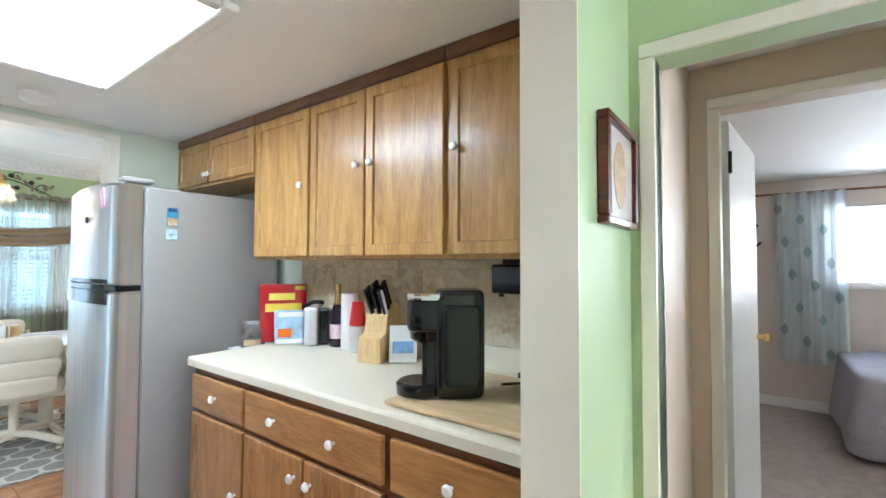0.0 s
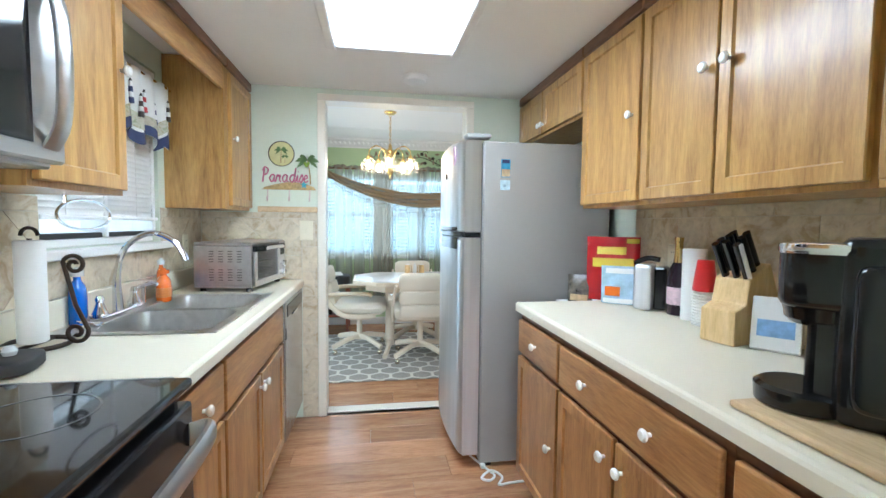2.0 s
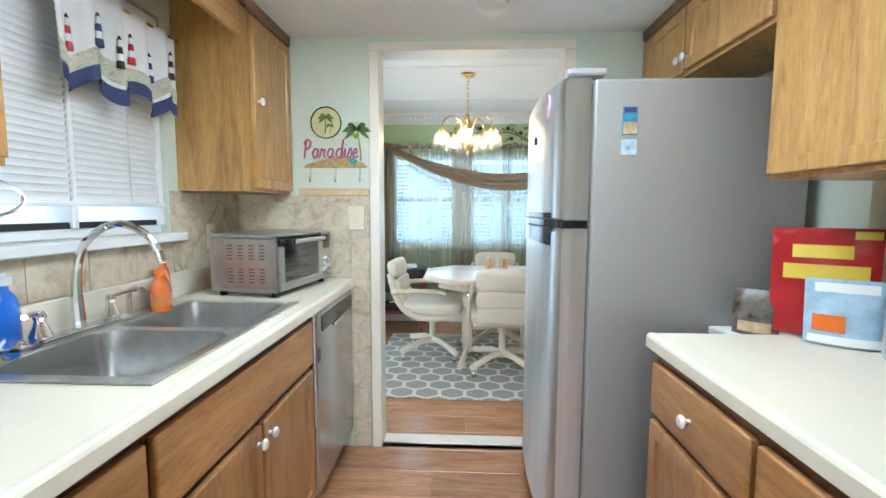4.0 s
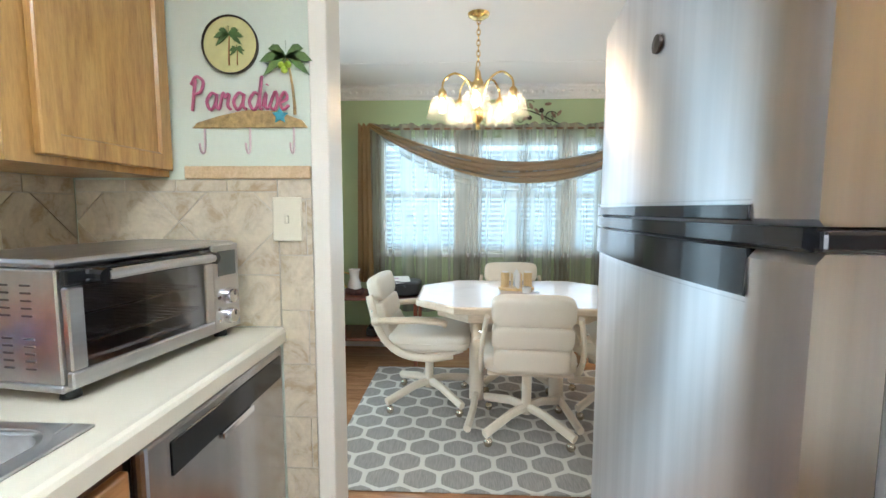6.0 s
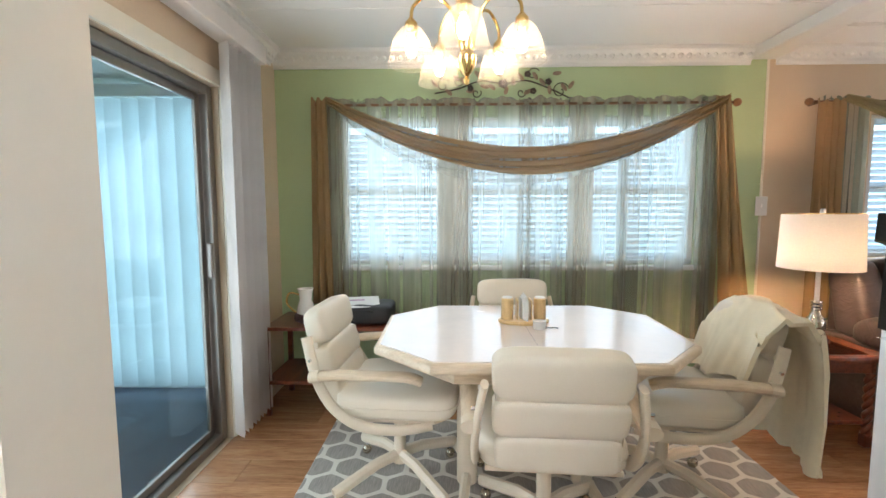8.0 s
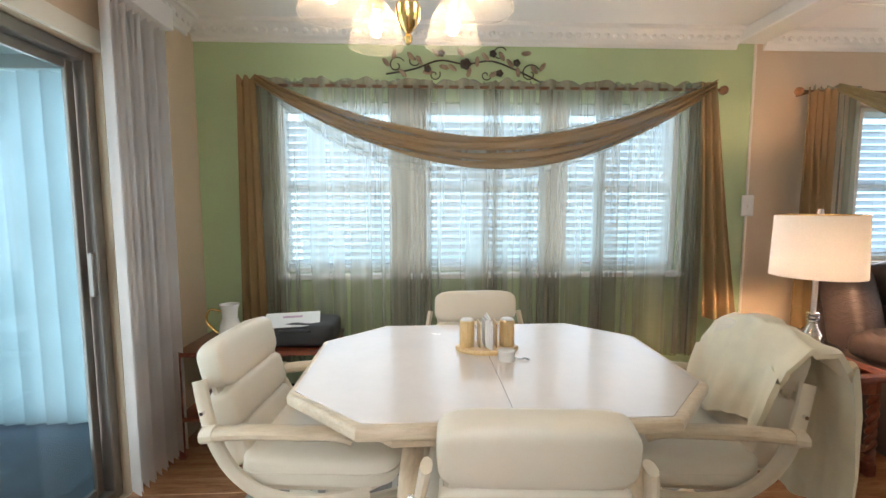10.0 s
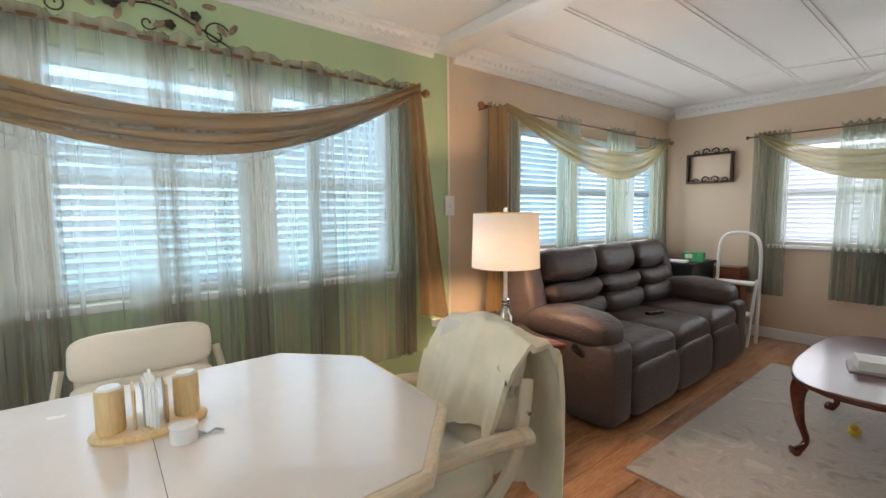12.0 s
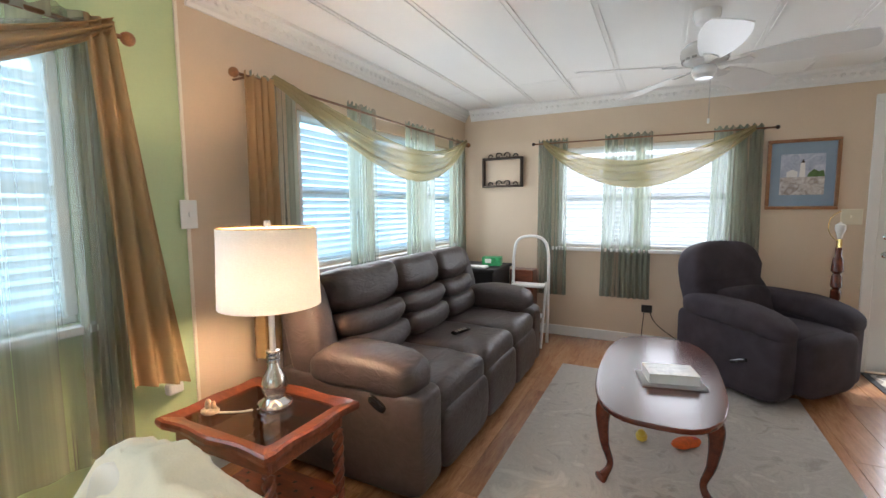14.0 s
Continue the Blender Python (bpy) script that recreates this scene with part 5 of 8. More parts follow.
part("board", box(-0.73, 0.965, CT, -0.25, 1.44, CT + 0.016, 0.006, 2), PALEWOOD, bd, world=True)
cm = thing("coffee_maker", Matrix.Translation((-0.615, 1.135, CT + 0.016)) @ pose(0, 0, 0, 0, 0, 127), "glossy black single-serve coffee maker on a board", "coffee maker")
# local front looks towards +y
part("tower", puff(0, -0.035, 0.165, 0.08, 0.078, 0.166, 0.17, 0.32, 40, 20), BLACK, cm, smooth=True)
part("head", puff(0, 0.045, 0.255, 0.072, 0.085, 0.06, 0.25, 0.6, 32, 14), BLACK, cm, smooth=True)
part("lid_band", puff(0, 0.045, 0.308, 0.075, 0.088, 0.012, 0.3, 0.6, 32, 8), CHROME, cm, "silver lid band", True)
part("nozzle", lathe([(0.05, 0.165), (0.06, 0.175), (0.066, 0.21)], 28, m=Matrix.Translation((0, 0.06, 0))), BLACK, cm, smooth=True)
part("drip_tray", lathe([(0.06, 0), (0.078, 0.004), (0.08, 0.035), (0.07, 0.042), (0.0, 0.04)], 24, m=Matrix.Translation((0, 0.085, 0))), BLACK, cm, smooth=True)
part("column", box(-0.056, 0.02, 0.02, 0.056, 0.082, 0.215, 0.016, 3), BLACK, cm)
part("water_tank", puff(-0.078, -0.04, 0.16, 0.03, 0.06, 0.125, 0.25, 0.4), plain("smoky tank", (0.014, 0.015, 0.017), 0.1, relief=0), cm, smooth=True)
part("power_cord", tube(spline([(-0.5, 1.28, CT + 0.03), (-0.44, 1.38, CT + 0.022), (-0.36, 1.42, CT + 0.024), (-0.3, 1.36, CT + 0.022), (-0.24, 1.4, CT + 0.022)], 6), 0.005, 8), BLACK, cm, "black power cord", smooth=True, world=True)
part("plug", box(-0.53, 1.45, CT + 0.002, -0.49, 1.49, CT + 0.03, 0.006), BLACK, cm, world=True)

kb = thing("knife_block", Matrix.Translation((-1.19, 1.43, CT)) @ pose(0, 0, 0, 0, 0, 105), "pale wooden knife block filled with black-handled knives", "knife block")
kbm = bmesh.new()
side = [(-0.12, 0.0), (0.06, 0.0), (0.1, 0.13), (0.045, 0.25), (-0.055, 0.2), (-0.07, 0.125), (-0.12, 0.105)]
vs = [[kbm.verts.new((x, yy, z)) for x, z in side] for yy in (-0.055, 0.055)]
for i in range(len(side)):
    j = (i + 1) % len(side)
    kbm.faces.new((vs[0][i], vs[0][j], vs[1][j], vs[1][i]))
kbm.faces.new(vs[0][::-1])
kbm.faces.new(vs[1])
bmesh.ops.recalc_face_normals(kbm, faces=kbm.faces[:])
bmesh.ops.bevel(kbm, geom=kbm.edges[:], offset=0.004, segments=2, affect="EDGES", profile=0.5)
part("block", kbm, BLOCKWOOD, kb)
for k, (s, yy, ln) in enumerate(((0.15, -0.036, 0.12), (0.15, -0.006, 0.13), (0.15, 0.03, 0.12), (0.5, -0.03, 0.125), (0.5, 0.008, 0.13), (0.85, -0.02, 0.12), (0.85, 0.02, 0.12), (0.5, 0.038, 0.115))):
    base = Vector((-0.055 + 0.1 * s, yy, 0.2 + 0.05 * s))
    d = Vector((-0.5, 0, 0.86))
    part("knife_handle", tube([base, base + d * 0.02, base + d * ln * 0.6, base + d * ln], 0.01, 8, flat=(0.01, 0.015)), BLACK, kb, "riveted black knife handle", True)
part("sharpening_steel", tube([Vector((-0.04, -0.045, 0.2)), Vector((-0.1, -0.047, 0.31))], 0.007, 10), STEEL, kb, smooth=True)
pk = thing("paper_packet", Matrix.Translation((-1.05, 1.41, CT)) @ pose(0, 0, 0, -18, 0, 40), "white and blue paper packet leaning beside the knife block", "packet")
part("packet", box(-0.06, -0.012, 0.0, 0.06, 0.012, 0.16, 0.004), PAPER, pk)
part("print", box(-0.045, -0.0135, 0.04, 0.045, -0.0122, 0.09), plain("soft blue print", (0.25, 0.42, 0.68), 0.5, vary=0.2, size=30), pk)
cups = thing("cup_stack", Matrix.Translation((-1.38, 1.455, CT)), "stack of white cups topped with red cups", "cups")
for k in range(12):
    part("white_cup", lathe([(0.034, 0), (0.04, 0.002), (0.041, 0.009), (0.036, 0.0095)], 20, m=Matrix.Translation((0, 0, 0.0105 * k))), WHITEPLASTIC, cups)
part("red_cup", lathe([(0.04, 0.128), (0.042, 0.132), (0.028, 0.24), (0.026, 0.242), (0.0, 0.242)], 20), RED, cups, smooth=True)
pr = thing("paper_roll", Matrix.Translation((-1.475, 1.487, CT)), "white paper towel roll standing on the countertop", "paper towel")
part("core", lathe([(0.017, 0.001), (0.0195, 0.001), (0.0195, 0.275), (0.017, 0.275)], 20, caps=False), plain("brown card", (0.4, 0.28, 0.17), 0.8), pr, "brown cardboard core", True)
part("roll", lathe([(0.02, 0), (0.041, 0), (0.043, 0.004), (0.043, 0.272), (0.041, 0.276), (0.02, 0.276)], 28), PAPER, pr, smooth=True)
wb = thing("wine_bottle", Matrix.Translation((-1.565, 1.487, CT)), "dark sparkling wine bottle with gold foil neck", "bottle")
part("glass", lathe([(0.03, 0), (0.038, 0.004), (0.039, 0.15), (0.034, 0.185), (0.018, 0.22), (0.014, 0.25)], 20), plain("dark bottle glass", (0.02, 0.008, 0.016), 0.06, relief=0), wb, smooth=True)
part("foil", lathe([(0.0205, 0.212), (0.0155, 0.25), (0.015, 0.3), (0.017, 0.302), (0.017, 0.318), (0.0, 0.32)], 16), BRASS, wb, "gold foil", True)
part("label", lathe([(0.0395, 0.045), (0.0398, 0.046), (0.0398, 0.115), (0.0395, 0.116)], 20), plain("pink white label", (0.62, 0.45, 0.5), 0.5, vary=0.25, size=40), wb)
ek = thing("electric_opener", Matrix.Translation((-1.695, 1.445, CT)) @ pose(0, 0, 0, 0, 0, 40), "brushed silver electric can opener with black top", "can opener")
part("body", puff(-0.012, -0.005, 0.1, 0.04, 0.045, 0.1, 0.22, 0.35), STEEL, ek, smooth=True)
part("back", box(0.02, -0.02, 0.002, 0.075, 0.05, 0.19, 0.012, 2), BLACK, ek)
part("lever", tube(spline([(-0.05, -0.03, 0.2), (0, -0.03, 0.225), (0.05, -0.02, 0.22)], 4), 0.012, 8), BLACK, ek, smooth=True)


def pouch(name, x, y, w, h, rz, mat_, label, prints, z=CT):
    t = thing(name, Matrix.Translation((x, y, z)) @ pose(0, 0, 0, -4, 0, rz), label, "bag")

    def fn(u, v, s):
        fat = 0.035 * math.sin(math.pi * u) ** 0.6 * (1 - v) ** 0.7 + 0.002
        wob = 0.006 * noise.noise(Vector((u * 5, v * 5, x * 9)))
        return ((u - 0.5) * w * (1 + 0.04 * v), s * (fat + wob), v * h)
    bm = sheet(lambda u, v: fn(u, v, -1), 14, 14)
    sheet(lambda u, v: fn(u, v, 1), 14, 14, bm)
    bmesh.ops.remove_doubles(bm, verts=bm.verts[:], dist=0.003)
    part("pouch", bm, mat_, t, smooth=True)
    for u0, u1, v0, v1, mm in prints:
        part("print", sheet(lambda u, v: tuple(Vector(fn(u0 + (u1 - u0) * u, v0 + (v1 - v0) * v, -1)) + Vector((0, -0.003, 0))), 8, 6), mm, t, smooth=True)
    return t


pouch("treat_bag", -1.92, 1.405, 0.235, 0.31, 56, plain("glossy red bag", (0.38, 0.01, 0.015), 0.22, vary=0.15, size=12, coat=0.3), "large glossy red treat bag with yellow lettering", [(0.2, 0.75, 0.72, 0.84, YELLOW), (0.12, 0.9, 0.52, 0.66, YELLOW), (0.75, 0.98, 0.9, 0.97, YELLOW)])
pouch("small_treat_bag", -1.83, 1.395, 0.165, 0.175, 56, plain("pale blue bag", (0.4, 0.55, 0.68), 0.25, vary=0.25, size=18, coat=0.3), "small white and blue treat pouch", [(0.12, 0.88, 0.8, 0.94, PAPER), (0.1, 0.5, 0.2, 0.45, ORANGE), (0.05, 0.95, 0.02, 0.14, PAPER)])
ws = thing("white_stand", Matrix.Translation((-2.02, 1.36, 0)), "narrow white stand in the gap beside the refrigerator", "stand")
part("top", box(-2.112, 1.2, 0.86, -1.93, 1.53, 0.885, 0.004), WHITE, ws, world=True)
for xx in (-2.105, -1.955):
    for yy in (1.205, 1.5):
        part("leg", box(xx, yy, 0.001, xx + 0.02, yy + 0.02, 0.859), WHITE, ws, world=True)
pouch("snack_bag", -2.01, 1.285, 0.12, 0.14, 50, plain("black and cream bag", (0.12, 0.1, 0.08), 0.3, vary=0.9, size=24), "small black and cream snack bag on the stand", [(0.15, 0.85, 0.08, 0.3, SAND)], z=0.886)

bb = thing("under_cabinet_radio", Matrix.Translation((-0.5, 1.4, 1.22)), "black appliance mounted under the wall cabinet", "radio")
part("case", box(-0.565, 1.32, 1.235, -0.26, 1.53, 1.336, 0.008, 2), BLACK, bb, world=True)
part("mount", box(-0.54, 1.36, 1.337, -0.29, 1.5, 1.3545), BLACKMAT, bb, world=True)
part("lever", tube([(-0.42, 1.318, 1.275), (-0.39, 1.3, 1.285), (-0.36, 1.295, 1.29)], 0.006), CHROME, bb, world=True)
for xx in (-0.545, -0.28):
    part("foot", cyl((xx, 1.36, 1.222), (xx, 1.36, 1.236), 0.01, seg=8), BLACK, bb, world=True)


def wall_plate(name, pos, axis, side, label, kind_="switch", w=0.085, h=0.125, mat_=IVORYPLASTIC):
    rot = {("x", 1): 90, ("x", -1): -90, ("y", -1): 0, ("y", 1): 180}[(axis, side)]
    t = thing(name, Matrix.Translation(pos) @ pose(0, 0, 0, 0, 0, rot), label, "switch" if kind_ == "switch" else "outlet")
    part("plate", box(-w / 2, -0.007, -h / 2, w / 2, -0.0005, h / 2, 0.003), mat_, t)
    if kind_ == "switch":
        part("toggle", box(-0.006, -0.016, -0.012, 0.006, -0.0075, 0.012, 0.002), mat_, t)
    else:
        for zz in (-0.022, 0.022):
            part("socket", box(-0.016, -0.0085, zz - 0.014, 0.016, -0.0072, zz + 0.014, 0.0005), mat_, t)
            for dx in (-0.006, 0.006):
                part("slot", box(dx - 0.001, -0.0092, zz - 0.004, dx + 0.001, -0.0086, zz + 0.005), BLACK, t)
    return t


wall_plate("light_switch", (KX + 0.012, -0.166, 1.225), "x", 1, "ivory toggle switch plate on the tiled wall")
wall_plate("wall_outlet", (-2.6, YK + 0.012, 1.145), "y", 1, "ivory outlet plate on the tile backsplash", "outlet", 0.07, 0.115)
wall_plate("wall_outlet", (-1.66, KY - 0.012, 1.14), "y", -1, "ivory outlet plate on the tile backsplash", "outlet", 0.07, 0.115)
wall_plate("wall_outlet", (-0.36, KY - 0.012, 1.14), "y", -1, "white outlet plate near the coffee maker", "outlet", 0.07, 0.115, WHITEPLASTIC)

# ceiling light and smoke detector
cl = thing("ceiling_light", Matrix.Translation((-1.6, 0.35, KC)), "large square recessed fluorescent ceiling light with white frame", "light")
LX0, LX1, LY0, LY1 = -2.15, -1.07, 0.03, 0.68
for b in ((LX0, LY0, LX1, LY0 + 0.05), (LX0, LY1 - 0.05, LX1, LY1), (LX0, LY0 + 0.051, LX0 + 0.05, LY1 - 0.051), (LX1 - 0.05, LY0 + 0.051, LX1, LY1 - 0.051)):
    part("side_frame", box(b[0], b[1], KC - 0.03, b[2], b[3], KC - 0.0005, 0.01, 2), WHITE, cl, world=True)
part("diffuser", box(LX0 + 0.051, LY0 + 0.051, KC - 0.014, LX1 - 0.051, LY1 - 0.051, KC - 0.008), PANELGLOW, cl, "glowing white diffuser", world=True)
sm = thing("smoke_detector", Matrix.Translation((-2.53, 0.49, KC)), "round white smoke detector on the kitchen ceiling", "smoke detector")
part("base", lathe([(0.0, -0.012), (0.07, -0.012), (0.072, -0.001), (0.0, -0.001)], 28), WHITEPLASTIC, sm)
part("cover", lathe([(0.0, -0.04), (0.045, -0.04), (0.062, -0.03), (0.066, -0.0125), (0.0, -0.0125)], 28), WHITEPLASTIC, sm, smooth=True)

# wall decor on the partition
wx = KX + 0.001
ws2 = strip("trim_chair_rail", (KX + 0.0005, -0.46, 1.338, KX + 0.016, -0.098, 1.374), PALEWOOD, "pale wooden strip above the tiles")
pl = thing("palm_plaque", Matrix.Translation((wx, -0.314, 1.703)) @ pose(0, 0, 0, 90, 0, 90), "round cream plaque with painted palm trees", "plaque")
part("rim", lathe([(0.074, 0), (0.077, 0.002), (0.079, 0.014), (0.077, 0.018), (0.074, 0.012)], 40, caps=False), IRON, pl, "dark green rim", True)
part("face", lathe([(0.0, 0.011), (0.0745, 0.011), (0.0745, 0.0), (0.0, 0.0)], 40), plain("cream plaque", (0.6, 0.56, 0.25), 0.4, vary=0.1, size=20), pl)
LEAFG = plain("painted palm green", (0.1, 0.17, 0.045), 0.5, vary=0.3, size=40)
TRUNK = plain("painted palm trunk", (0.34, 0.17, 0.05), 0.5, vary=0.3, size=40)


def palm(parent, cx, cy, h, s, z0, leafm, trunkm, lean=0.1):
    pts = [(cx + lean * h * (k / 6) ** 2, cy + h * k / 6, z0) for k in range(7)]
    part("palm_trunk", tube(pts, 0.05 * s, 8, flat=(0.05 * s, 0.003), radii=[1.2 - 0.08 * k for k in range(7)]), trunkm, parent, smooth=True)
    tx, ty = pts[-1][0], pts[-1][1]
    for k in range(7):
        a = radians(-30 + 40 * k)
        bm = bmesh.new()
        n = 7
        top, bot = [], []
        for i in range(n + 1):
            q = i / n
            x = tx + math.cos(a) * s * q
            y = ty + math.sin(a) * s * 0.75 * q - 0.42 * s * q * q + 0.12 * s * q
            wd = 0.17 * s * math.sin(math.pi * min(1, q * 0.95 + 0.04)) * (1 + 0.25 * (i % 2))
            top.append(bm.verts.new((x, y + wd, z0 + 0.003)))
            bot.append(bm.verts.new((x, y - wd, z0 + 0.003)))
        for i in range(n):
            bm.faces.new((bot[i], bot[i + 1], top[i + 1], top[i]))
        ext = bmesh.ops.extrude_face_region(bm, geom=bm.faces[:])
        bmesh.ops.translate(bm, verts=[v for v in ext["geom"] if isinstance(v, bmesh.types.BMVert)], vec=(0, 0, 0.003))
        bmesh.ops.recalc_face_normals(bm, faces=bm.faces[:])
        part("palm_leaf", bm, leafm, parent)


palm(pl, -0.004, -0.055, 0.08, 0.042, 0.012, LEAFG, TRUNK, 0.05)
palm(pl, 0.02, -0.055, 0.04, 0.022, 0.013, LEAFG, TRUNK, 0.05)
sg = thing("paradise_sign", Matrix.Translation((wx, -0.27, 1.48)) @ pose(0, 0, 0, 90, 0, 90), "glittered tropical wall sign lettered Paradise with three hooks", "sign")
GLITTER = plain("sand glitter", (0.42, 0.3, 0.12), 0.35, 0.3, vary=0.4, size=80, grain=400, relief=0.5)
PINKG = plain("pink glitter", (0.5, 0.13, 0.22), 0.4, 0.2, vary=0.3, size=80, grain=400, relief=0.5)
part("sand_base", prism([(-0.165, 0), (0.165, 0), (0.15, 0.02), (0.08, 0.045), (0.0, 0.05), (-0.08, 0.035), (-0.15, 0.015)], 0.0, 0.008, 0.002), GLITTER, sg, "sand-coloured glitter base")
SCRIPT = {
    "P": ([(0.0, 0.0), (0.05, 0.9), (0.12, 1.7)], [(-0.15, 1.4), (0.15, 1.85), (0.62, 1.6), (0.5, 1.05), (0.08, 0.9)]),
    "a": ([(0.72, 0.85), (0.4, 0.95), (0.12, 0.5), (0.4, 0.05), (0.7, 0.4), (0.76, 0.9), (0.74, 0.25), (0.98, 0.08)],),
    "r": ([(-0.05, 0.1), (0.14, 0.95), (0.28, 0.72), (0.52, 0.9), (0.48, 0.3), (0.7, 0.06)],),
    "d": ([(0.72, 0.85), (0.4, 0.95), (0.12, 0.5), (0.4, 0.05), (0.7, 0.4), (0.84, 1.85), (0.78, 0.3), (1.0, 0.08)],),
    "i": ([(-0.05, 0.2), (0.14, 0.95), (0.14, 0.2), (0.36, 0.1)], [(0.16, 1.35), (0.2, 1.42)]),
    "s": ([(-0.05, 0.12), (0.3, 1.0), (0.48, 0.5), (0.32, 0.05), (0.04, 0.18)],),
    "e": ([(0.0, 0.4), (0.5, 0.62), (0.32, 0.98), (0.06, 0.5), (0.3, 0.05), (0.66, 0.28)],),
}
pen = 0.0
for ch, adv in zip("Paradise", (0.8, 1.02, 0.74, 1.02, 1.04, 0.42, 0.58, 0.7)):
    let = bmesh.new()
    for stroke in SCRIPT[ch]:
        tube(spline([(-0.158 + 0.0435 * (pen + x + 0.1 * y), 0.046 + 0.05 * y, 0.012) for x, y in stroke], 6), 0.0044, 8, bm=let)
    part("letter", let, PINKG, sg, "pink glittered script letter", True)
    pen += adv
palm(sg, 0.13, 0.035, 0.155, 0.075, 0.006, LEAFG, GLITTER, -0.12)
for dx, dy in ((0.1, 0.15), (0.118, 0.152), (0.108, 0.138)):
    part("coconut", lathe([(0, 0), (0.009, 0.002), (0.01, 0.008), (0.005, 0.014), (0, 0.015)], 12, m=Matrix.Translation((dx, dy + 0.015, 0.01))), plain("lime coconut", (0.3, 0.42, 0.04), 0.3), sg, smooth=True)
part("starfish", prism([((0.024 if k % 2 == 0 else 0.012) * math.cos(k * math.pi / 5 + 0.3) + 0.09, (0.024 if k % 2 == 0 else 0.012) * math.sin(k * math.pi / 5 + 0.3) + 0.032) for k in range(10)], 0.008, 0.014, 0.002), plain("turquoise glitter", (0.05, 0.32, 0.4), 0.4, vary=0.3, size=80), sg, "turquoise starfish")
for hx in (-0.13, 0.0, 0.125):
    part("hook", tube(spline([(hx, 0, 0.004), (hx, -0.05, 0.006), (hx, -0.068, 0.012), (hx, -0.07, 0.022), (hx, -0.055, 0.03), (hx, -0.045, 0.03)], 4), 0.003, 6), plain("pale pink hook", (0.6, 0.46, 0.44), 0.35), sg, smooth=True)

# picture on the short green wall
pf = thing("wall_picture", Matrix.Translation((-0.1, 1.13, 1.56)) @ pose(0, 0, 0, 0, 0, 90), "small dark framed picture on the green wall", "picture")
for b in ((-0.14, 0.112, 0.14, 0.13), (-0.14, -0.13, 0.14, -0.112), (-0.14, -0.111, -0.122, 0.111), (0.122, -0.111, 0.14, 0.111)):
    part("frame_bar", box(b[0], -0.03, b[1], b[2], -0.001, b[3], 0.003), CHERRY, pf)
part("print", box(-0.121, -0.016, -0.111, 0.121, -0.002, 0.111), plain("pale print", (0.6, 0.55, 0.5), 0.3, vary=0.12, size=12), pf)
part("motif", moved(lathe([(0.0, 0), (0.06, 0), (0.06, 0.001), (0.0, 0.001)], 24), Matrix.Translation((0, -0.0165, 0)) @ pose(0, 0, 0, 90) @ Matrix.Diagonal((0.9, 1.4, 1, 1))), SAND, pf)

# bedroom seen through the hall
bdoor = thing("bedroom_door", Matrix.Translation((0.08, 2.12, 0.012)) @ pose(0, 0, 0, 0, 0, 84), "white bedroom door standing ajar", "door")
part("leaf", box(0.0, -0.017, 0.0, 0.75, 0.017, 1.92, 0.003), WHITE, bdoor)
part("door_knob", lathe([(0.012, 0), (0.012, 0.03), (0.026, 0.04), (0.026, 0.055), (0, 0.065)], 14, m=Matrix.Translation((0.7, -0.017, 0.95)) @ pose(0, 0, 0, 90)), BRASS, bdoor, smooth=True)
for hz in (0.2, 1.7):
    part("hinge", cyl((0.0, -0.02, hz), (0.0, -0.02, hz + 0.09), 0.007, seg=8), IRON, bdoor)
bed = thing("bed", Matrix.Translation((1.4, 4.6, 0.008)), "bed with a grey quilted coverlet", "bed")
QUILT = plain("grey quilt", (0.42, 0.42, 0.5), 0.9, vary=0.12, size=8, grain=60, relief=0.5, depth=0.01)
cov = puff(0, 0, 0, 0.8, 0.56, 0.29, 0.13, 0.14, 72, 24)
for v in cov.verts:
    k = max(0.0, (0.2 - v.co.z) / 0.49)
    flare = 1 + 0.07 * k + 0.02 * k * math.sin(v.co.x * 17 + v.co.y * 23)
    v.co.x, v.co.y = v.co.x * flare, v.co.y * flare
    v.co.z += 0.012 * math.sin(v.co.x * 20) * (1 if v.co.z > 0.2 else 0)
cov.transform(Matrix.Translation((1.5, 4.6, 0.32)))
part("coverlet", cov, QUILT, bed, smooth=True, world=True)
part("mattress", box(0.7, 4.15, 0.1, 2.2, 5.1, 0.45, 0.04, 2), PAPER, bed, world=True)
for xx in (0.75, 2.1):
    for yy in (4.2, 5.0):
        part("leg", cyl((xx, yy, 0.009), (xx, yy, 0.12), 0.025, seg=8), BLACKMAT, bed, world=True)
BLUEGREEN = sheer("blue green print", (0.42, 0.56, 0.58), 0.8, through_light=0.5)
bc = thing("bedroom_curtain", Matrix.Translation((0.55, 5.12, 1.98)), "white curtain panel with blue-green leaf print", "curtain")
part("panel", sheet(lambda u, v: (0.3 + 0.5 * u, 5.12 + 0.025 * math.sin(u * 38), 2.0 - 1.55 * v), 60, 4), sheer("leaf print curtain", (0.72, 0.79, 0.81), 0.85, through_light=0.6), bc, smooth=True, world=True)
for k in range(14):
    u, v = (k * 0.37) % 1 * 0.86 + 0.05, 0.06 + 0.065 * k
    part("leaf_print", sheet(lambda a, b: (0.3 + 0.5 * (u + 0.12 * (a - 0.5) * math.sin(math.pi * b)), 5.113 + 0.025 * math.sin((u + 0.12 * (a - 0.5) * math.sin(math.pi * b)) * 38), 2.0 - 1.55 * (v + 0.07 * b)), 4, 4), BLUEGREEN, bc, world=True)
part("rod", cyl((0.15, 5.15, 2.0), (1.9, 5.15, 2.0), 0.01, seg=10), FRAMEWOOD, bc, world=True)
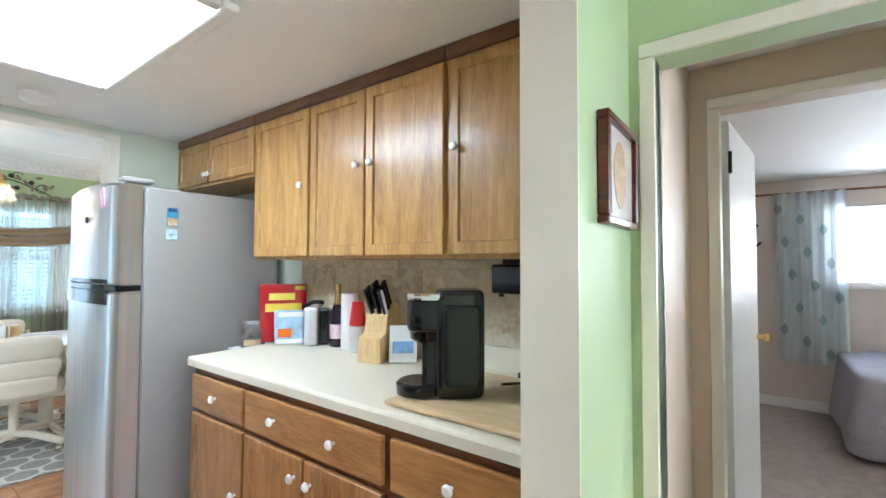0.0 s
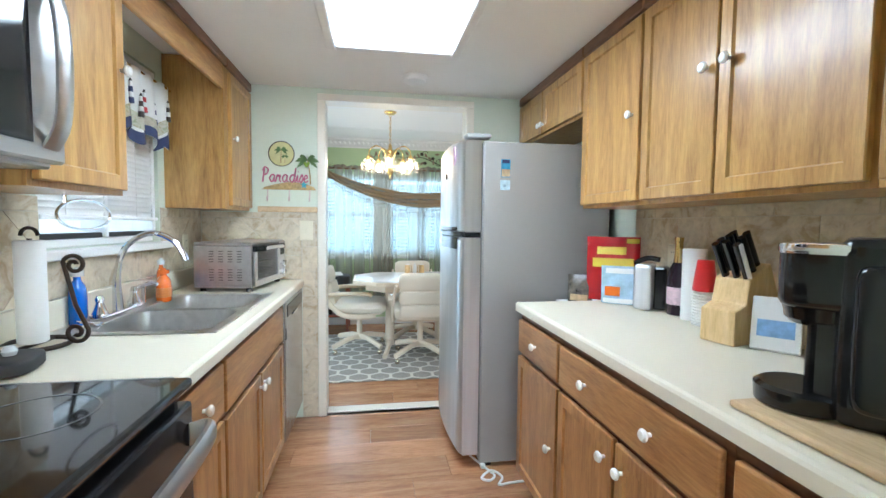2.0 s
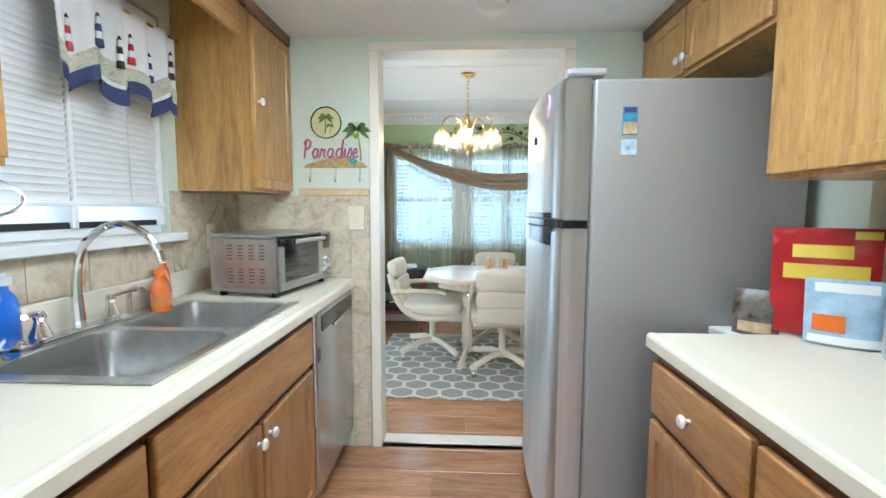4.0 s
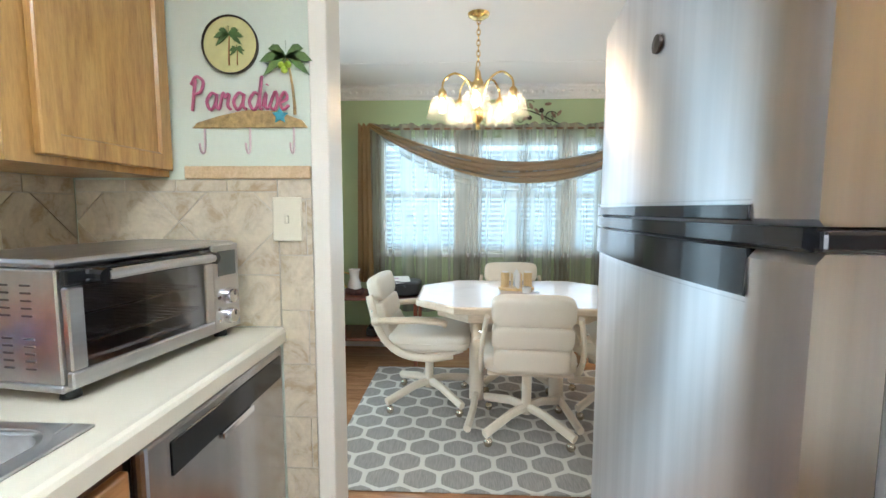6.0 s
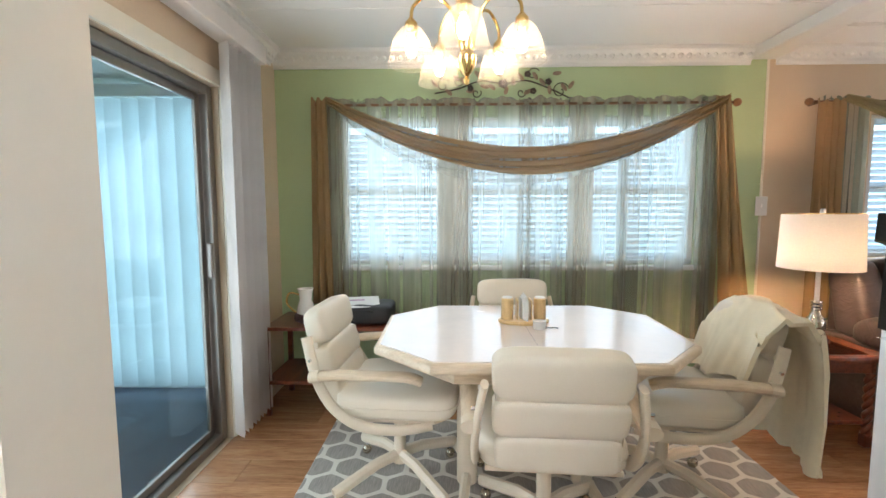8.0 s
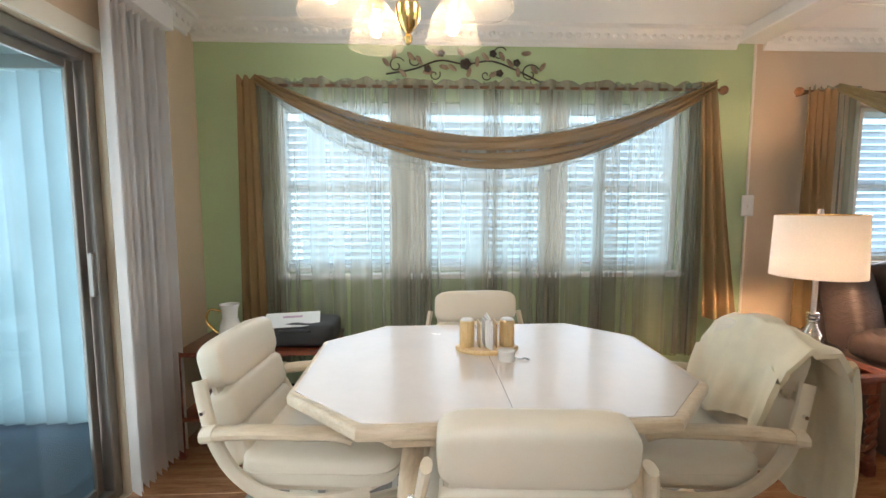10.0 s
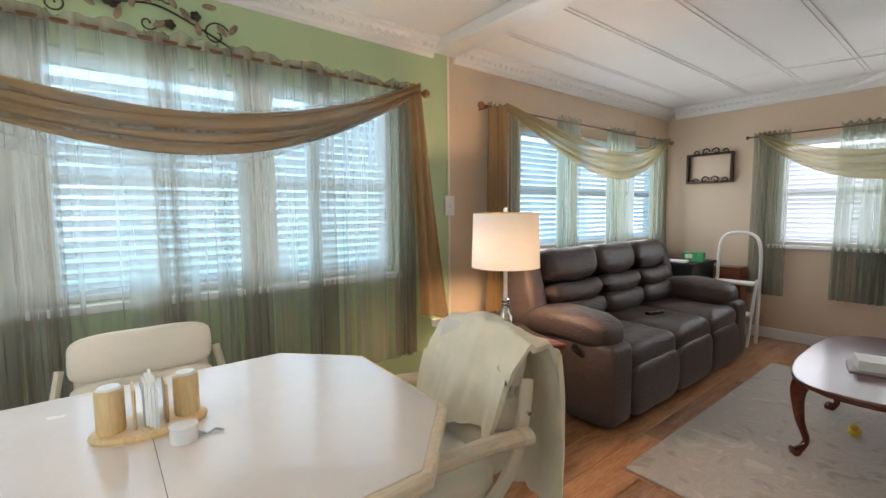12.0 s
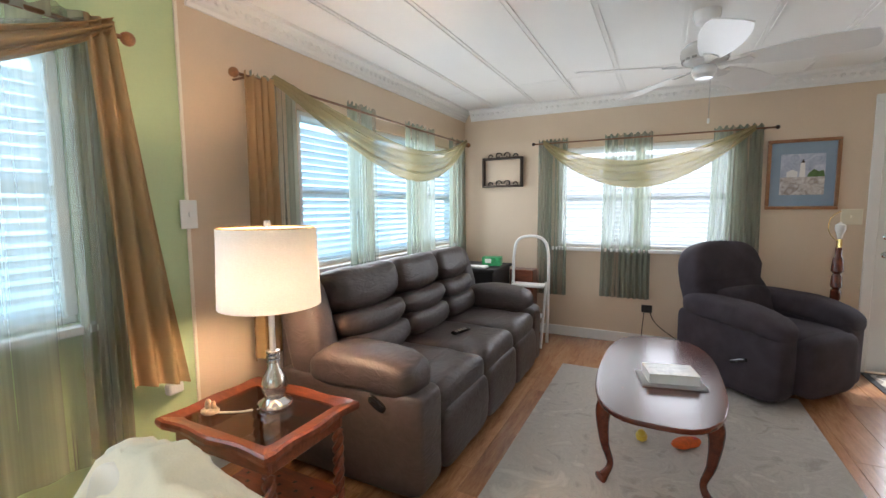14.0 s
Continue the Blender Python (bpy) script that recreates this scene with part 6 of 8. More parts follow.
wr = thing("wall_ring", Matrix.Translation((0.12, 5.19, 1.62)), "small dark ring decoration on the bedroom wall", "decoration")
part("ring", tube([(0.09 * math.cos(a), 0, 0.11 * math.sin(a)) for a in [math.pi * (0.3 + 1.5 * k / 16) for k in range(17)]], 0.012, 8), IRON, wr, smooth=True)

# ---- dining ----
dr = thing("dining_rug", Matrix.Translation((-4.21, 0.75, 0)), "grey rug with a light trellis pattern under the table", "rug")
part("rug_body", box(-0.76, -1.08, 0.001, 0.76, 1.1, 0.01, 0.004), RUG_DINING, dr)

TC = (-4.31, 0.672)
table = thing("dining_table", Matrix.Translation((*TC, 0.01)), "whitewashed octagonal dining table on twin pedestals", "table")
oct_ = [(0.455, -0.387), (0.25, -0.606), (-0.23, -0.612), (-0.45, -0.387), (-0.455, 0.412), (-0.24, 0.622), (0.24, 0.606), (0.455, 0.4)]
part("tabletop", prism(oct_, 0.695, 0.7325, 0.012, seg=3), CREAMWOOD, table)
part("laminate_panel", prism([(x * 0.955, y * 0.965) for x, y in oct_], 0.7325, 0.7345), TABLETOP, table, "pale pinkish laminate top")
part("leaf_joint", box(-0.43, 0.0, 0.7345, 0.43, 0.0012, 0.7348), BLACKMAT, table)
part("apron", prism([(x * 0.8, y * 0.8) for x, y in oct_], 0.63, 0.6945, 0.004), CREAMWOOD, table)
for sy in (-0.25, 0.25):
    part("pedestal", cyl((0, sy, 0.05), (0, sy, 0.64), 0.045, 0.045, 16), IVORY, table, smooth=True)
    for sx in (-1, 1):
        part("foot", tube(spline([(0, sy, 0.09), (sx * 0.2, sy * 1.1, 0.07), (sx * 0.36, sy * 1.25, 0.03)], 5), 0.02, 8, flat=(0.022, 0.026)), IVORY, table, smooth=True)


def chair_parts(c):
    """A castor chair that looks towards +y; the seat's centre is over the origin."""
    part("seat", puff(0, 0.02, 0.45, 0.245, 0.25, 0.06, 0.42, 0.3, 40, 16, 0.004, 5), VINYL, c, "padded ivory vinyl seat", True)
    part("seat_piping", tube([(0.243 * math.copysign(abs(math.cos(a)) ** 0.3, math.cos(a)), 0.02 + 0.248 * math.copysign(abs(math.sin(a)) ** 0.3, math.sin(a)), 0.45) for a in [2 * math.pi * k / 64 for k in range(65)]], 0.005, 6), VINYL, c, smooth=True)
    part("seat_pan", prism([(0.22 * sx * k, y) for sx, k, y in ((1, 1, -0.2), (1, 1, 0.18), (1, 0.8, 0.23), (-1, 0.8, 0.23), (-1, 1, 0.18), (-1, 1, -0.2))], 0.385, 0.405, 0.005), IVORY, c)
    tilt = pose(0, -0.225, 0.44, 14, 0, 0)
    back = part("backrest", box(-0.19, -0.034, 0.0, 0.19, 0.0, 0.37, 0.024, 3), VINYL, c, "ivory vinyl backrest with three padded rolls", at=tilt)
    for z, hz, hx in ((0.062, 0.068, 0.19), (0.19, 0.065, 0.2), (0.327, 0.078, 0.202)):
        part("roll", puff(0, -0.006, z, hx, 0.043, hz, 0.46 if hz > 0.07 else 0.36, 0.26, 44, 18, 0.004, 6), VINYL, back, smooth=True)
    for sx in (-1, 1):
        band = spline([(sx * 0.222, -0.33, 0.73), (sx * 0.238, -0.305, 0.64), (sx * 0.25, -0.27, 0.54), (sx * 0.252, -0.21, 0.45), (sx * 0.25, -0.11, 0.385), (sx * 0.24, 0.04, 0.368), (sx * 0.2, 0.17, 0.375)], 6)
        st_ = part("side_tube", tube(band, 0.018, 10, flat=(0.013, 0.023)), IVORY, c, "curved ivory side rail", True)
        for q, z in ((-0.306, 0.645), (-0.262, 0.53)):
            part("bolt", cyl((sx * 0.25, q, z), (sx * 0.262, q, z), 0.006, seg=8), CHROME, st_)
        part("armrest", tube(spline([(sx * 0.262, -0.285, 0.585), (sx * 0.27, -0.16, 0.597), (sx * 0.276, 0.0, 0.6), (sx * 0.272, 0.09, 0.596), (sx * 0.262, 0.135, 0.578)], 5), 0.025, 12, flat=(0.03, 0.02)), CREAMWOOD, c, "cream wooden armrest", True)
        part("arm_collar", tube([(sx * 0.262, -0.3, 0.583), (sx * 0.263, -0.262, 0.588)], 0.026, 12, flat=(0.032, 0.024)), IVORY, c, smooth=True)
    part("column", lathe([(0.034, 0.1), (0.032, 0.14), (0.027, 0.16), (0.027, 0.385)], 16), IVORY, c, smooth=True)
    for k in range(4):
        a = radians(45 + 90 * k)
        d = Vector((math.cos(a), math.sin(a), 0))
        part("base_arm", tube([Vector((0, 0, 0.135)) + d * 0.02, Vector((0, 0, 0.13)) + d * 0.12, Vector((0, 0, 0.082)) + d * 0.31, Vector((0, 0, 0.078)) + d * 0.325], 0.02, 8, flat=(0.022, 0.026)), IVORY, c, smooth=True)
        cs = part("caster", puff(0, 0, 0.026, 0.024, 0.024, 0.025, 1, 1, 14, 10), BRASSCHROME, c, "chrome ball caster", True, at=Matrix.Translation(d * 0.3))
        part("stem", cyl((0, 0, 0.045), (0, 0, 0.072), 0.008, seg=8), CHROME, cs)


BRASSCHROME = plain("warm chrome", (0.62, 0.55, 0.44), 0.14, 1.0, vary=0.05, relief=0)
chair = thing("dining_chair", Matrix.Translation((-4.37, 0.12, 0.01)) @ pose(0, 0, 0, 0, 0, -4), "ivory vinyl swivel dining chair with wooden arms", "chair", "chairs round the table")
chair_parts(chair)
copy_thing(chair, Matrix.Translation((-4.02, 0.695, 0.01)) @ pose(0, 0, 0, 0, 0, 86))
copy_thing(chair, Matrix.Translation((-4.7, 0.705, 0.01)) @ pose(0, 0, 0, 0, 0, -90))
ch4 = copy_thing(chair, Matrix.Translation((-4.32, 1.27, 0.01)) @ pose(0, 0, 0, 0, 0, 172))
ch4["label"] = "ivory vinyl swivel dining chair draped with a blanket"

# blanket over the back of one chair
BM4 = Matrix.Translation((-4.32, 1.27, 0.01)) @ pose(0, 0, 0, 0, 0, 172)


def blanket_fn(u, v):
    """v runs from the front hem over the top of the backrest down to the rear hem."""
    path = [(-0.16, 0.56), (-0.2, 0.68), (-0.245, 0.81), (-0.295, 0.875), (-0.365, 0.87), (-0.42, 0.79), (-0.45, 0.64), (-0.46, 0.46), (-0.45, 0.27)]
    s = v * (len(path) - 1)
    i = min(int(s), len(path) - 2)
    f = s - i
    y = path[i][0] * (1 - f) + path[i + 1][0] * f
    z = path[i][1] * (1 - f) + path[i + 1][1] * f
    skew = 0.1 * (v - 0.4) * (u - 0.5)
    x = (u - 0.5) * (0.47 + 0.05 * math.sin(v * 5))
    w = 0.03 * math.sin(u * 5 - v * 7 + 1) * max(0, 0.5 - v) + 0.02 * math.sin(u * 17 + v * 3) * max(0, v - 0.45) + 0.026 * noise.noise(Vector((u * 5, v * 3, 1.7))) + 0.012 * noise.noise(Vector((u * 12, v * 7, 4.1))) + 0.018 * math.sin(u * 9 + v * 4) * abs(v - 0.4)
    z += 0.05 * (0.5 - u) * (1 if v < 0.4 else 0.4) - 0.05 * abs(u - 0.5) ** 2 * 4 * (1 if 0.2 < v < 0.6 else 0.3)
    return (x + skew, y - w * 0.8 - 0.02, z + w * 0.5)


bl = thing("throw_blanket", BM4.copy(), "thick cream fleece blanket draped over a chair back", "blanket")
bm = sheet(blanket_fn, 48, 56)
bmesh.ops.recalc_face_normals(bm, faces=bm.faces[:])
ext = bmesh.ops.solidify(bm, geom=bm.faces[:], thickness=0.016)
part("cloth", bm, FLEECE, bl, smooth=True, angle=1.2)
part("hem", tube([Vector(blanket_fn(k / 24, 1.0)) + Vector((0, 0, 0.03)) for k in range(25)], 0.014, 8, flat=(0.013, 0.03)), FLEECE, bl, "stitched hem band", True)

# condiment set
cs = thing("napkin_holder_set", Matrix.Translation((-4.4, 0.675, 0.7448)), "wooden tray with salt and pepper shakers and napkins", "condiment set")
part("tray", moved(lathe([(0.0, 0), (0.11, 0), (0.115, 0.008), (0.11, 0.016), (0.0, 0.016)], 32), Matrix.Diagonal((0.6, 1, 1, 1))), BLOCKWOOD, cs, smooth=True)
for sy in (-0.072, 0.072):
    sh = part("shaker", lathe([(0.026, 0.016), (0.027, 0.02), (0.027, 0.106), (0.024, 0.11)], 20, m=Matrix.Translation((0, sy, 0))), BLOCKWOOD, cs, "turned wooden shaker", True)
    part("shaker_cap", lathe([(0.023, 0.1102), (0.02, 0.115), (0.0, 0.116)], 16, m=Matrix.Translation((0, sy, 0))), WHITEPLASTIC, sh)
for sy in (-0.03, 0.03):
    part("napkin_rack", box(-0.035, sy - 0.003, 0.016, 0.035, sy + 0.003, 0.105, 0.002), BLOCKWOOD, cs)
for k in range(4):
    part("napkin", moved(box(-0.045, -0.0028, 0.018, 0.045, 0.0028, 0.11 + 0.008 * (k % 3), 0.0005), Matrix.Translation((0.003 * k, -0.009 + 0.006 * k, 0)) @ pose(0, 0, 0, 0, 4 * k - 6, 0)), PAPER, cs)
tl = thing("small_candle", Matrix.Translation((-4.29, 0.725, 0.7448)), "small white tea candle on the table", "candle")
part("wax", lathe([(0.027, 0), (0.028, 0.003), (0.028, 0.034), (0.022, 0.036), (0.0, 0.034)], 20), PORCELAIN, tl, smooth=True)
part("chain", tube(spline([(-0.01, 0.03, 0.004), (0.01, 0.045, 0.004), (0.0, 0.06, 0.005), (0.015, 0.075, 0.004)], 5), 0.003, 6), CHROME, tl, smooth=True)

# chandelier
CX, CY = -4.1, 0.41
cd = thing("chandelier", Matrix.Translation((CX, CY, LC)), "polished brass chandelier with five ribbed glass shades", "chandelier")
part("canopy", lathe([(0.0, -0.03), (0.03, -0.028), (0.055, -0.014), (0.06, -0.0015), (0.0, -0.0015)], 24), BRASS, cd, smooth=True)
for k in range(9):
    z = -0.04 - 0.028 * k
    part("chain_link", tube([((0.009 * math.cos(a * math.pi / 6)) * (k % 2), (0.009 * math.cos(a * math.pi / 6)) * (1 - k % 2), z + 0.018 * math.sin(a * math.pi / 6)) for a in range(13)], 0.0028, 6), BRASS, cd, smooth=True)
part("stem", lathe([(0.0, -0.62), (0.008, -0.615), (0.012, -0.6), (0.006, -0.59), (0.02, -0.575), (0.032, -0.55), (0.034, -0.52), (0.022, -0.5), (0.03, -0.48), (0.03, -0.36), (0.02, -0.34), (0.012, -0.3), (0.0, -0.285)], 24), BRASS, cd, smooth=True)
RIBGLASS = sheer("ribbed lamp glass", (0.93, 0.89, 0.8), 0.17, through_light=0.5)
for k in range(5):
    a = radians(-5 + 72 * k)
    d = Vector((math.cos(a), math.sin(a), 0))
    arm_ = part("arm", tube([d * r + Vector((0, 0, z)) for r, z in [(p.x, p.z) for p in spline([(0.025, 0, -0.47), (0.06, 0, -0.36), (0.13, 0, -0.32), (0.19, 0, -0.36), (0.2, 0, -0.41)], 6)]], 0.006, 8), BRASS, cd, smooth=True)
    lm = Matrix.Translation(d * 0.2)
    part("socket", lathe([(0.018, -0.46), (0.024, -0.45), (0.022, -0.42), (0.01, -0.405), (0, -0.405)], 16, m=lm), BRASS, arm_, smooth=True)
    bm = lathe([(0.024, -0.435), (0.036, -0.445), (0.056, -0.48), (0.067, -0.53), (0.071, -0.555), (0.075, -0.556), (0.075, -0.562), (0.069, -0.562)], 48, caps=False)
    for i, vv in enumerate(bm.verts):
        if i % 2 and -0.55 < vv.co.z < -0.44:
            vv.co.x *= 0.965
            vv.co.y *= 0.965
    part("shade", moved(bm, lm @ Matrix.Diagonal((1.14, 1.14, 1, 1))), RIBGLASS, arm_, "ribbed clear glass shade", True, angle=2.5)
    part("bulb", lathe([(0.0, -0.535), (0.012, -0.53), (0.02, -0.51), (0.02, -0.49), (0.01, -0.465), (0.0, -0.46)], 12, m=lm), BULBGLOW, arm_, "lit warm bulb", True)

# wall vine
vn = thing("metal_wall_vine", Matrix.Translation((XW + 0.006, 0.7, 2.06)), "dark metal vine wall ornament with leaves and flowers", "wall art")
stem_pts = spline([(0.012, -0.46, -0.03), (0.012, -0.3, 0.0), (0.012, -0.15, 0.05), (0.014, 0.0, 0.03), (0.012, 0.15, 0.05), (0.012, 0.3, 0.0), (0.012, 0.45, -0.07)], 6)
part("stem", tube(stem_pts, 0.005, 6), IRON, vn, smooth=True)
for y0, z0, r, h in ((-0.4, 0.02, 0.05, 1), (-0.18, -0.03, 0.035, -1), (0.2, 0.09, 0.045, 1), (0.38, -0.02, 0.06, 1), (0.12, -0.03, 0.035, -1), (-0.3, 0.05, 0.04, -1)):
    part("tendril", tube([(0.012, p[1], p[2]) for p in scroll(y0, z0, r, 1.1, 0.5, h, 18)], 0.0035, 6), IRON, vn, smooth=True)
LEAFM = plain("bronze leaf metal", (0.3, 0.22, 0.15), 0.35, 0.8, vary=0.3, size=30)
rv = random.Random(8)
for k in range(20):
    y0 = -0.46 + 0.048 * k
    z0 = 0.035 + 0.06 * math.sin(k * 2.3)
    a = rv.uniform(0, 360)
    lf = puff(0, 0, 0, 0.004, 0.014, 0.03, 1, 1, 10, 8)
    lf.transform(Matrix.Translation((0.016, y0, z0)) @ pose(0, 0, 0, a if k % 3 else 40, 0, 0))
    part("leaf", lf, LEAFM, vn, smooth=True)
for y0, z0, r in ((0.0, 0.03, 0.03), (-0.14, 0.09, 0.02), (0.16, 0.09, 0.02), (-0.22, 0.0, 0.02), (0.3, 0.04, 0.02), (0.2, -0.02, 0.02)):
    fw = bmesh.new()
    for q in range(5):
        puff(0.018, y0 + r * 0.6 * math.cos(q * 1.257), z0 + r * 0.6 * math.sin(q * 1.257), 0.006, r * 0.55, r * 0.55, 1, 1, 8, 6, bm=fw)
    part("flower", fw, IRON, vn, smooth=True)

# curtains


def rod(name, a, b, label, sup, ball=0.026, r=0.009):
    t = thing(name, Matrix.Translation(a), label, "curtain rod")
    part("bar", cyl(a, b, r, seg=12), BRONZE, t, smooth=True, world=True)
    d = (Vector(b) - Vector(a)).normalized()
    for p, s in ((Vector(a), -1), (Vector(b), 1)):
        part("finial", puff(*(p + d * s * ball * 0.9), ball, ball, ball, 1, 1, 16, 10), FRAMEWOOD if ball > 0.02 else IRON, t, smooth=True, world=True)
        q = p - d * s * 0.06
        part("bracket", cyl(q, q + Vector(sup), 0.006, seg=8), BRONZE, t, world=True)
    return t


def panel(parent, axis, base, u0, u1, z1, z0, folds, amp, mat_, spread=0.0, seed=0, name="panel", bunch=0.0):
    """A hanging cloth along y (axis x) or x (axis y). spread: how much wider it hangs at the hem."""
    def fn(u, v):
        w = u + bunch * math.sin(u * folds * 1.3) / folds
        c = (u0 + u1) / 2
        pos = c + (u0 - c + (u1 - u0) * w) * (1 + spread * v)
        a = amp * (0.55 + 0.45 * v)
        off = a * math.sin(u * folds * 2 * math.pi + seed) + 0.5 * a * math.sin(u * folds * 4.7 + seed * 2 + v * 1.5)
        z = z1 + (z0 - z1) * v + (0.012 * math.sin(u * folds * 5 + seed) if v == 0 else 0)
        return (base + off, pos, z) if axis == "x" else (pos, base + off, z)
    return part(name, sheet(fn, max(24, int(folds * 12)), 14), mat_, parent, smooth=True, world=True)


RX = XW + 0.11
rod("curtain_rod", (RX, -0.5, 1.935), (RX, 2.17, 1.935), "dark bronze curtain rod with wooden ball finials", (-0.109, 0, 0))
c1 = thing("sheer_curtain", Matrix.Translation((RX - 0.03, 0.8, 1.93)), "taupe sheer curtain gathered on the dining window rod", "curtain")
for a, b, n, sd in ((-0.5, 0.34, 9, 0.3), (0.3, 0.96, 8, 1.3), (0.86, 1.56, 8, 2.1), (1.46, 2.13, 8, 3.1)):
    panel(c1, "x", RX - 0.035, a, b, 1.975, 0.35, n, 0.014, SHEER_TAUPE, seed=sd, bunch=0.6)
for a, b, n, sd in ((-0.51, -0.36, 6, 2.7), (0.25, 0.5, 8, 4.1), (0.8, 0.89, 3, 1.1), (1.13, 1.27, 4, 2.2), (1.49, 1.62, 4, 0.4), (2.0, 2.15, 6, 5.1)):
    panel(c1, "x", RX - 0.06, a, b, 1.972, 0.35, n, 0.014, GATHER_TAUPE, seed=sd, name="gathered_panel")
# the ruffled heading along the rod
part("heading", sheet(lambda u, v: (RX + 0.012 * math.sin(u * 190) + 0.004, -0.47 + 2.6 * u, 1.925 + v * (0.045 + 0.012 * math.sin(u * 61) + 0.007 * math.sin(u * 143))), 420, 3), GATHER_TAUPE, c1, "ruffled heading", smooth=True, world=True)


def swag(parent, axis, base, a, b, z_top, low, mat_, drops=(0.1, 0.3), lean=0.5, strands=18, name="swag", twist=0.05, out=1):
    """A scarf that sags from a to b in long folds that gather at both ends; lean shifts its lowest point."""
    def fn(u, v):
        s = u ** (math.log(0.5) / math.log(lean))
        sag = 1 - (2 * s - 1) ** 2
        top = z_top - sag * (z_top - low - drops[1])
        w = v + 0.05 * math.sin(v * 11 + u * 2.2) + 0.03 * math.sin(v * 23 - u * 3)
        z = top - w * (0.05 + drops[1] * sag)
        ridge = math.sin(v * strands + 1.4 * math.sin(u * 3.0)) + 0.5 * math.sin(v * strands * 2.3 + u * 4)
        off = 0.014 * ridge * (0.5 + sag * 0.5) + out * (0.035 + 0.03 * sag)
        z += 0.008 * math.sin(u * 9 + v * 6) * sag
        pos = a + (b - a) * u
        return (base + off, pos, z) if axis == "x" else (pos, base + off, z)
    return part(name, sheet(fn, 56, 72), mat_, parent, smooth=True, world=True)


s1 = thing("window_scarf", Matrix.Translation((RX, 0.8, 1.95)), "long taupe scarf swagged over the dining curtain rod", "curtain")
swag(s1, "x", RX, -0.46, 2.13, 1.985, 1.53, SCARF_TAUPE, (0, 0.13), 0.5)
swag(s1, "x", RX - 0.022, -0.42, 2.08, 1.975, 1.46, SHEER_TAUPE, (0, 0.2), 0.45, 14, "lower_fold")
panel(s1, "x", RX + 0.025, -0.56, -0.46, 1.97, 0.62, 3, 0.014, SCARF_TAUPE, 0.4, 0.5, "tail")


def tail_fn(u, v):
    """The scarf's end: narrow at the rod, slanting outwards to a wide hem."""
    y = 2.04 + 0.1 * u + v * (0.06 + 0.13 * u)
    return (RX + 0.03 + 0.016 * math.sin(u * 17 + v * 2) * (0.6 + v), y, 1.97 - v * (1.36 + 0.06 * u))


part("tail", sheet(tail_fn, 48, 20), SCARF_TAUPE, s1, smooth=True, world=True)

# sliding glass door and its vertical blind
sd = thing("sliding_glass_door", Matrix.Translation((-3.94, YS - 0.06, 0)), "sliding glass door with a bronze metal frame", "door", kind="structure")
ALU = plain("grey bronze aluminium", (0.26, 0.24, 0.22), 0.35, 0.8, vary=0.08)
y0, y1 = YS - 0.1, YS - 0.03
for b in ((-4.758, y0, 0.002, -4.71, y1, 1.878), (-3.17, y0, 0.002, -3.122, y1, 1.878), (-4.709, y0, 1.83, -3.171, y1, 1.878), (-4.709, y0, 0.002, -3.171, y1, 0.05)):
    part("door_frame", box(*b, 0.004), ALU, sd, world=True)
for (a, b, yy) in ((-4.70, -3.93, YS - 0.075), (-3.99, -3.18, YS - 0.055)):
    leaf = part("glass_panel", box(a + 0.04, yy - 0.003, 0.09, b - 0.04, yy + 0.003, 1.79), BLUEGLASS, sd, "pale blue tinted glass", world=True)
    leaf.visible_shadow = False
    for q in ((a, 0.052, a + 0.04, 1.828), (b - 0.04, 0.052, b, 1.828), (a + 0.041, 0.052, b - 0.041, 0.09), (a + 0.041, 1.79, b - 0.041, 1.828)):
        part("stile", box(q[0], yy - 0.009, q[1], q[2], yy + 0.009, q[3], 0.003), ALU, sd, world=True)
part("pull_handle", box(-4.69, YS - 0.045, 0.9, -4.665, YS - 0.02, 1.08, 0.005), ALU, sd, world=True)
strip("trim_slider_head", (-4.8, YS + 0.0005, 1.882, -3.08, YS + 0.018, 1.96), CREAM, "cream casing above the sliding door")
strip("trim_slider_side", (-4.80, YS + 0.0005, 0.002, -4.762, YS + 0.016, 1.88), CREAM, "cream casing beside the sliding door")
vbk = thing("vertical_blind", Matrix.Translation((-4.75, YS + 0.1, 2.08)), "white vertical blind drawn into a stack beside the door", "blind")
part("valance", box(-5.06, YS + 0.03, 2.085, -3.0, YS + 0.135, 2.185, 0.004), VANE, vbk, "white valance box", world=True)
for k in range(13):
    xx = -5.03 + 0.03 * k
    bm = bmesh.new()
    for q in range(5):
        yy = (q / 4 - 0.5) * 0.089
        bm.verts.new((0.004 * (1 - (q - 2) ** 2 / 4), yy, -1.0))
        bm.verts.new((0.004 * (1 - (q - 2) ** 2 / 4), yy, 1.01))
    bm.verts.ensure_lookup_table()
    for q in range(4):
        bm.faces.new((bm.verts[2 * q], bm.verts[2 * q + 1], bm.verts[2 * q + 3], bm.verts[2 * q + 2]))
    bmesh.ops.solidify(bm, geom=bm.faces[:], thickness=0.0015)
    part("vane", bm, VANE, vbk, smooth=True, at=WORLD[vbk.name].inverted() @ Matrix.Translation((xx, YS + 0.085, 1.06)) @ pose(0, 0, 0, 0, 0, -34 - 7 * (k % 3)))

# sunroom beyond the glass
SF = plain("blue grey sunroom carpet", (0.16, 0.18, 0.22), 0.95, vary=0.15, size=4)
structure("floor_sunroom", box(-5.6, -3.4, -0.06, -2.9, -0.975, -0.03), SF, "blue grey sunroom carpet", "floor")
structure("ceiling_sunroom", box(-5.6, -3.4, 2.12, -2.9, -0.975, 2.2), CEIL, "white sunroom ceiling", "ceiling")
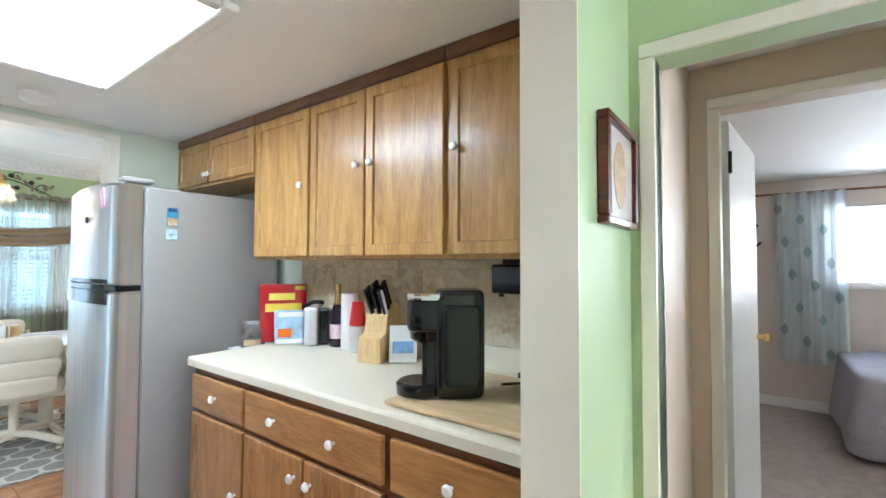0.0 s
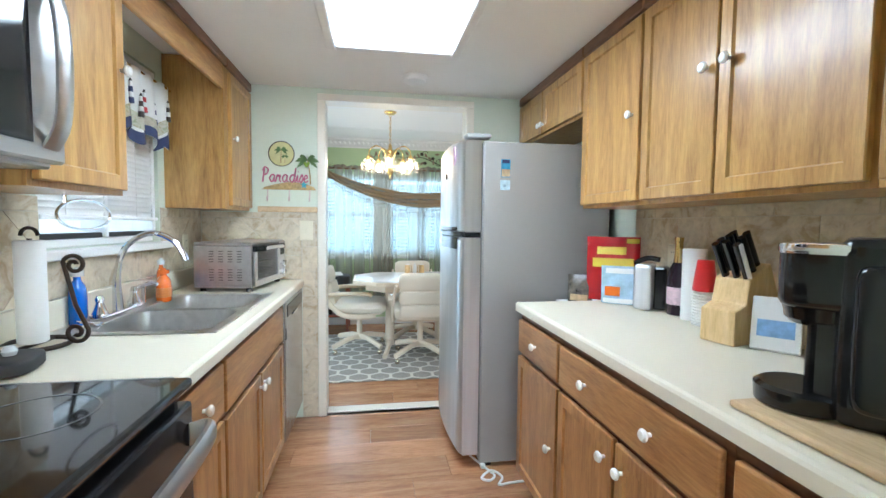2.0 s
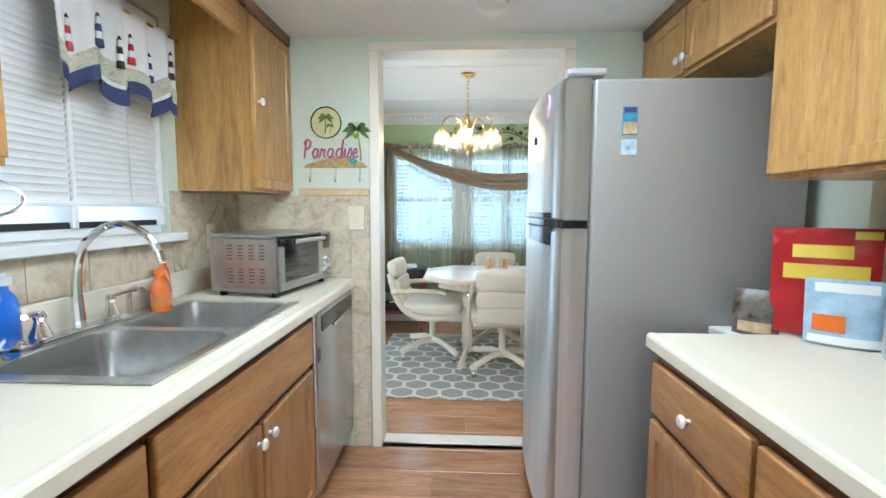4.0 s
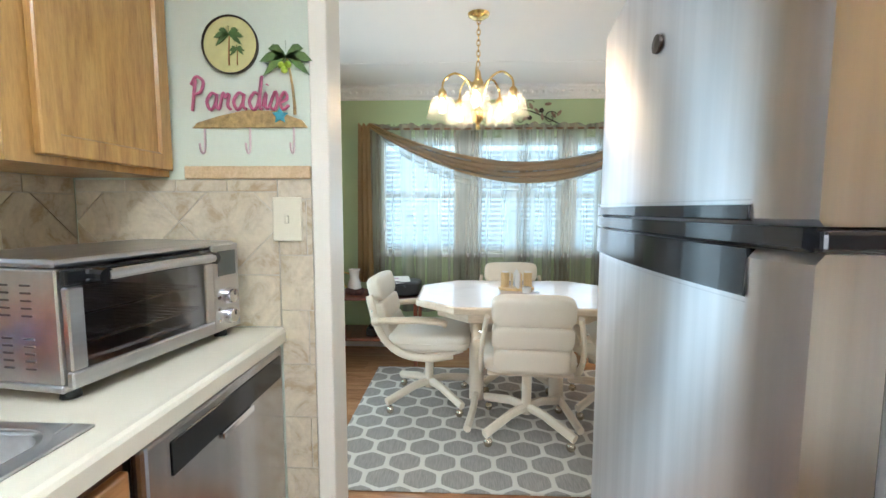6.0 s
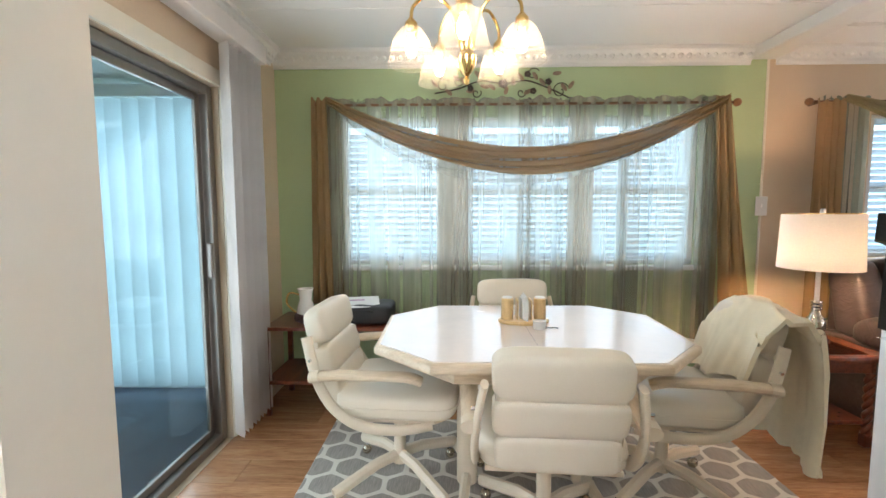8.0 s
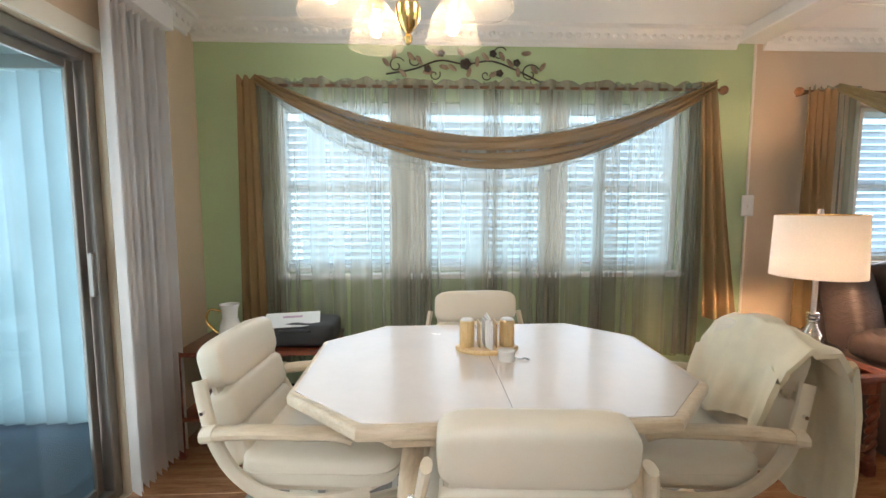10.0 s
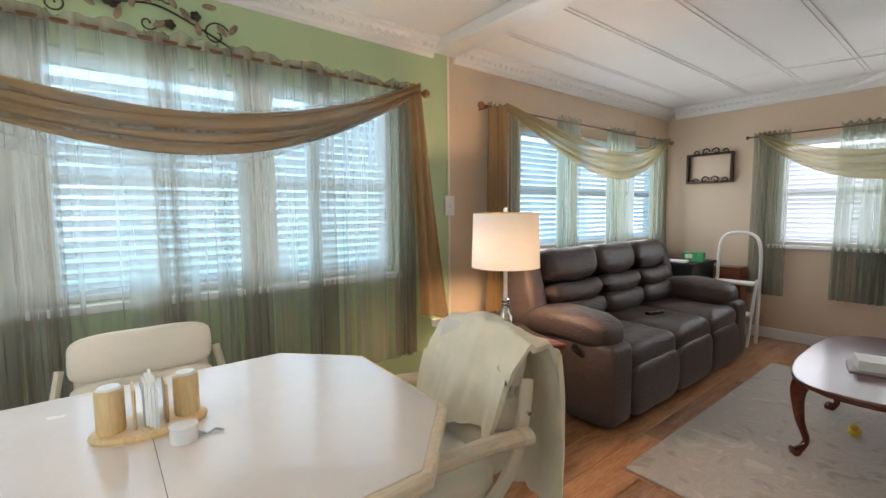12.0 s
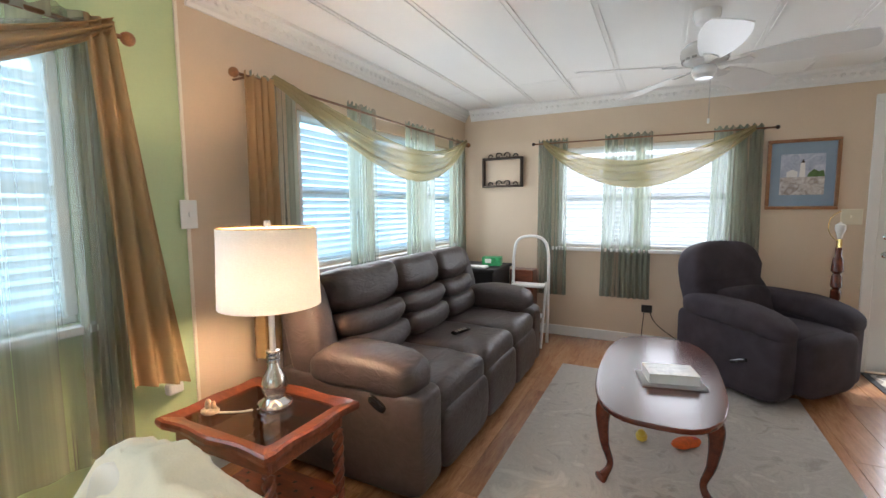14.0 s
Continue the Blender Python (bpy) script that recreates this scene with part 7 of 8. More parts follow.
wall("wall_sunroom_end", "x", -5.62, -5.5, (-3.4, -0.975), (-0.1, 2.2), [(-3.2, -1.05, 0.1, 1.95)], WHITE, "white sunroom wall with a wide window")
wall("wall_sunroom_side", "y", -3.5, -3.4, (-5.62, -2.9), (-0.1, 2.2), [], WHITE, "white sunroom wall")
wall("wall_sunroom_near", "x", -2.9, -2.865, (-3.4, -0.975), (-0.1, 2.2), [], WHITE, "white sunroom wall")
structure("backdrop_sunroom", box(-6.7, -4.2, -0.7, -6.6, -0.6, 3.2), glow("pale sky glow", (0.66, 0.89, 0.96), 2.2), "bright pale daylight outside the sunroom", "backdrop")
sv = thing("sunroom_vertical_blind", Matrix.Translation((-5.38, -2.0, 2.0)), "pale backlit vertical blind in the sunroom", "blind")
part("headrail", box(-5.42, -3.3, 1.99, -5.33, -1.0, 2.06, 0.004), WHITE, sv, world=True)
BACKVANE = sheer("backlit vane", (0.72, 0.75, 0.76), 1.0, through_light=0.45)
for k in range(19):
    yy = -1.06 - 0.115 * k
    bm = sheet(lambda u, v: (0.012 * math.sin(math.pi * u), (u - 0.5) * 0.125, -v * 1.95), 6, 2)
    part("vane", bm, BACKVANE, sv, smooth=True, at=WORLD[sv.name].inverted() @ Matrix.Translation((-5.375, yy, 1.985)) @ pose(0, 0, 0, 0, 0, 35))
bk = thing("wicker_basket", Matrix.Translation((-4.75, -1.75, -0.03)), "woven basket with a dark cloth in the sunroom", "basket")
part("bowl", lathe([(0.13, 0), (0.15, 0.02), (0.18, 0.2), (0.185, 0.22), (0.17, 0.22), (0.14, 0.04), (0.0, 0.03)], 24), PALEWOOD, bk, smooth=True)
part("bow", tube([(0.18 * math.cos(math.pi * k / 12), 0, 0.2 + 0.2 * math.sin(math.pi * k / 12)) for k in range(13)], 0.006, 6), IRON, bk, smooth=True)
part("dark_cloth", puff(0, 0, 0.22, 0.12, 0.12, 0.09, 0.8, 0.8, 20, 12, 0.02, 12), BLACKMAT, bk, smooth=True)
part("red_cloth", puff(0.12, 0.02, 0.23, 0.03, 0.05, 0.06, 0.8, 0.8), RED, bk, smooth=True)

# side stand in the corner
st = thing("side_stand", Matrix.Translation((-5.2, -0.44, 0)), "dark wooden two-shelf stand in the dining corner", "stand")
for z in (0.2, 0.53):
    part("shelf", box(-5.42, -0.78, z, -5.0, -0.02, z + 0.022, 0.004), WALNUT, st, world=True)
for xx in (-5.415, -5.035):
    for yy in (-0.775, -0.055):
        part("leg", box(xx, yy, 0.001, xx + 0.03, yy + 0.03, 0.529, 0.003), WALNUT, st, world=True)
pc = thing("pitcher", Matrix.Translation((-5.15, -0.56, 0.5525)), "white ceramic pitcher with a curved handle", "pitcher")
part("body", lathe([(0.035, 0.0), (0.045, 0.005), (0.058, 0.05), (0.05, 0.1), (0.036, 0.14), (0.042, 0.19), (0.05, 0.21), (0.044, 0.208), (0.03, 0.14), (0.0, 0.12)], 24), PORCELAIN, pc, smooth=True)
part("handle", tube(spline([(0, -0.038, 0.17), (0, -0.1, 0.18), (0, -0.12, 0.12), (0, -0.08, 0.07), (0, -0.05, 0.05)], 6), 0.006, 8), BRASS, pc, smooth=True)
part("flowers", puff(0, 0.0, 0.03, 0.07, 0.075, 0.035, 0.8, 0.9, 20, 12, 0.02, 20), plain("dried flowers", (0.1, 0.06, 0.06), 0.9, vary=0.7, size=40), pc, smooth=True)
bg = thing("black_bag", Matrix.Translation((-5.18, -0.2, 0.5525)), "black zipped bag lying on the stand", "bag")
part("body", puff(0, 0, 0.06, 0.14, 0.19, 0.06, 0.35, 0.35, 28, 14, 0.012, 9), BLACKMAT, bg, smooth=True)
part("handle", tube(spline([(0.12, -0.08, 0.08), (0.17, -0.05, 0.1), (0.17, 0.05, 0.1), (0.12, 0.08, 0.08)], 5), 0.008, 8), BLACKMAT, bg, smooth=True)
pp = thing("paper_sheets", Matrix.Translation((-5.15, -0.24, 0.674)) @ pose(0, 0, 0, 0, 6, 12), "white printed papers lying on the black bag", "papers")
part("sheet", box(-0.11, -0.14, 0.0, 0.11, 0.14, 0.004, 0.001), PAPER, pp)
part("print_lines", box(-0.05, -0.05, 0.0042, -0.02, 0.05, 0.0046), PINK, pp)
bp = thing("black_box", Matrix.Translation((-5.15, -0.33, 0.2225)), "black boxed gadget on the lower shelf", "box")
part("case", box(-0.1, -0.12, 0, 0.1, 0.12, 0.07, 0.01, 2), BLACK, bp)
part("label", box(-0.04, -0.06, 0.0702, 0.02, 0.02, 0.0708), PAPER, bp)
wall_plate("light_switch", (XW + 0.012, 2.45, 1.27), "x", 1, "white switch box on the wall joint strip", "switch", 0.08, 0.13, WHITEPLASTIC)

# ---- living room ----
lr = thing("living_rug", Matrix.Translation((-3.48, 3.6, 0)), "pale grey mottled rug on the living room floor", "rug")
part("rug_body", box(-0.77, -1.1, 0.001, 0.77, 1.14, 0.012, 0.004), RUG_LIVING, lr)

# sofa: back against the west wall, looking towards +x
sf = thing("sofa", Matrix.Translation((-4.95, 3.73, 0)), "dark grey leather reclining sofa with pillowed backs", "sofa")
part("base", box(-5.3, 2.8, 0.04, -4.54, 4.66, 0.3, 0.03, 2), LEATHER, sf, world=True)
part("frame_back", box(-5.38, 2.83, 0.06, -5.16, 4.63, 0.8, 0.05, 3), LEATHER, sf, world=True)
for yy in (2.86, 4.6):
    for xx in (-5.3, -4.6):
        part("foot", cyl((xx, yy, 0.001), (xx, yy, 0.045), 0.03, seg=10), BLACKMAT, sf, world=True)


def hung(bm, hy, sag, pucker, seed):
    """Lets a roll hang in the middle and puckers its ends with creases."""
    for v in bm.verts:
        k = min(1.0, abs(v.co.y) / hy)
        v.co.z -= sag * (1 - k * k)
        crease = noise.noise(Vector((seed, v.co.z * 34 + v.co.x * 12, math.copysign(3, v.co.y))))
        soft = noise.noise(Vector((v.co.y * 7, v.co.z * 5, seed)))
        v.co.x += pucker * crease * k ** 3 + 0.008 * soft
    return bm


ys = (2.93, 3.51, 4.06, 4.57)
for k in range(3):
    a, b = ys[k], ys[k + 1]
    c, h = (a + b) / 2, (b - a) / 2
    part("seat_cushion", puff(-4.86, c, 0.365, 0.28, h * 0.995, 0.105, 0.4, 0.24, 48, 24, 0.012, 5), LEATHER, sf, "padded leather seat", True, world=True)
    part("front_roll", puff(-4.57, c, 0.35, 0.13, h * 0.995, 0.125, 0.62, 0.3, 48, 24, 0.012, 6), LEATHER, sf, "rounded front of the seat", True, world=True)
    part("footrest", puff(-4.505, c, 0.19, 0.085, h * 0.995, 0.165, 0.42, 0.26, 44, 22, 0.01, 6), LEATHER, sf, "padded leather footrest", True, world=True)
    for z, hz, dx, hx, sag, e in ((0.535, 0.09, -5.055, 0.13, 0.02, 0.72), (0.675, 0.085, -5.095, 0.135, 0.035, 0.78), (0.855, 0.128, -5.165, 0.15, 0.03, 0.62)):
        bm = hung(puff(0, 0, 0, hx, h * 0.995, hz, e, 0.34, 60, 26), h, sag, 0.014, 3.7 * k + z * 11)
        bm.transform(Matrix.Translation((dx, c, z)) @ pose(0, 0, 0, 0, -16, 0))
        part("back_pillow", bm, LEATHER, sf, "stuffed leather back roll", True, world=True)
for yy, s_ in ((2.83, -1), (4.66, 1)):
    part("arm", puff(-4.87, yy, 0.255, 0.43, 0.11, 0.235, 0.16, 0.2, 44, 20, 0.005, 5), LEATHER, sf, "leather covered arm", True, world=True)
    bm = puff(0, 0, 0, 0.3, 0.14, 0.1, 0.62, 0.5, 60, 26)
    for v in bm.verts:
        q = v.co.x / 0.3
        v.co.z += 0.012 * noise.noise(Vector((v.co.x * 30, v.co.y * 9, 2.0 + yy))) * max(0, q) + 0.008 * noise.noise(v.co * 8) - 0.035 * q * q
    bm.transform(Matrix.Translation((-4.79, yy - 0.01 * s_, 0.55)))
    part("arm_pillow", bm, LEATHER, sf, "stuffed leather arm pillow", True, world=True)
    part("wing", puff(0, 0, 0, 0.12, 0.085, 0.255, 0.45, 0.5, 28, 18, 0.008, 5, m=Matrix.Translation((-5.15, yy, 0.68)) @ pose(0, 0, 0, 0, -14, 0)), LEATHER, sf, smooth=True, world=True)
part("release_handle", moved(puff(0, 0, 0, 0.05, 0.012, 0.022, 0.6, 0.8), Matrix.Translation((-4.66, 2.716, 0.43)) @ pose(0, 0, 0, 0, 30, 0)), BLACK, sf, "black release handle", True, world=True)
rm_ = thing("remote_control", Matrix.Translation((-4.72, 3.75, 0.475)) @ pose(0, 0, 0, 0, 0, 75), "black remote control lying on the sofa", "remote")
part("body", box(-0.08, -0.02, 0.0, 0.08, 0.02, 0.016, 0.004), BLACK, rm_)
for i in range(4):
    for j in range(2):
        part("button", box(-0.055 + 0.03 * i, -0.012 + 0.014 * j, 0.0162, -0.04 + 0.03 * i, -0.004 + 0.014 * j, 0.018), FRIDGE_SIDE, rm_)

# end table
EX, EY = -4.955, 2.35
et = thing("end_table", Matrix.Translation((EX, EY, 0)), "reddish wooden end table with a smoked glass top", "end table")


def wavy(w, d, n=12, amp=0.014):
    out = []
    cs = [(w, -d), (w, d), (-w, d), (-w, -d)]
    for k in range(4):
        a, b = Vector(cs[k]), Vector(cs[(k + 1) % 4])
        nrm = Vector(((b - a).y, -(b - a).x)).normalized()
        for i in range(n):
            t = i / n
            out.append(tuple(a.lerp(b, t) + nrm * amp * (math.cos(t * 2 * math.pi * 2) - 1) * 0.5 - nrm * 0.012 * (1 if i == 0 else 0)))
    return out


outer = wavy(0.305, 0.24)
inner = [(x * 0.76, y * 0.72) for x, y in wavy(0.305, 0.24, amp=0.0)]
tb = bmesh.new()
loops = []
for pts, z in ((outer, 0.472), ([(x * 1.01, y * 1.01) for x, y in outer], 0.485), (outer, 0.5), ([(x * 0.96, y * 0.96) for x, y in outer], 0.506), (inner, 0.494), (inner, 0.472)):
    loops.append([tb.verts.new((x, y, z)) for x, y in pts])
for a, b in zip(loops, loops[1:] + loops[:1]):
    for i in range(len(a)):
        j = (i + 1) % len(a)
        tb.faces.new((a[i], a[j], b[j], b[i]))
bmesh.ops.recalc_face_normals(tb, faces=tb.faces[:])
part("top_frame", tb, WALNUT, et, "carved wavy wooden rim")
gl = part("glass_top", box(-0.232, -0.173, 0.486, 0.232, 0.173, 0.492), SMOKEGLASS, et, "smoked glass inset")
part("apron", box(-0.25, -0.19, 0.40, 0.25, -0.17, 0.4715, 0.003), WALNUT, et)
part("apron", box(-0.25, 0.17, 0.40, 0.25, 0.19, 0.4715, 0.003), WALNUT, et)
part("apron", box(-0.25, -0.169, 0.40, -0.23, 0.169, 0.4715, 0.003), WALNUT, et)
part("apron", box(0.23, -0.169, 0.40, 0.25, 0.169, 0.4715, 0.003), WALNUT, et)
for sx in (-1, 1):
    for sy in (-1, 1):
        bm = bmesh.new()
        for s2 in range(2):
            tube([(sx * 0.235 + 0.011 * math.cos(k * 0.7 + s2 * math.pi), sy * 0.175 + 0.011 * math.sin(k * 0.7 + s2 * math.pi), 0.06 + 0.0105 * k) for k in range(33)], 0.014, 8, bm=bm)
        lg = part("twisted_leg", bm, WALNUT, et, "spiral turned leg", True)
        part("leg_block", box(sx * 0.235 - 0.022, sy * 0.175 - 0.022, 0.001, sx * 0.235 + 0.022, sy * 0.175 + 0.022, 0.07, 0.006), WALNUT, lg)
part("lower_shelf", box(-0.24, -0.18, 0.12, 0.24, 0.18, 0.138, 0.004), WALNUT, et, "caned lower shelf")
for k in range(9):
    for j in range(7):
        if (k + j) % 2:
            part("cane_hole", box(-0.2 + 0.047 * k, -0.14 + 0.042 * j, 0.1382, -0.185 + 0.047 * k, -0.126 + 0.042 * j, 0.1388), BLACKMAT, et)

# table lamp
LPX, LPY = -4.93, 2.40
lp = thing("table_lamp", Matrix.Translation((LPX, LPY, 0.4925)), "silver and glass table lamp with a white drum shade", "lamp")
part("foot", lathe([(0.0, 0), (0.07, 0), (0.072, 0.012), (0.066, 0.03), (0.05, 0.04), (0.04, 0.05), (0.0, 0.05)], 28), CHROME, lp, smooth=True)
part("body", lathe([(0.03, 0.05), (0.045, 0.07), (0.052, 0.1), (0.042, 0.135), (0.026, 0.165), (0.02, 0.19)], 28), plain("mercury glass", (0.62, 0.58, 0.52), 0.12, 0.85, vary=0.25, size=30), lp, smooth=True)
for k in range(3):
    part("collar", lathe([(0.018, 0.19 + 0.018 * k), (0.028, 0.195 + 0.018 * k), (0.028, 0.203 + 0.018 * k), (0.018, 0.208 + 0.018 * k)], 24), CHROME, lp, smooth=True)
part("stem", cyl((0, 0, 0.24), (0, 0, 0.46), 0.012, seg=14), STEEL, lp)
mshade, nts, bs = nodes_of("linen lamp shade")
dsh, tsh, mixs = nts.nodes.new("ShaderNodeBsdfDiffuse"), nts.nodes.new("ShaderNodeBsdfTranslucent"), nts.nodes.new("ShaderNodeMixShader")
weave = ramp(nts, noise_tex(nts, coords(nts, (1, 1, 3)), 120, 3), [(0.3, (0.78, 0.74, 0.68)), (0.7, (0.86, 0.82, 0.76))])
nts.links.new(weave, dsh.inputs[0])
nts.links.new(weave, tsh.inputs[0])
mixs.inputs[0].default_value = 0.044
nts.links.new(dsh.outputs[0], mixs.inputs[1])
nts.links.new(tsh.outputs[0], mixs.inputs[2])
nts.links.new(mixs.outputs[0], nts.nodes["Material Output"].inputs["Surface"])
shd = part("shade", lathe([(0.19, 0.425), (0.192, 0.425), (0.182, 0.73), (0.18, 0.73)], 48, caps=False), mshade, lp, "white linen drum shade", True)
part("shade_ring", tube([(0.181 * math.cos(a * math.pi / 20), 0.181 * math.sin(a * math.pi / 20), 0.728) for a in range(41)], 0.003, 6), BRASS, shd, smooth=True)
part("spider", cyl((-0.18, 0, 0.715), (0.18, 0, 0.715), 0.003, seg=6), CHROME, shd)
part("finial", lathe([(0.006, 0.715), (0.014, 0.73), (0.012, 0.755), (0.0, 0.758)], 12), CLEARP, lp, smooth=True)
part("bulb", lathe([(0.012, 0.47), (0.018, 0.5), (0.03, 0.54), (0.026, 0.57), (0.0, 0.585)], 16), glow("lamp bulb", (1.0, 0.64, 0.36), LAMP), lp, "lit bulb", True)
for k, (fx, fy, rz) in enumerate(((-5.12, 2.25, 10), (-5.06, 2.5, 40))):
    fg = thing("figurine", Matrix.Translation((fx, fy, 0.4925)) @ pose(0, 0, 0, 0, 0, rz), "small cream ceramic figurine on the end table", "figurine")
    bm = puff(0, 0, 0.012, 0.035, 0.028, 0.012, 0.7, 0.8)
    puff(-0.008, 0, 0.035, 0.012, 0.012, 0.025, 0.9, 0.9, 14, 8, bm=bm)
    puff(0.012, 0.005, 0.03, 0.01, 0.01, 0.022, 0.9, 0.9, 14, 8, bm=bm)
    part("figure", bm, plain("cream ceramic", (0.55, 0.4, 0.25), 0.3, vary=0.4, size=60), fg, smooth=True)
part("power_cord", tube(spline([(-5.1, 2.26, 0.4975), (-5.03, 2.3, 0.4965), (-4.99, 2.34, 0.4965)], 6), 0.004, 8), IVORYPLASTIC, lp, smooth=True, world=True)

# coffee table
CTX, CTY, CTZ = -3.55, 3.65, 0.445
ct = thing("coffee_table", Matrix.Translation((CTX, CTY, 0.012)), "dark cherry oval coffee table with cabriole legs", "coffee table")
oval = []
for k in range(48):
    a = 2 * math.pi * k / 48
    oval.append((0.285 * math.copysign(abs(math.cos(a)) ** 0.62, math.cos(a)), 0.635 * math.copysign(abs(math.sin(a)) ** 0.75, math.sin(a))))
part("tabletop", prism(oval, CTZ - 0.034, CTZ - 0.012, 0.006, seg=3), CHERRY, ct, "polished dark oval top")
part("apron", prism([(x * 0.8, y * 0.78) for x, y in oval], CTZ - 0.09, CTZ - 0.0345, 0.003), CHERRY, ct)
for sx in (-1, 1):
    for sy in (-1, 1):
        pts = spline([(sx * 0.195, sy * 0.36, CTZ - 0.05), (sx * 0.225, sy * 0.385, CTZ - 0.12), (sx * 0.215, sy * 0.375, 0.18), (sx * 0.19, sy * 0.35, 0.07), (sx * 0.215, sy * 0.38, 0.02), (sx * 0.235, sy * 0.4, 0.008)], 5)
        part("leg", tube(pts, 0.036, 12, radii=[1.0, 1.15, 1.2, 1.15, 1.05, 0.95, 0.86, 0.78, 0.7, 0.64, 0.58, 0.53, 0.49, 0.46, 0.44, 0.42, 0.42, 0.44, 0.48, 0.54, 0.62, 0.72, 0.82, 0.86, 0.8, 0.4]), CHERRY, ct, "curved cabriole leg", True)
bk1 = thing("thin_book", Matrix.Translation((-3.5, 3.52, 0.4455)) @ pose(0, 0, 0, 0, 0, 12), "thin grey book under a thicker one", "book")
part("cover", box(-0.14, -0.1, 0, 0.14, 0.1, 0.008, 0.001), plain("grey cover", (0.35, 0.33, 0.32), 0.4), bk1)
bk2 = thing("thick_book", Matrix.Translation((-3.5, 3.53, 0.454)) @ pose(0, 0, 0, 0, 0, 14), "thick paperback book with a pale scenic cover", "book")
part("pages", box(-0.11, -0.075, 0.002, 0.11, 0.075, 0.043), PAPER, bk2)
part("cover", box(-0.112, -0.077, 0.0432, 0.112, 0.077, 0.0455, 0.0005), plain("pale scenic cover", (0.6, 0.58, 0.5), 0.3, vary=0.35, size=12), bk2)
part("back_cover", box(-0.112, -0.077, 0.0, 0.112, 0.077, 0.0018), PAPER, bk2)
t1 = thing("yellow_toy", Matrix.Translation((-3.62, 3.72, 0.0125)), "yellow rubber duck toy under the coffee table", "toy")
bm = puff(0, 0, 0.025, 0.03, 0.04, 0.025, 0.9, 0.9, 16, 10)
puff(0, -0.025, 0.055, 0.02, 0.02, 0.02, 1, 1, 14, 8, bm=bm)
part("body", bm, plain("yellow rubber", (0.55, 0.38, 0.03), 0.4), t1, smooth=True)
t2 = thing("orange_toy", Matrix.Translation((-3.4, 3.75, 0.0125)) @ pose(0, 0, 0, 0, 0, 40), "orange plush toy lying under the coffee table", "toy")
part("body", puff(0, 0, 0.025, 0.085, 0.04, 0.025, 0.8, 0.8, 20, 10, 0.01, 20), plain("orange plush", (0.65, 0.12, 0.02), 0.9, vary=0.2, size=30), t2, smooth=True)
part("tag", box(0.03, -0.02, 0.049, 0.05, 0.0, 0.053, 0.001), RED, t2)

# recliner, turned towards the room
rc = thing("recliner", Matrix.Translation((-2.89, 5.02, 0)) @ pose(0, 0, 0, 0, 0, -43), "dark plum chenille recliner in the corner", "armchair")
# local front looks towards +x
part("base", puff(0.0, 0, 0.22, 0.35, 0.36, 0.17, 0.2, 0.25, 32, 14, 0.006, 6), CHENILLE, rc, smooth=True)
part("foot_ring", lathe([(0.26, 0.001), (0.28, 0.01), (0.28, 0.06), (0.0, 0.06)], 24), BLACKMAT, rc)
part("seat", puff(0.1, 0, 0.4, 0.33, 0.25, 0.085, 0.45, 0.32, 36, 16, 0.01, 6), CHENILLE, rc, "plush seat cushion", True)
part("footrest", puff(0.38, 0, 0.265, 0.1, 0.26, 0.2, 0.38, 0.3, 32, 16, 0.008, 6), CHENILLE, rc, smooth=True)
for sy in (-1, 1):
    part("arm", puff(0.03, sy * 0.345, 0.29, 0.38, 0.1, 0.25, 0.25, 0.3, 36, 16, 0.006, 5), CHENILLE, rc, smooth=True)
    bm = puff(0, 0, 0, 0.37, 0.125, 0.085, 0.6, 0.55, 48, 20, 0.014, 6)
    for v in bm.verts:
        q = v.co.x / 0.37
        v.co.z -= 0.045 * q * abs(q) + 0.03 * q * q
    bm.transform(Matrix.Translation((0.05, sy * 0.35, 0.56)))
    part("arm_pad", bm, CHENILLE, rc, "rounded plush arm pad", True)
bm = puff(0, 0, 0, 0.13, 0.375, 0.32, 0.5, 0.5, 56, 28, 0.012, 5)
for v in bm.verts:
    k = max(0.0, v.co.z / 0.3)
    v.co.y *= 1 - 0.13 * k ** 3
    v.co.x += 0.05 * math.exp(-((v.co.z + 0.02) / 0.05) ** 2) * (-1 if v.co.x > 0 else 0) + 0.012 * noise.noise(v.co * 9)
bm.transform(Matrix.Translation((-0.3, 0, 0.7)) @ pose(0, 0, 0, 0, -18, 0))
part("back_cushion", bm, CHENILLE, rc, "rounded plush back with a sewn fold", True)
part("lumbar_cushion", puff(0, 0, 0, 0.1, 0.28, 0.13, 0.5, 0.4, 36, 16, 0.012, 6, m=Matrix.Translation((-0.17, 0, 0.55)) @ pose(0, 0, 0, 0, -16, 0)), CHENILLE, rc, smooth=True)
part("release_lever", tube([(0.12, -0.452, 0.25), (0.22, -0.46, 0.29)], 0.014, 8), BLACK, rc)

# window two and three dressing
rod("curtain_rod", (RX, 2.67, 1.935), (RX, 5.4, 1.935), "thin dark bronze curtain rod over the sofa window", (-0.109, 0, 0), 0.024, 0.008)
c2 = thing("sheer_curtain", Matrix.Translation((RX - 0.03, 4.0, 1.93)), "sage sheer panels on the sofa window rod", "curtain")
panel(c2, "x", RX - 0.035, 2.76, 3.06, 1.97, 0.5, 8, 0.018, SHEER_SAGE, seed=0.4)
panel(c2, "x", RX - 0.035, 3.52, 3.82, 1.985, 0.5, 8, 0.02, SHEER_SAGE, seed=1.4)
panel(c2, "x", RX - 0.035, 4.24, 4.72, 1.98, 0.5, 9, 0.02, SHEER_SAGE, seed=2.4)
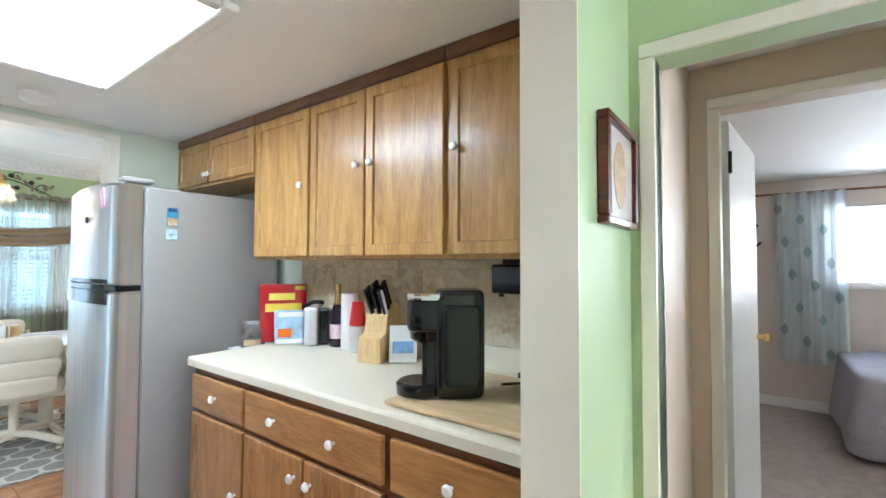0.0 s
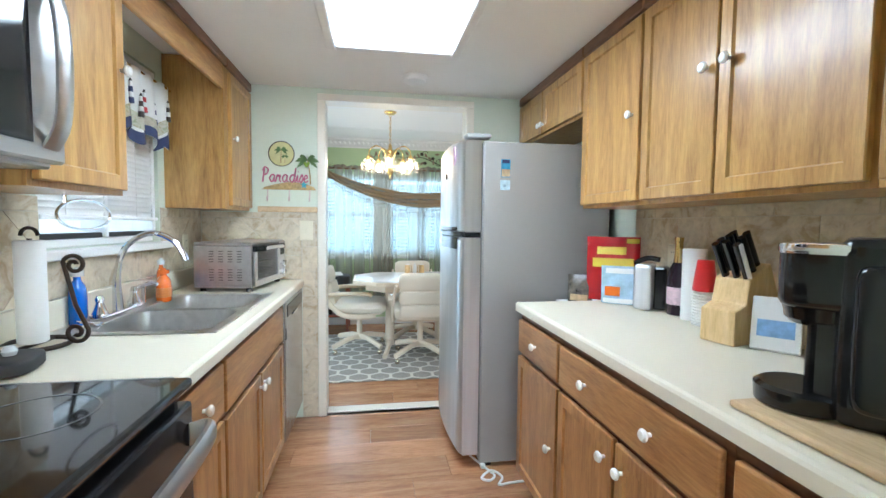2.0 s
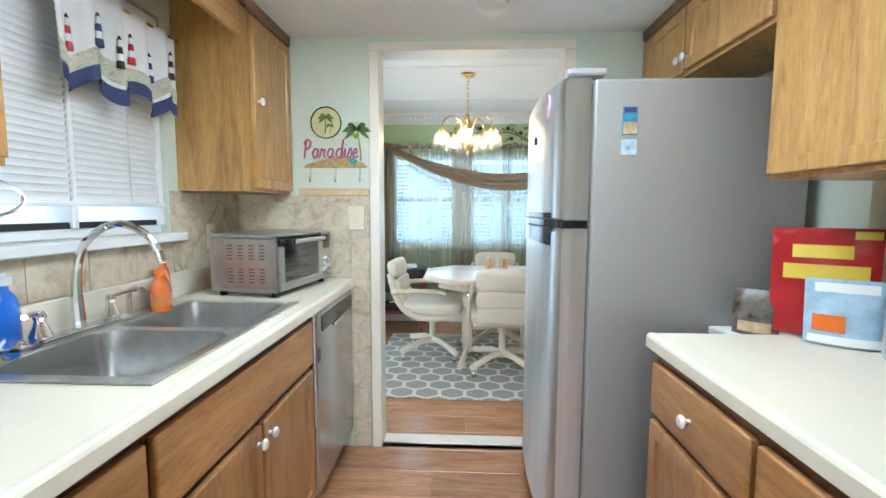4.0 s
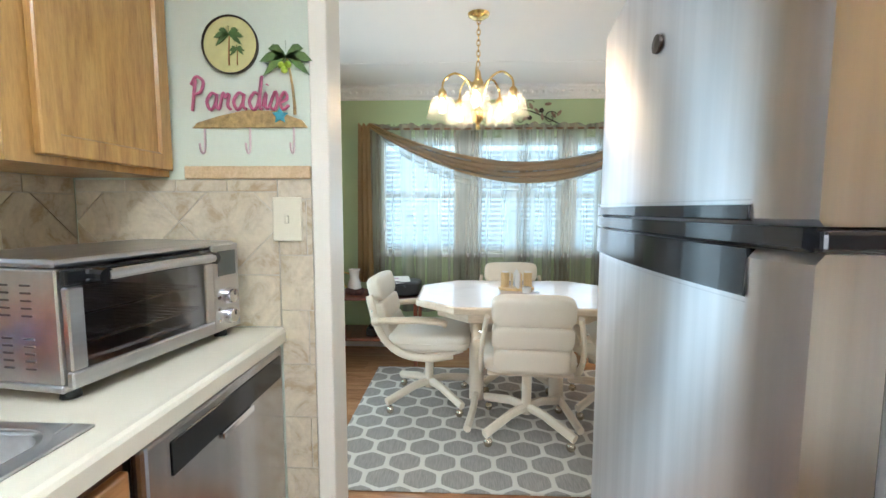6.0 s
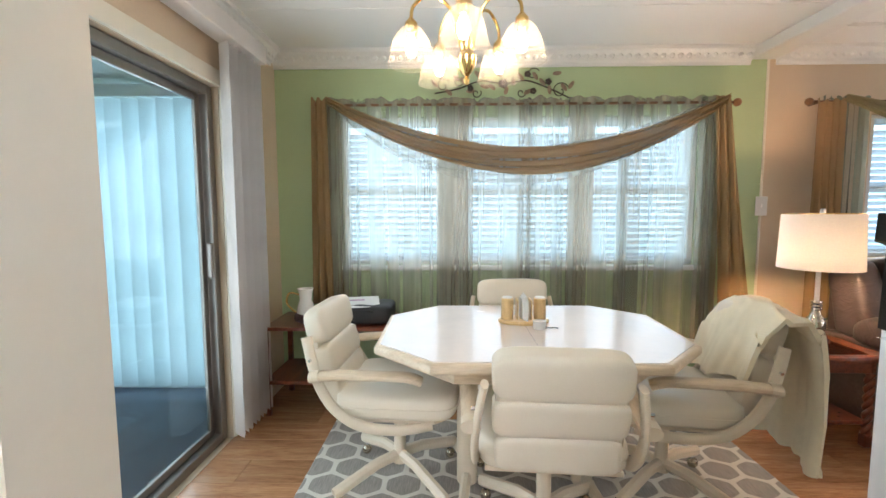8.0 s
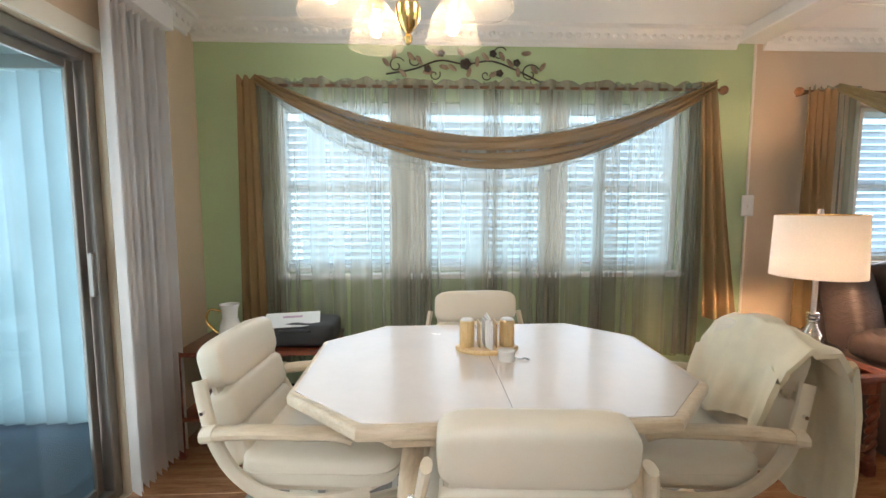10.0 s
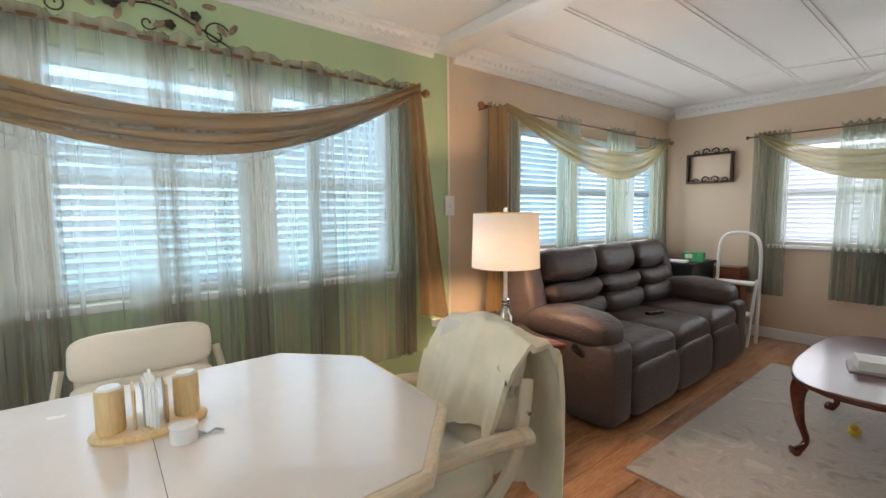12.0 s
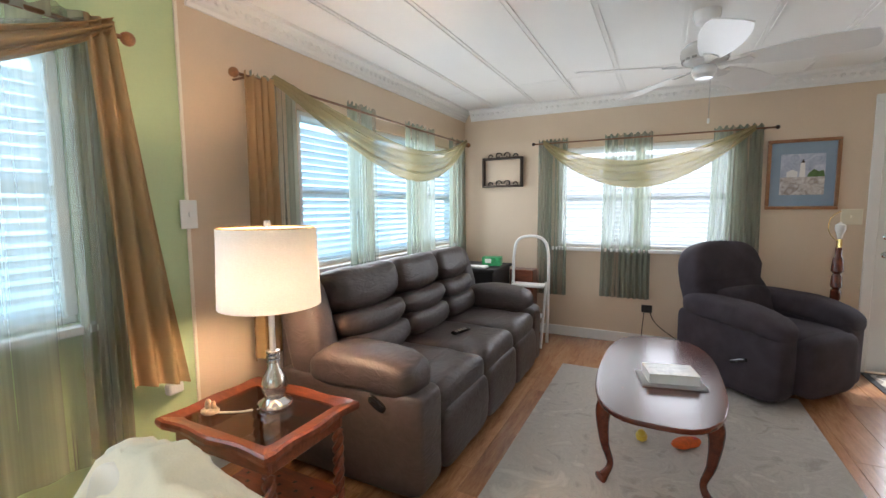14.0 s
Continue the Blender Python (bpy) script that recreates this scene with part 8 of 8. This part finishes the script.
panel(c2, "x", RX - 0.035, 5.04, 5.42, 1.97, 0.5, 4, 0.018, SHEER_SAGE, seed=3.4)
s2 = thing("window_scarf", Matrix.Translation((RX, 4.0, 1.95)), "olive gold scarf swagged over the sofa window rod", "curtain")
swag(s2, "x", RX, 2.85, 5.3, 1.975, 1.56, SCARF_SAGE, (0, 0.2), 0.55)
panel(s2, "x", RX + 0.02, 2.68, 2.86, 1.94, 0.53, 4, 0.018, SCARF_TAUPE, 0.15, 0.7, "tail")

RY = YE - 0.075
rod("curtain_rod", (-4.71, RY, 1.905), (-2.79, RY, 1.905), "thin black curtain rod over the end window", (0, 0.074, 0), 0.016, 0.007)
c3 = thing("sheer_curtain", Matrix.Translation((-3.7, RY + 0.03, 1.9)), "sage sheer panels on the end window rod", "curtain")
panel(c3, "y", RY + 0.025, -4.68, -4.40, 1.94, 0.42, 9, 0.015, SHEER_SAGE_END, seed=0.9, spread=0.05)
panel(c3, "y", RY + 0.025, -4.06, -3.66, 1.945, 0.44, 9, 0.018, SHEER_SAGE_END, seed=1.9, spread=0.08)
panel(c3, "y", RY + 0.025, -3.2, -2.86, 1.94, 0.42, 9, 0.017, SHEER_SAGE_END, seed=2.9, spread=0.12)
s3 = thing("window_scarf", Matrix.Translation((-3.7, RY, 1.95)), "olive gold scarf swagged over the end window rod", "curtain")
swag(s3, "y", RY, -4.62, -2.92, 1.94, 1.51, SCARF_SAGE, (0, 0.2), 0.47, out=-1)

# iron wall frame
iw = thing("iron_wall_frame", Matrix.Translation((-5.06, YE - 0.012, 1.65)), "dark iron rectangular frame with scrolled top and bottom", "wall art")
for b in ((-0.215, -0.152, 0.215, -0.132), (-0.215, 0.132, 0.215, 0.152), (-0.215, -0.131, -0.195, 0.131), (0.195, -0.131, 0.215, 0.131)):
    part("bar", box(b[0], -0.05, b[1], b[2], 0.008, b[3], 0.003), IRON, iw)
for zz, sgn in ((0.15, 1), (-0.135, 1)):
    for k in (-1, 1):
        part("scroll", tube([(k * p[1], 0, zz + p[2]) for p in scroll(0.05, 0.02 * sgn, 0.04, 1.0, math.pi, -1, 18)], 0.0065, 6), IRON, iw, smooth=True)
        part("scroll", tube([(k * p[1], 0, zz + p[2]) for p in scroll(0.14, 0.012 * sgn, 0.03, 1.0, math.pi, -1, 18)], 0.0065, 6), IRON, iw, smooth=True)

# framed lighthouse print
lh = thing("framed_picture", Matrix.Translation((-2.59, YE, 1.533)), "wood framed lighthouse print with a blue mat", "picture")
for b in ((-0.23, 0.25, 0.23, 0.275), (-0.23, -0.275, 0.23, -0.25), (-0.23, -0.249, -0.205, 0.249), (0.205, -0.249, 0.23, 0.249)):
    part("frame_bar", box(b[0], -0.03, b[1], b[2], -0.001, b[3], 0.004), FRAMEWOOD, lh)
part("mat_board", box(-0.204, -0.016, -0.249, 0.204, -0.002, 0.249), plain("dusty blue mat", (0.25, 0.33, 0.42), 0.7), lh)
SKYP = mottled("painted sky", [(0.35, (0.3, 0.35, 0.46)), (0.65, (0.62, 0.64, 0.7))], 12, 0.5, 60, 0.0)
part("painted_sky", box(-0.14, -0.0175, -0.02, 0.14, -0.0165, 0.16), SKYP, lh)
part("painted_shore", box(-0.14, -0.0175, -0.16, 0.14, -0.0165, -0.0205), mottled("painted shore", [(0.35, (0.28, 0.22, 0.18)), (0.5, (0.55, 0.5, 0.47)), (0.65, (0.72, 0.7, 0.68))], 16, 0.5, 60, 0.0), lh)
part("painted_tower", moved(prism([(-0.02, -0.02), (0.02, -0.02), (0.014, 0.09), (-0.014, 0.09)], 0.018, 0.0188), pose(0, 0, 0, 90)), PAPER, lh)
part("painted_roof", moved(prism([(-0.012, 0.09), (0.012, 0.09), (0.0, 0.12)], 0.018, 0.0189), pose(0, 0, 0, 90)), IRON, lh)
part("painted_house", moved(prism([(-0.1, -0.02), (-0.03, -0.02), (-0.03, 0.02), (-0.065, 0.04), (-0.1, 0.02)], 0.018, 0.0187), pose(0, 0, 0, 90)), PAPER, lh)
part("painted_trees", moved(prism([(0.03, -0.02), (0.14, -0.02), (0.13, 0.03), (0.1, 0.02), (0.07, 0.04), (0.04, 0.01)], 0.018, 0.0187), pose(0, 0, 0, 90)), LEAFG, lh)

wall_plate("wall_plate", (-2.27, YE, 1.2), "y", -1, "decorative cream switch plate beside the door", "switch", 0.13, 0.12)
oo = wall_plate("wall_outlet", (-3.66, YE, 0.345), "y", -1, "dark outlet plate with plugs on the tan wall", "outlet", 0.09, 0.07, BLACKMAT)
wc = thing("outlet_cord", Matrix.Translation((-3.66, YE - 0.02, 0.34)), "black cords hanging from the wall outlet", "cord")
part("wire", tube(spline([(-3.68, YE - 0.02, 0.33), (-3.69, YE - 0.03, 0.2), (-3.7, YE - 0.025, 0.06), (-3.72, YE - 0.06, 0.006)], 5), 0.004, 6), BLACKMAT, wc, smooth=True, world=True)
part("wire", tube(spline([(-3.64, YE - 0.02, 0.34), (-3.58, YE - 0.03, 0.22), (-3.42, YE - 0.03, 0.1), (-3.25, YE - 0.05, 0.01)], 5), 0.004, 6), BLACKMAT, wc, smooth=True, world=True)

# front door
fd2 = thing("front_door", Matrix.Translation((-1.66, YE + 0.03, 0)), "white front door with a deadbolt and an added daylight pane", "door")
for b in ((-2.11, 0.008, -1.94, 2.02), (-1.38, 0.008, -1.21, 2.02), (-1.939, 0.008, -1.381, 0.3), (-1.939, 1.86, -1.381, 2.02)):
    part("leaf_rail", box(b[0], YE + 0.012, b[1], b[2], YE + 0.055, b[3], 0.003), WHITE, fd2, world=True)
# unseen tall pane, added so that daylight reaches the living room
part("glass", box(-1.94, YE + 0.03, 0.3, -1.38, YE + 0.036, 1.86), GLASS, fd2, "added clear pane that lets daylight in", world=True).visible_shadow = False
for zz, r in ((0.915, 0.026), (1.05, 0.024)):
    part("knob", lathe([(r, 0), (r, 0.008), (0.012, 0.012), (0.012, 0.03), (r, 0.045), (r * 0.7, 0.06), (0, 0.062)], 16, m=Matrix.Translation((-2.055, YE + 0.012, zz)) @ pose(0, 0, 0, 90)), CHROME, fd2, smooth=True, world=True)
strip("trim_front_door", (-2.185, YE - 0.02, 0.001, -2.122, YE - 0.0005, 2.04), WHITE, "white front door casing")
strip("trim_front_door_head", (-2.185, YE - 0.02, 2.041, -1.13, YE - 0.0005, 2.1), WHITE, "white front door head casing")
mt = thing("door_mat", Matrix.Translation((-1.75, 5.28, 0)), "grey patterned door mat with a dark border", "mat")
part("border", box(-2.16, 5.0, 0.001, -1.3, 5.54, 0.008, 0.002), BLACKMAT, mt, world=True)
part("field", box(-2.12, 5.04, 0.0082, -1.34, 5.5, 0.01), RUG_DINING, mt, world=True)

# bulb lamp by the door
fl2 = thing("floor_lamp", Matrix.Translation((-2.43, 5.22, 0)), "dark turned wood floor lamp with a bare bulb", "lamp")
part("base", lathe([(0.12, 0.001), (0.125, 0.015), (0.06, 0.03), (0.02, 0.05), (0.0, 0.05)], 24), CHERRY, fl2, smooth=True)
part("post", lathe([(0.018, 0.05), (0.018, 0.6), (0.03, 0.62), (0.03, 0.68), (0.02, 0.69), (0.034, 0.71), (0.03, 0.78), (0.02, 0.8), (0.036, 0.82), (0.03, 0.9), (0.018, 0.93), (0.02, 0.99)], 16), CHERRY, fl2, smooth=True)
part("socket", cyl((0, 0, 0.99), (0, 0, 1.05), 0.016, seg=12), BRASS, fl2)
part("harp", tube(spline([(0, 0, 1.02), (-0.06, 0, 1.1), (-0.055, 0, 1.2), (0, 0, 1.25)], 5), 0.003, 6), BRASS, fl2, smooth=True)
part("bulb", lathe([(0.014, 1.05), (0.018, 1.08), (0.032, 1.12), (0.03, 1.15), (0.0, 1.175)], 16), PORCELAIN, fl2, "white bulb", True)

# step ladder and black table in the corner
sl = thing("step_stool", Matrix.Translation((-4.66, 5.2, 0)), "white folding step stool with a tall loop rail", "step stool")
loop_pts = spline([(-0.17, 0, 0.02), (-0.17, 0.02, 0.5), (-0.165, 0.03, 0.85), (-0.12, 0.03, 0.985), (0, 0.03, 1.02), (0.12, 0.03, 0.985), (0.165, 0.03, 0.85), (0.17, 0.02, 0.5), (0.17, 0, 0.02)], 6)
part("loop_rail", tube(loop_pts, 0.014, 8), WHITE, sl, smooth=True)
for k in (-0.16, 0.16):
    part("front_leg", tube([(k, -0.02, 0.6), (k, -0.2, 0.02)], 0.012, 8), WHITE, sl)
for zz, yy in ((0.28, -0.1), (0.55, -0.02)):
    part("tread", box(-0.15, yy - 0.09, zz, 0.15, yy + 0.06, zz + 0.025, 0.006), WHITE, sl)
bt = thing("black_side_table", Matrix.Translation((-5.18, 5.12, 0)), "black side table in the corner behind the sofa", "side table")
part("top", box(-5.42, 4.86, 0.7, -4.9, 5.4, 0.73, 0.004), BLACKMAT, bt, world=True)
part("body", box(-5.4, 4.88, 0.45, -4.92, 5.38, 0.699), BLACKMAT, bt, world=True)
for xx in (-5.4, -4.96):
    for yy in (4.88, 5.34):
        part("leg", box(xx, yy, 0.001, xx + 0.04, yy + 0.04, 0.449), BLACKMAT, bt, world=True)
gb = thing("tissue_box", Matrix.Translation((-5.02, 5.15, 0.7305)) @ pose(0, 0, 0, 0, 0, 10), "green tissue box on the black side table", "box")
part("carton", box(-0.09, -0.06, 0, 0.09, 0.06, 0.085, 0.003), plain("green print", (0.05, 0.35, 0.12), 0.4, vary=0.4, size=30), gb)
part("panel", box(-0.06, -0.0612, 0.03, 0.0, -0.0602, 0.07), PAPER, gb)
mg = thing("magazines", Matrix.Translation((-5.1, 4.95, 0.7305)), "small pile of papers on the black side table", "papers")
for k in range(3):
    part("sheet", moved(box(-0.1, -0.06, 0.006 * k, 0.1, 0.06, 0.005 + 0.006 * k, 0.001), pose(0, 0, 0, 0, 0, 8 * k)), PAPER, mg)
wd = thing("wooden_crate", Matrix.Translation((-4.78, 5.38, 0)), "small wooden cabinet panel behind the step stool", "cabinet")
part("panel", box(-4.89, 5.3, 0.3, -4.66, 5.48, 0.68, 0.005), WALNUT, wd, world=True)
part("leg", box(-4.88, 5.31, 0.001, -4.84, 5.35, 0.299), WALNUT, wd, world=True)
part("leg", box(-4.71, 5.43, 0.001, -4.67, 5.47, 0.299), WALNUT, wd, world=True)

# ceiling fan
FXc, FYc = -3.39, 3.96
fan = thing("ceiling_fan", Matrix.Translation((FXc, FYc, LC)), "white five-blade ceiling fan", "ceiling fan")
GLOSSW = plain("glossy white enamel", (0.8, 0.79, 0.77), 0.18, vary=0.02, relief=0)
part("canopy", lathe([(0.0, -0.075), (0.02, -0.075), (0.05, -0.06), (0.065, -0.03), (0.066, -0.0015), (0.0, -0.0015)], 28), GLOSSW, fan, smooth=True)
part("down_rod", cyl((0, 0, -0.16), (0, 0, -0.07), 0.012, seg=12), GLOSSW, fan)
part("motor", lathe([(0.0, -0.28), (0.06, -0.278), (0.1, -0.26), (0.118, -0.225), (0.115, -0.19), (0.09, -0.165), (0.04, -0.15), (0.0, -0.15)], 32), GLOSSW, fan, smooth=True)
part("switch_cap", lathe([(0.0, -0.345), (0.04, -0.343), (0.058, -0.325), (0.062, -0.3), (0.05, -0.281), (0.0, -0.281)], 28), GLOSSW, fan, smooth=True)
for k in range(18):
    a = 2 * math.pi * k / 18
    part("vent_fin", box(-0.003, -0.012, -0.006, 0.003, 0.012, 0.006, 0.001), FRIDGE_SIDE, fan, at=Matrix.Translation((0.108 * math.cos(a), 0.108 * math.sin(a), -0.248)) @ pose(0, 0, 0, 0, 0, math.degrees(a)))
outl = [(0.16, -0.045), (0.24, -0.066), (0.36, -0.086), (0.48, -0.094), (0.6, -0.088), (0.655, -0.072), (0.67, -0.02), (0.672, 0.04), (0.66, 0.076), (0.6, 0.09), (0.48, 0.094), (0.36, 0.086), (0.24, 0.066), (0.16, 0.045)]
for k in range(5):
    m = Matrix.Translation((0, 0, -0.275)) @ pose(0, 0, 0, 0, 0, -86 + 72 * k) @ pose(0, 0, 0, -14, 1.5, 0)
    bld = part("blade", prism(outl, -0.003, 0.003, 0.001), WHITE, fan, "white fan blade", at=m)
    part("blade_iron", prism([(0.06, -0.014), (0.13, -0.016), (0.2, -0.035), (0.22, 0.0), (0.2, 0.035), (0.13, 0.016), (0.06, 0.014)], -0.009, -0.0035, 0.001), GLOSSW, bld)
part("pull_chain", cyl((0.03, 0.02, -0.55), (0.03, 0.02, -0.34), 0.002, seg=6), CHROME, fan)
part("chain_weight", lathe([(0.0, -0.58), (0.007, -0.57), (0.005, -0.55), (0, -0.55)], 10, m=Matrix.Translation((0.03, 0.02, 0))), WHITEPLASTIC, fan)
ol = thing("plug_adapter", Matrix.Translation((XW + 0.02, 2.33, 0.5)), "white plug adapter on the green wall", "adapter")
part("body", box(-0.018, -0.035, -0.025, 0.02, 0.035, 0.025, 0.01, 2), WHITEPLASTIC, ol)

# ---- planks and tiles ----
fl = thing("floor", label="warm brown laminate plank floor", category="floor", kind="structure")
pw, pl_len = 0.19, 1.25
meshes = {}
rng = random.Random(4)


def plank(x0, x1, y0, y1):
    key = (round(x1 - x0, 3), round(y1 - y0, 3))
    m = Matrix.Translation(((x0 + x1) / 2, (y0 + y1) / 2, 0))
    if key not in meshes:
        w, l = key[0] / 2 - 0.0006, key[1] / 2 - 0.0006
        ob = part("plank", box(-w, -l, -0.012, w, l, 0.0, 0.0012), PLANK, fl, at=m)
        meshes[key] = ob.data
    else:
        share("plank", meshes[key], fl, m)


ix = 0
x = XW
while x < 0.9:
    x1 = x + pw
    ylo, yhi = (YS, YE) if x1 < KX + 0.1 else (YK, YE if x < -0.98 else KY)
    off = [0.0, 0.42, 0.84, 0.21, 0.63, 1.05][ix % 6]
    y = ylo
    nxt = ylo + pl_len - off if off else ylo + pl_len
    while y < yhi - 1e-6:
        y1 = min(nxt, yhi)
        plank(x, x1, y, y1)
        y, nxt = y1, y1 + pl_len
    x, ix = x1, ix + 1
structure("floor_hall", box(x, YK, -0.012, 2.9, 1.45, 0.0), PLANK, "laminate floor behind the camera", "floor")


def clipped(poly, lo, hi, k):
    """A polygon cut to lo..hi along coordinate k."""
    for lim, sg in ((lo, 1), (hi, -1)):
        out = []
        for i, p in enumerate(poly):
            q = poly[(i + 1) % len(poly)]
            a, b = sg * (p[k] - lim), sg * (q[k] - lim)
            if a >= 0:
                out.append(p)
            if (a > 0 > b) or (a < 0 < b):
                t = a / (a - b)
                out.append((p[0] + t * (q[0] - p[0]), p[1] + t * (q[1] - p[1])))
        poly = out
        if len(poly) < 3:
            return []
    return poly


def diagonal_tiles(t, axis, face, side, region, size):
    """Square stone tiles laid on their corners and cut at the region's edges."""
    a0, a1, z0, z1 = region
    d = size / math.sqrt(2)
    for i in range(-1, int((a1 - a0) / d) + 2):
        for j in range(-1, int((z1 - z0) / d) + 2):
            if (i + j) % 2:
                continue
            cu_, cz_ = a0 + i * d, z0 + j * d
            r = d - 0.0022
            poly = clipped([(cu_ - r, cz_), (cu_, cz_ - r), (cu_ + r, cz_), (cu_, cz_ + r)], a0 + 0.0015, a1 - 0.0015, 0)
            poly = clipped(poly, z0 + 0.0015, z1 - 0.0015, 1) if poly else []
            if len(poly) < 3 or max(p[0] for p in poly) - min(p[0] for p in poly) < 0.012 or max(p[1] for p in poly) - min(p[1] for p in poly) < 0.012:
                continue
            mu, mz = sum(p[0] for p in poly) / len(poly), sum(p[1] for p in poly) / len(poly)
            bm = prism([(p[0] - mu, p[1] - mz) for p in poly], 0.0, 0.0082)
            if axis == "y":
                m = Matrix(((1, 0, 0, mu), (0, 0, side, face + side * 0.0008), (0, 1, 0, mz), (0, 0, 0, 1)))
            else:
                m = Matrix(((0, 0, side, face + side * 0.0008), (1, 0, 0, mu), (0, 1, 0, mz), (0, 0, 0, 1)))
            bm.transform(m.to_3x3().to_4x4())
            bmesh.ops.recalc_face_normals(bm, faces=bm.faces[:])
            part("tile", bm, TILE, t, at=Matrix.Translation(m.translation))


def tiles(name, axis, face, side, region, size, label, diagonal=None):
    """Stone tiles on a wall, laid straight with thin joints. region: along from, to, z from, to."""
    t = thing(name, label=label, category="backsplash", kind="structure")
    a0, a1, z0, z1 = region
    th = 0.009

    def slab(b0, b1, c0, c1, d, mm, nm):
        lo, hi = sorted((face + side * 0.0008, face + side * d))
        g = 0.0014 if nm == "tile" else 0
        bm = box(lo, b0 + g, c0 + g, hi, b1 - g, c1 - g, 0.001 if nm == "tile" else 0) if axis == "x" else box(b0 + g, lo, c0 + g, b1 - g, hi, c1 - g, 0.001 if nm == "tile" else 0)
        c = Vector(((lo + hi) / 2, (b0 + b1) / 2, (c0 + c1) / 2)) if axis == "x" else Vector(((b0 + b1) / 2, (lo + hi) / 2, (c0 + c1) / 2))
        bm.transform(Matrix.Translation(-c))
        part(nm, bm, mm, t, at=Matrix.Translation(c))
    slab(a0, a1, z0, z1, 0.006, GROUT, "grout")
    if diagonal:
        diagonal_tiles(t, axis, face, side, (a0, a1, z0, diagonal), 0.215)
    z = diagonal or z0
    k = 0
    while z < z1 - 0.01:
        zz = min(z + size, z1)
        u = a0 - (size / 2 if k % 2 else 0)
        while u < a1 - 0.01:
            ua, ub = max(u, a0), min(u + size, a1)
            if ub - ua > 0.015:
                slab(ua, ub, z, zz, th, TILE, "tile")
            u += size
        z, k = zz, k + 1
    return t


tiles("backsplash_stove", "y", KY, -1, (-1.95, -0.23, 1.011, 1.354), 0.3, "beige stone tile backsplash behind the coffee maker")
tiles("backsplash_sink", "y", YK, 1, (-2.8505, -2.345, 1.011, 1.342), 0.15, "beige stone tile backsplash in the corner", 1.295)
tiles("backsplash_under_window", "y", YK, 1, (-2.345, -1.54, 1.011, 1.138), 0.2, "beige stone tile strip under the window")
tiles("backsplash_range", "y", YK, 1, (-1.535, -0.3, 1.011, 1.349), 0.15, "beige stone tile backsplash beside the window", 1.3)
tiles("backsplash_partition", "x", KX, 1, (-0.7905, -0.1965, 1.065, 1.337), 0.15, "beige stone tile wall behind the toaster oven", 1.302)
tiles("backsplash_partition_low", "x", KX, 1, (-0.7905, -0.1965, 0.912, 1.064), 0.152, "straight row of beige stone tiles on the counter")
tiles("backsplash_edge", "x", KX, 1, (-0.195, -0.098, 0.002, 1.337), 0.16, "narrow column of beige stone tiles beside the opening")
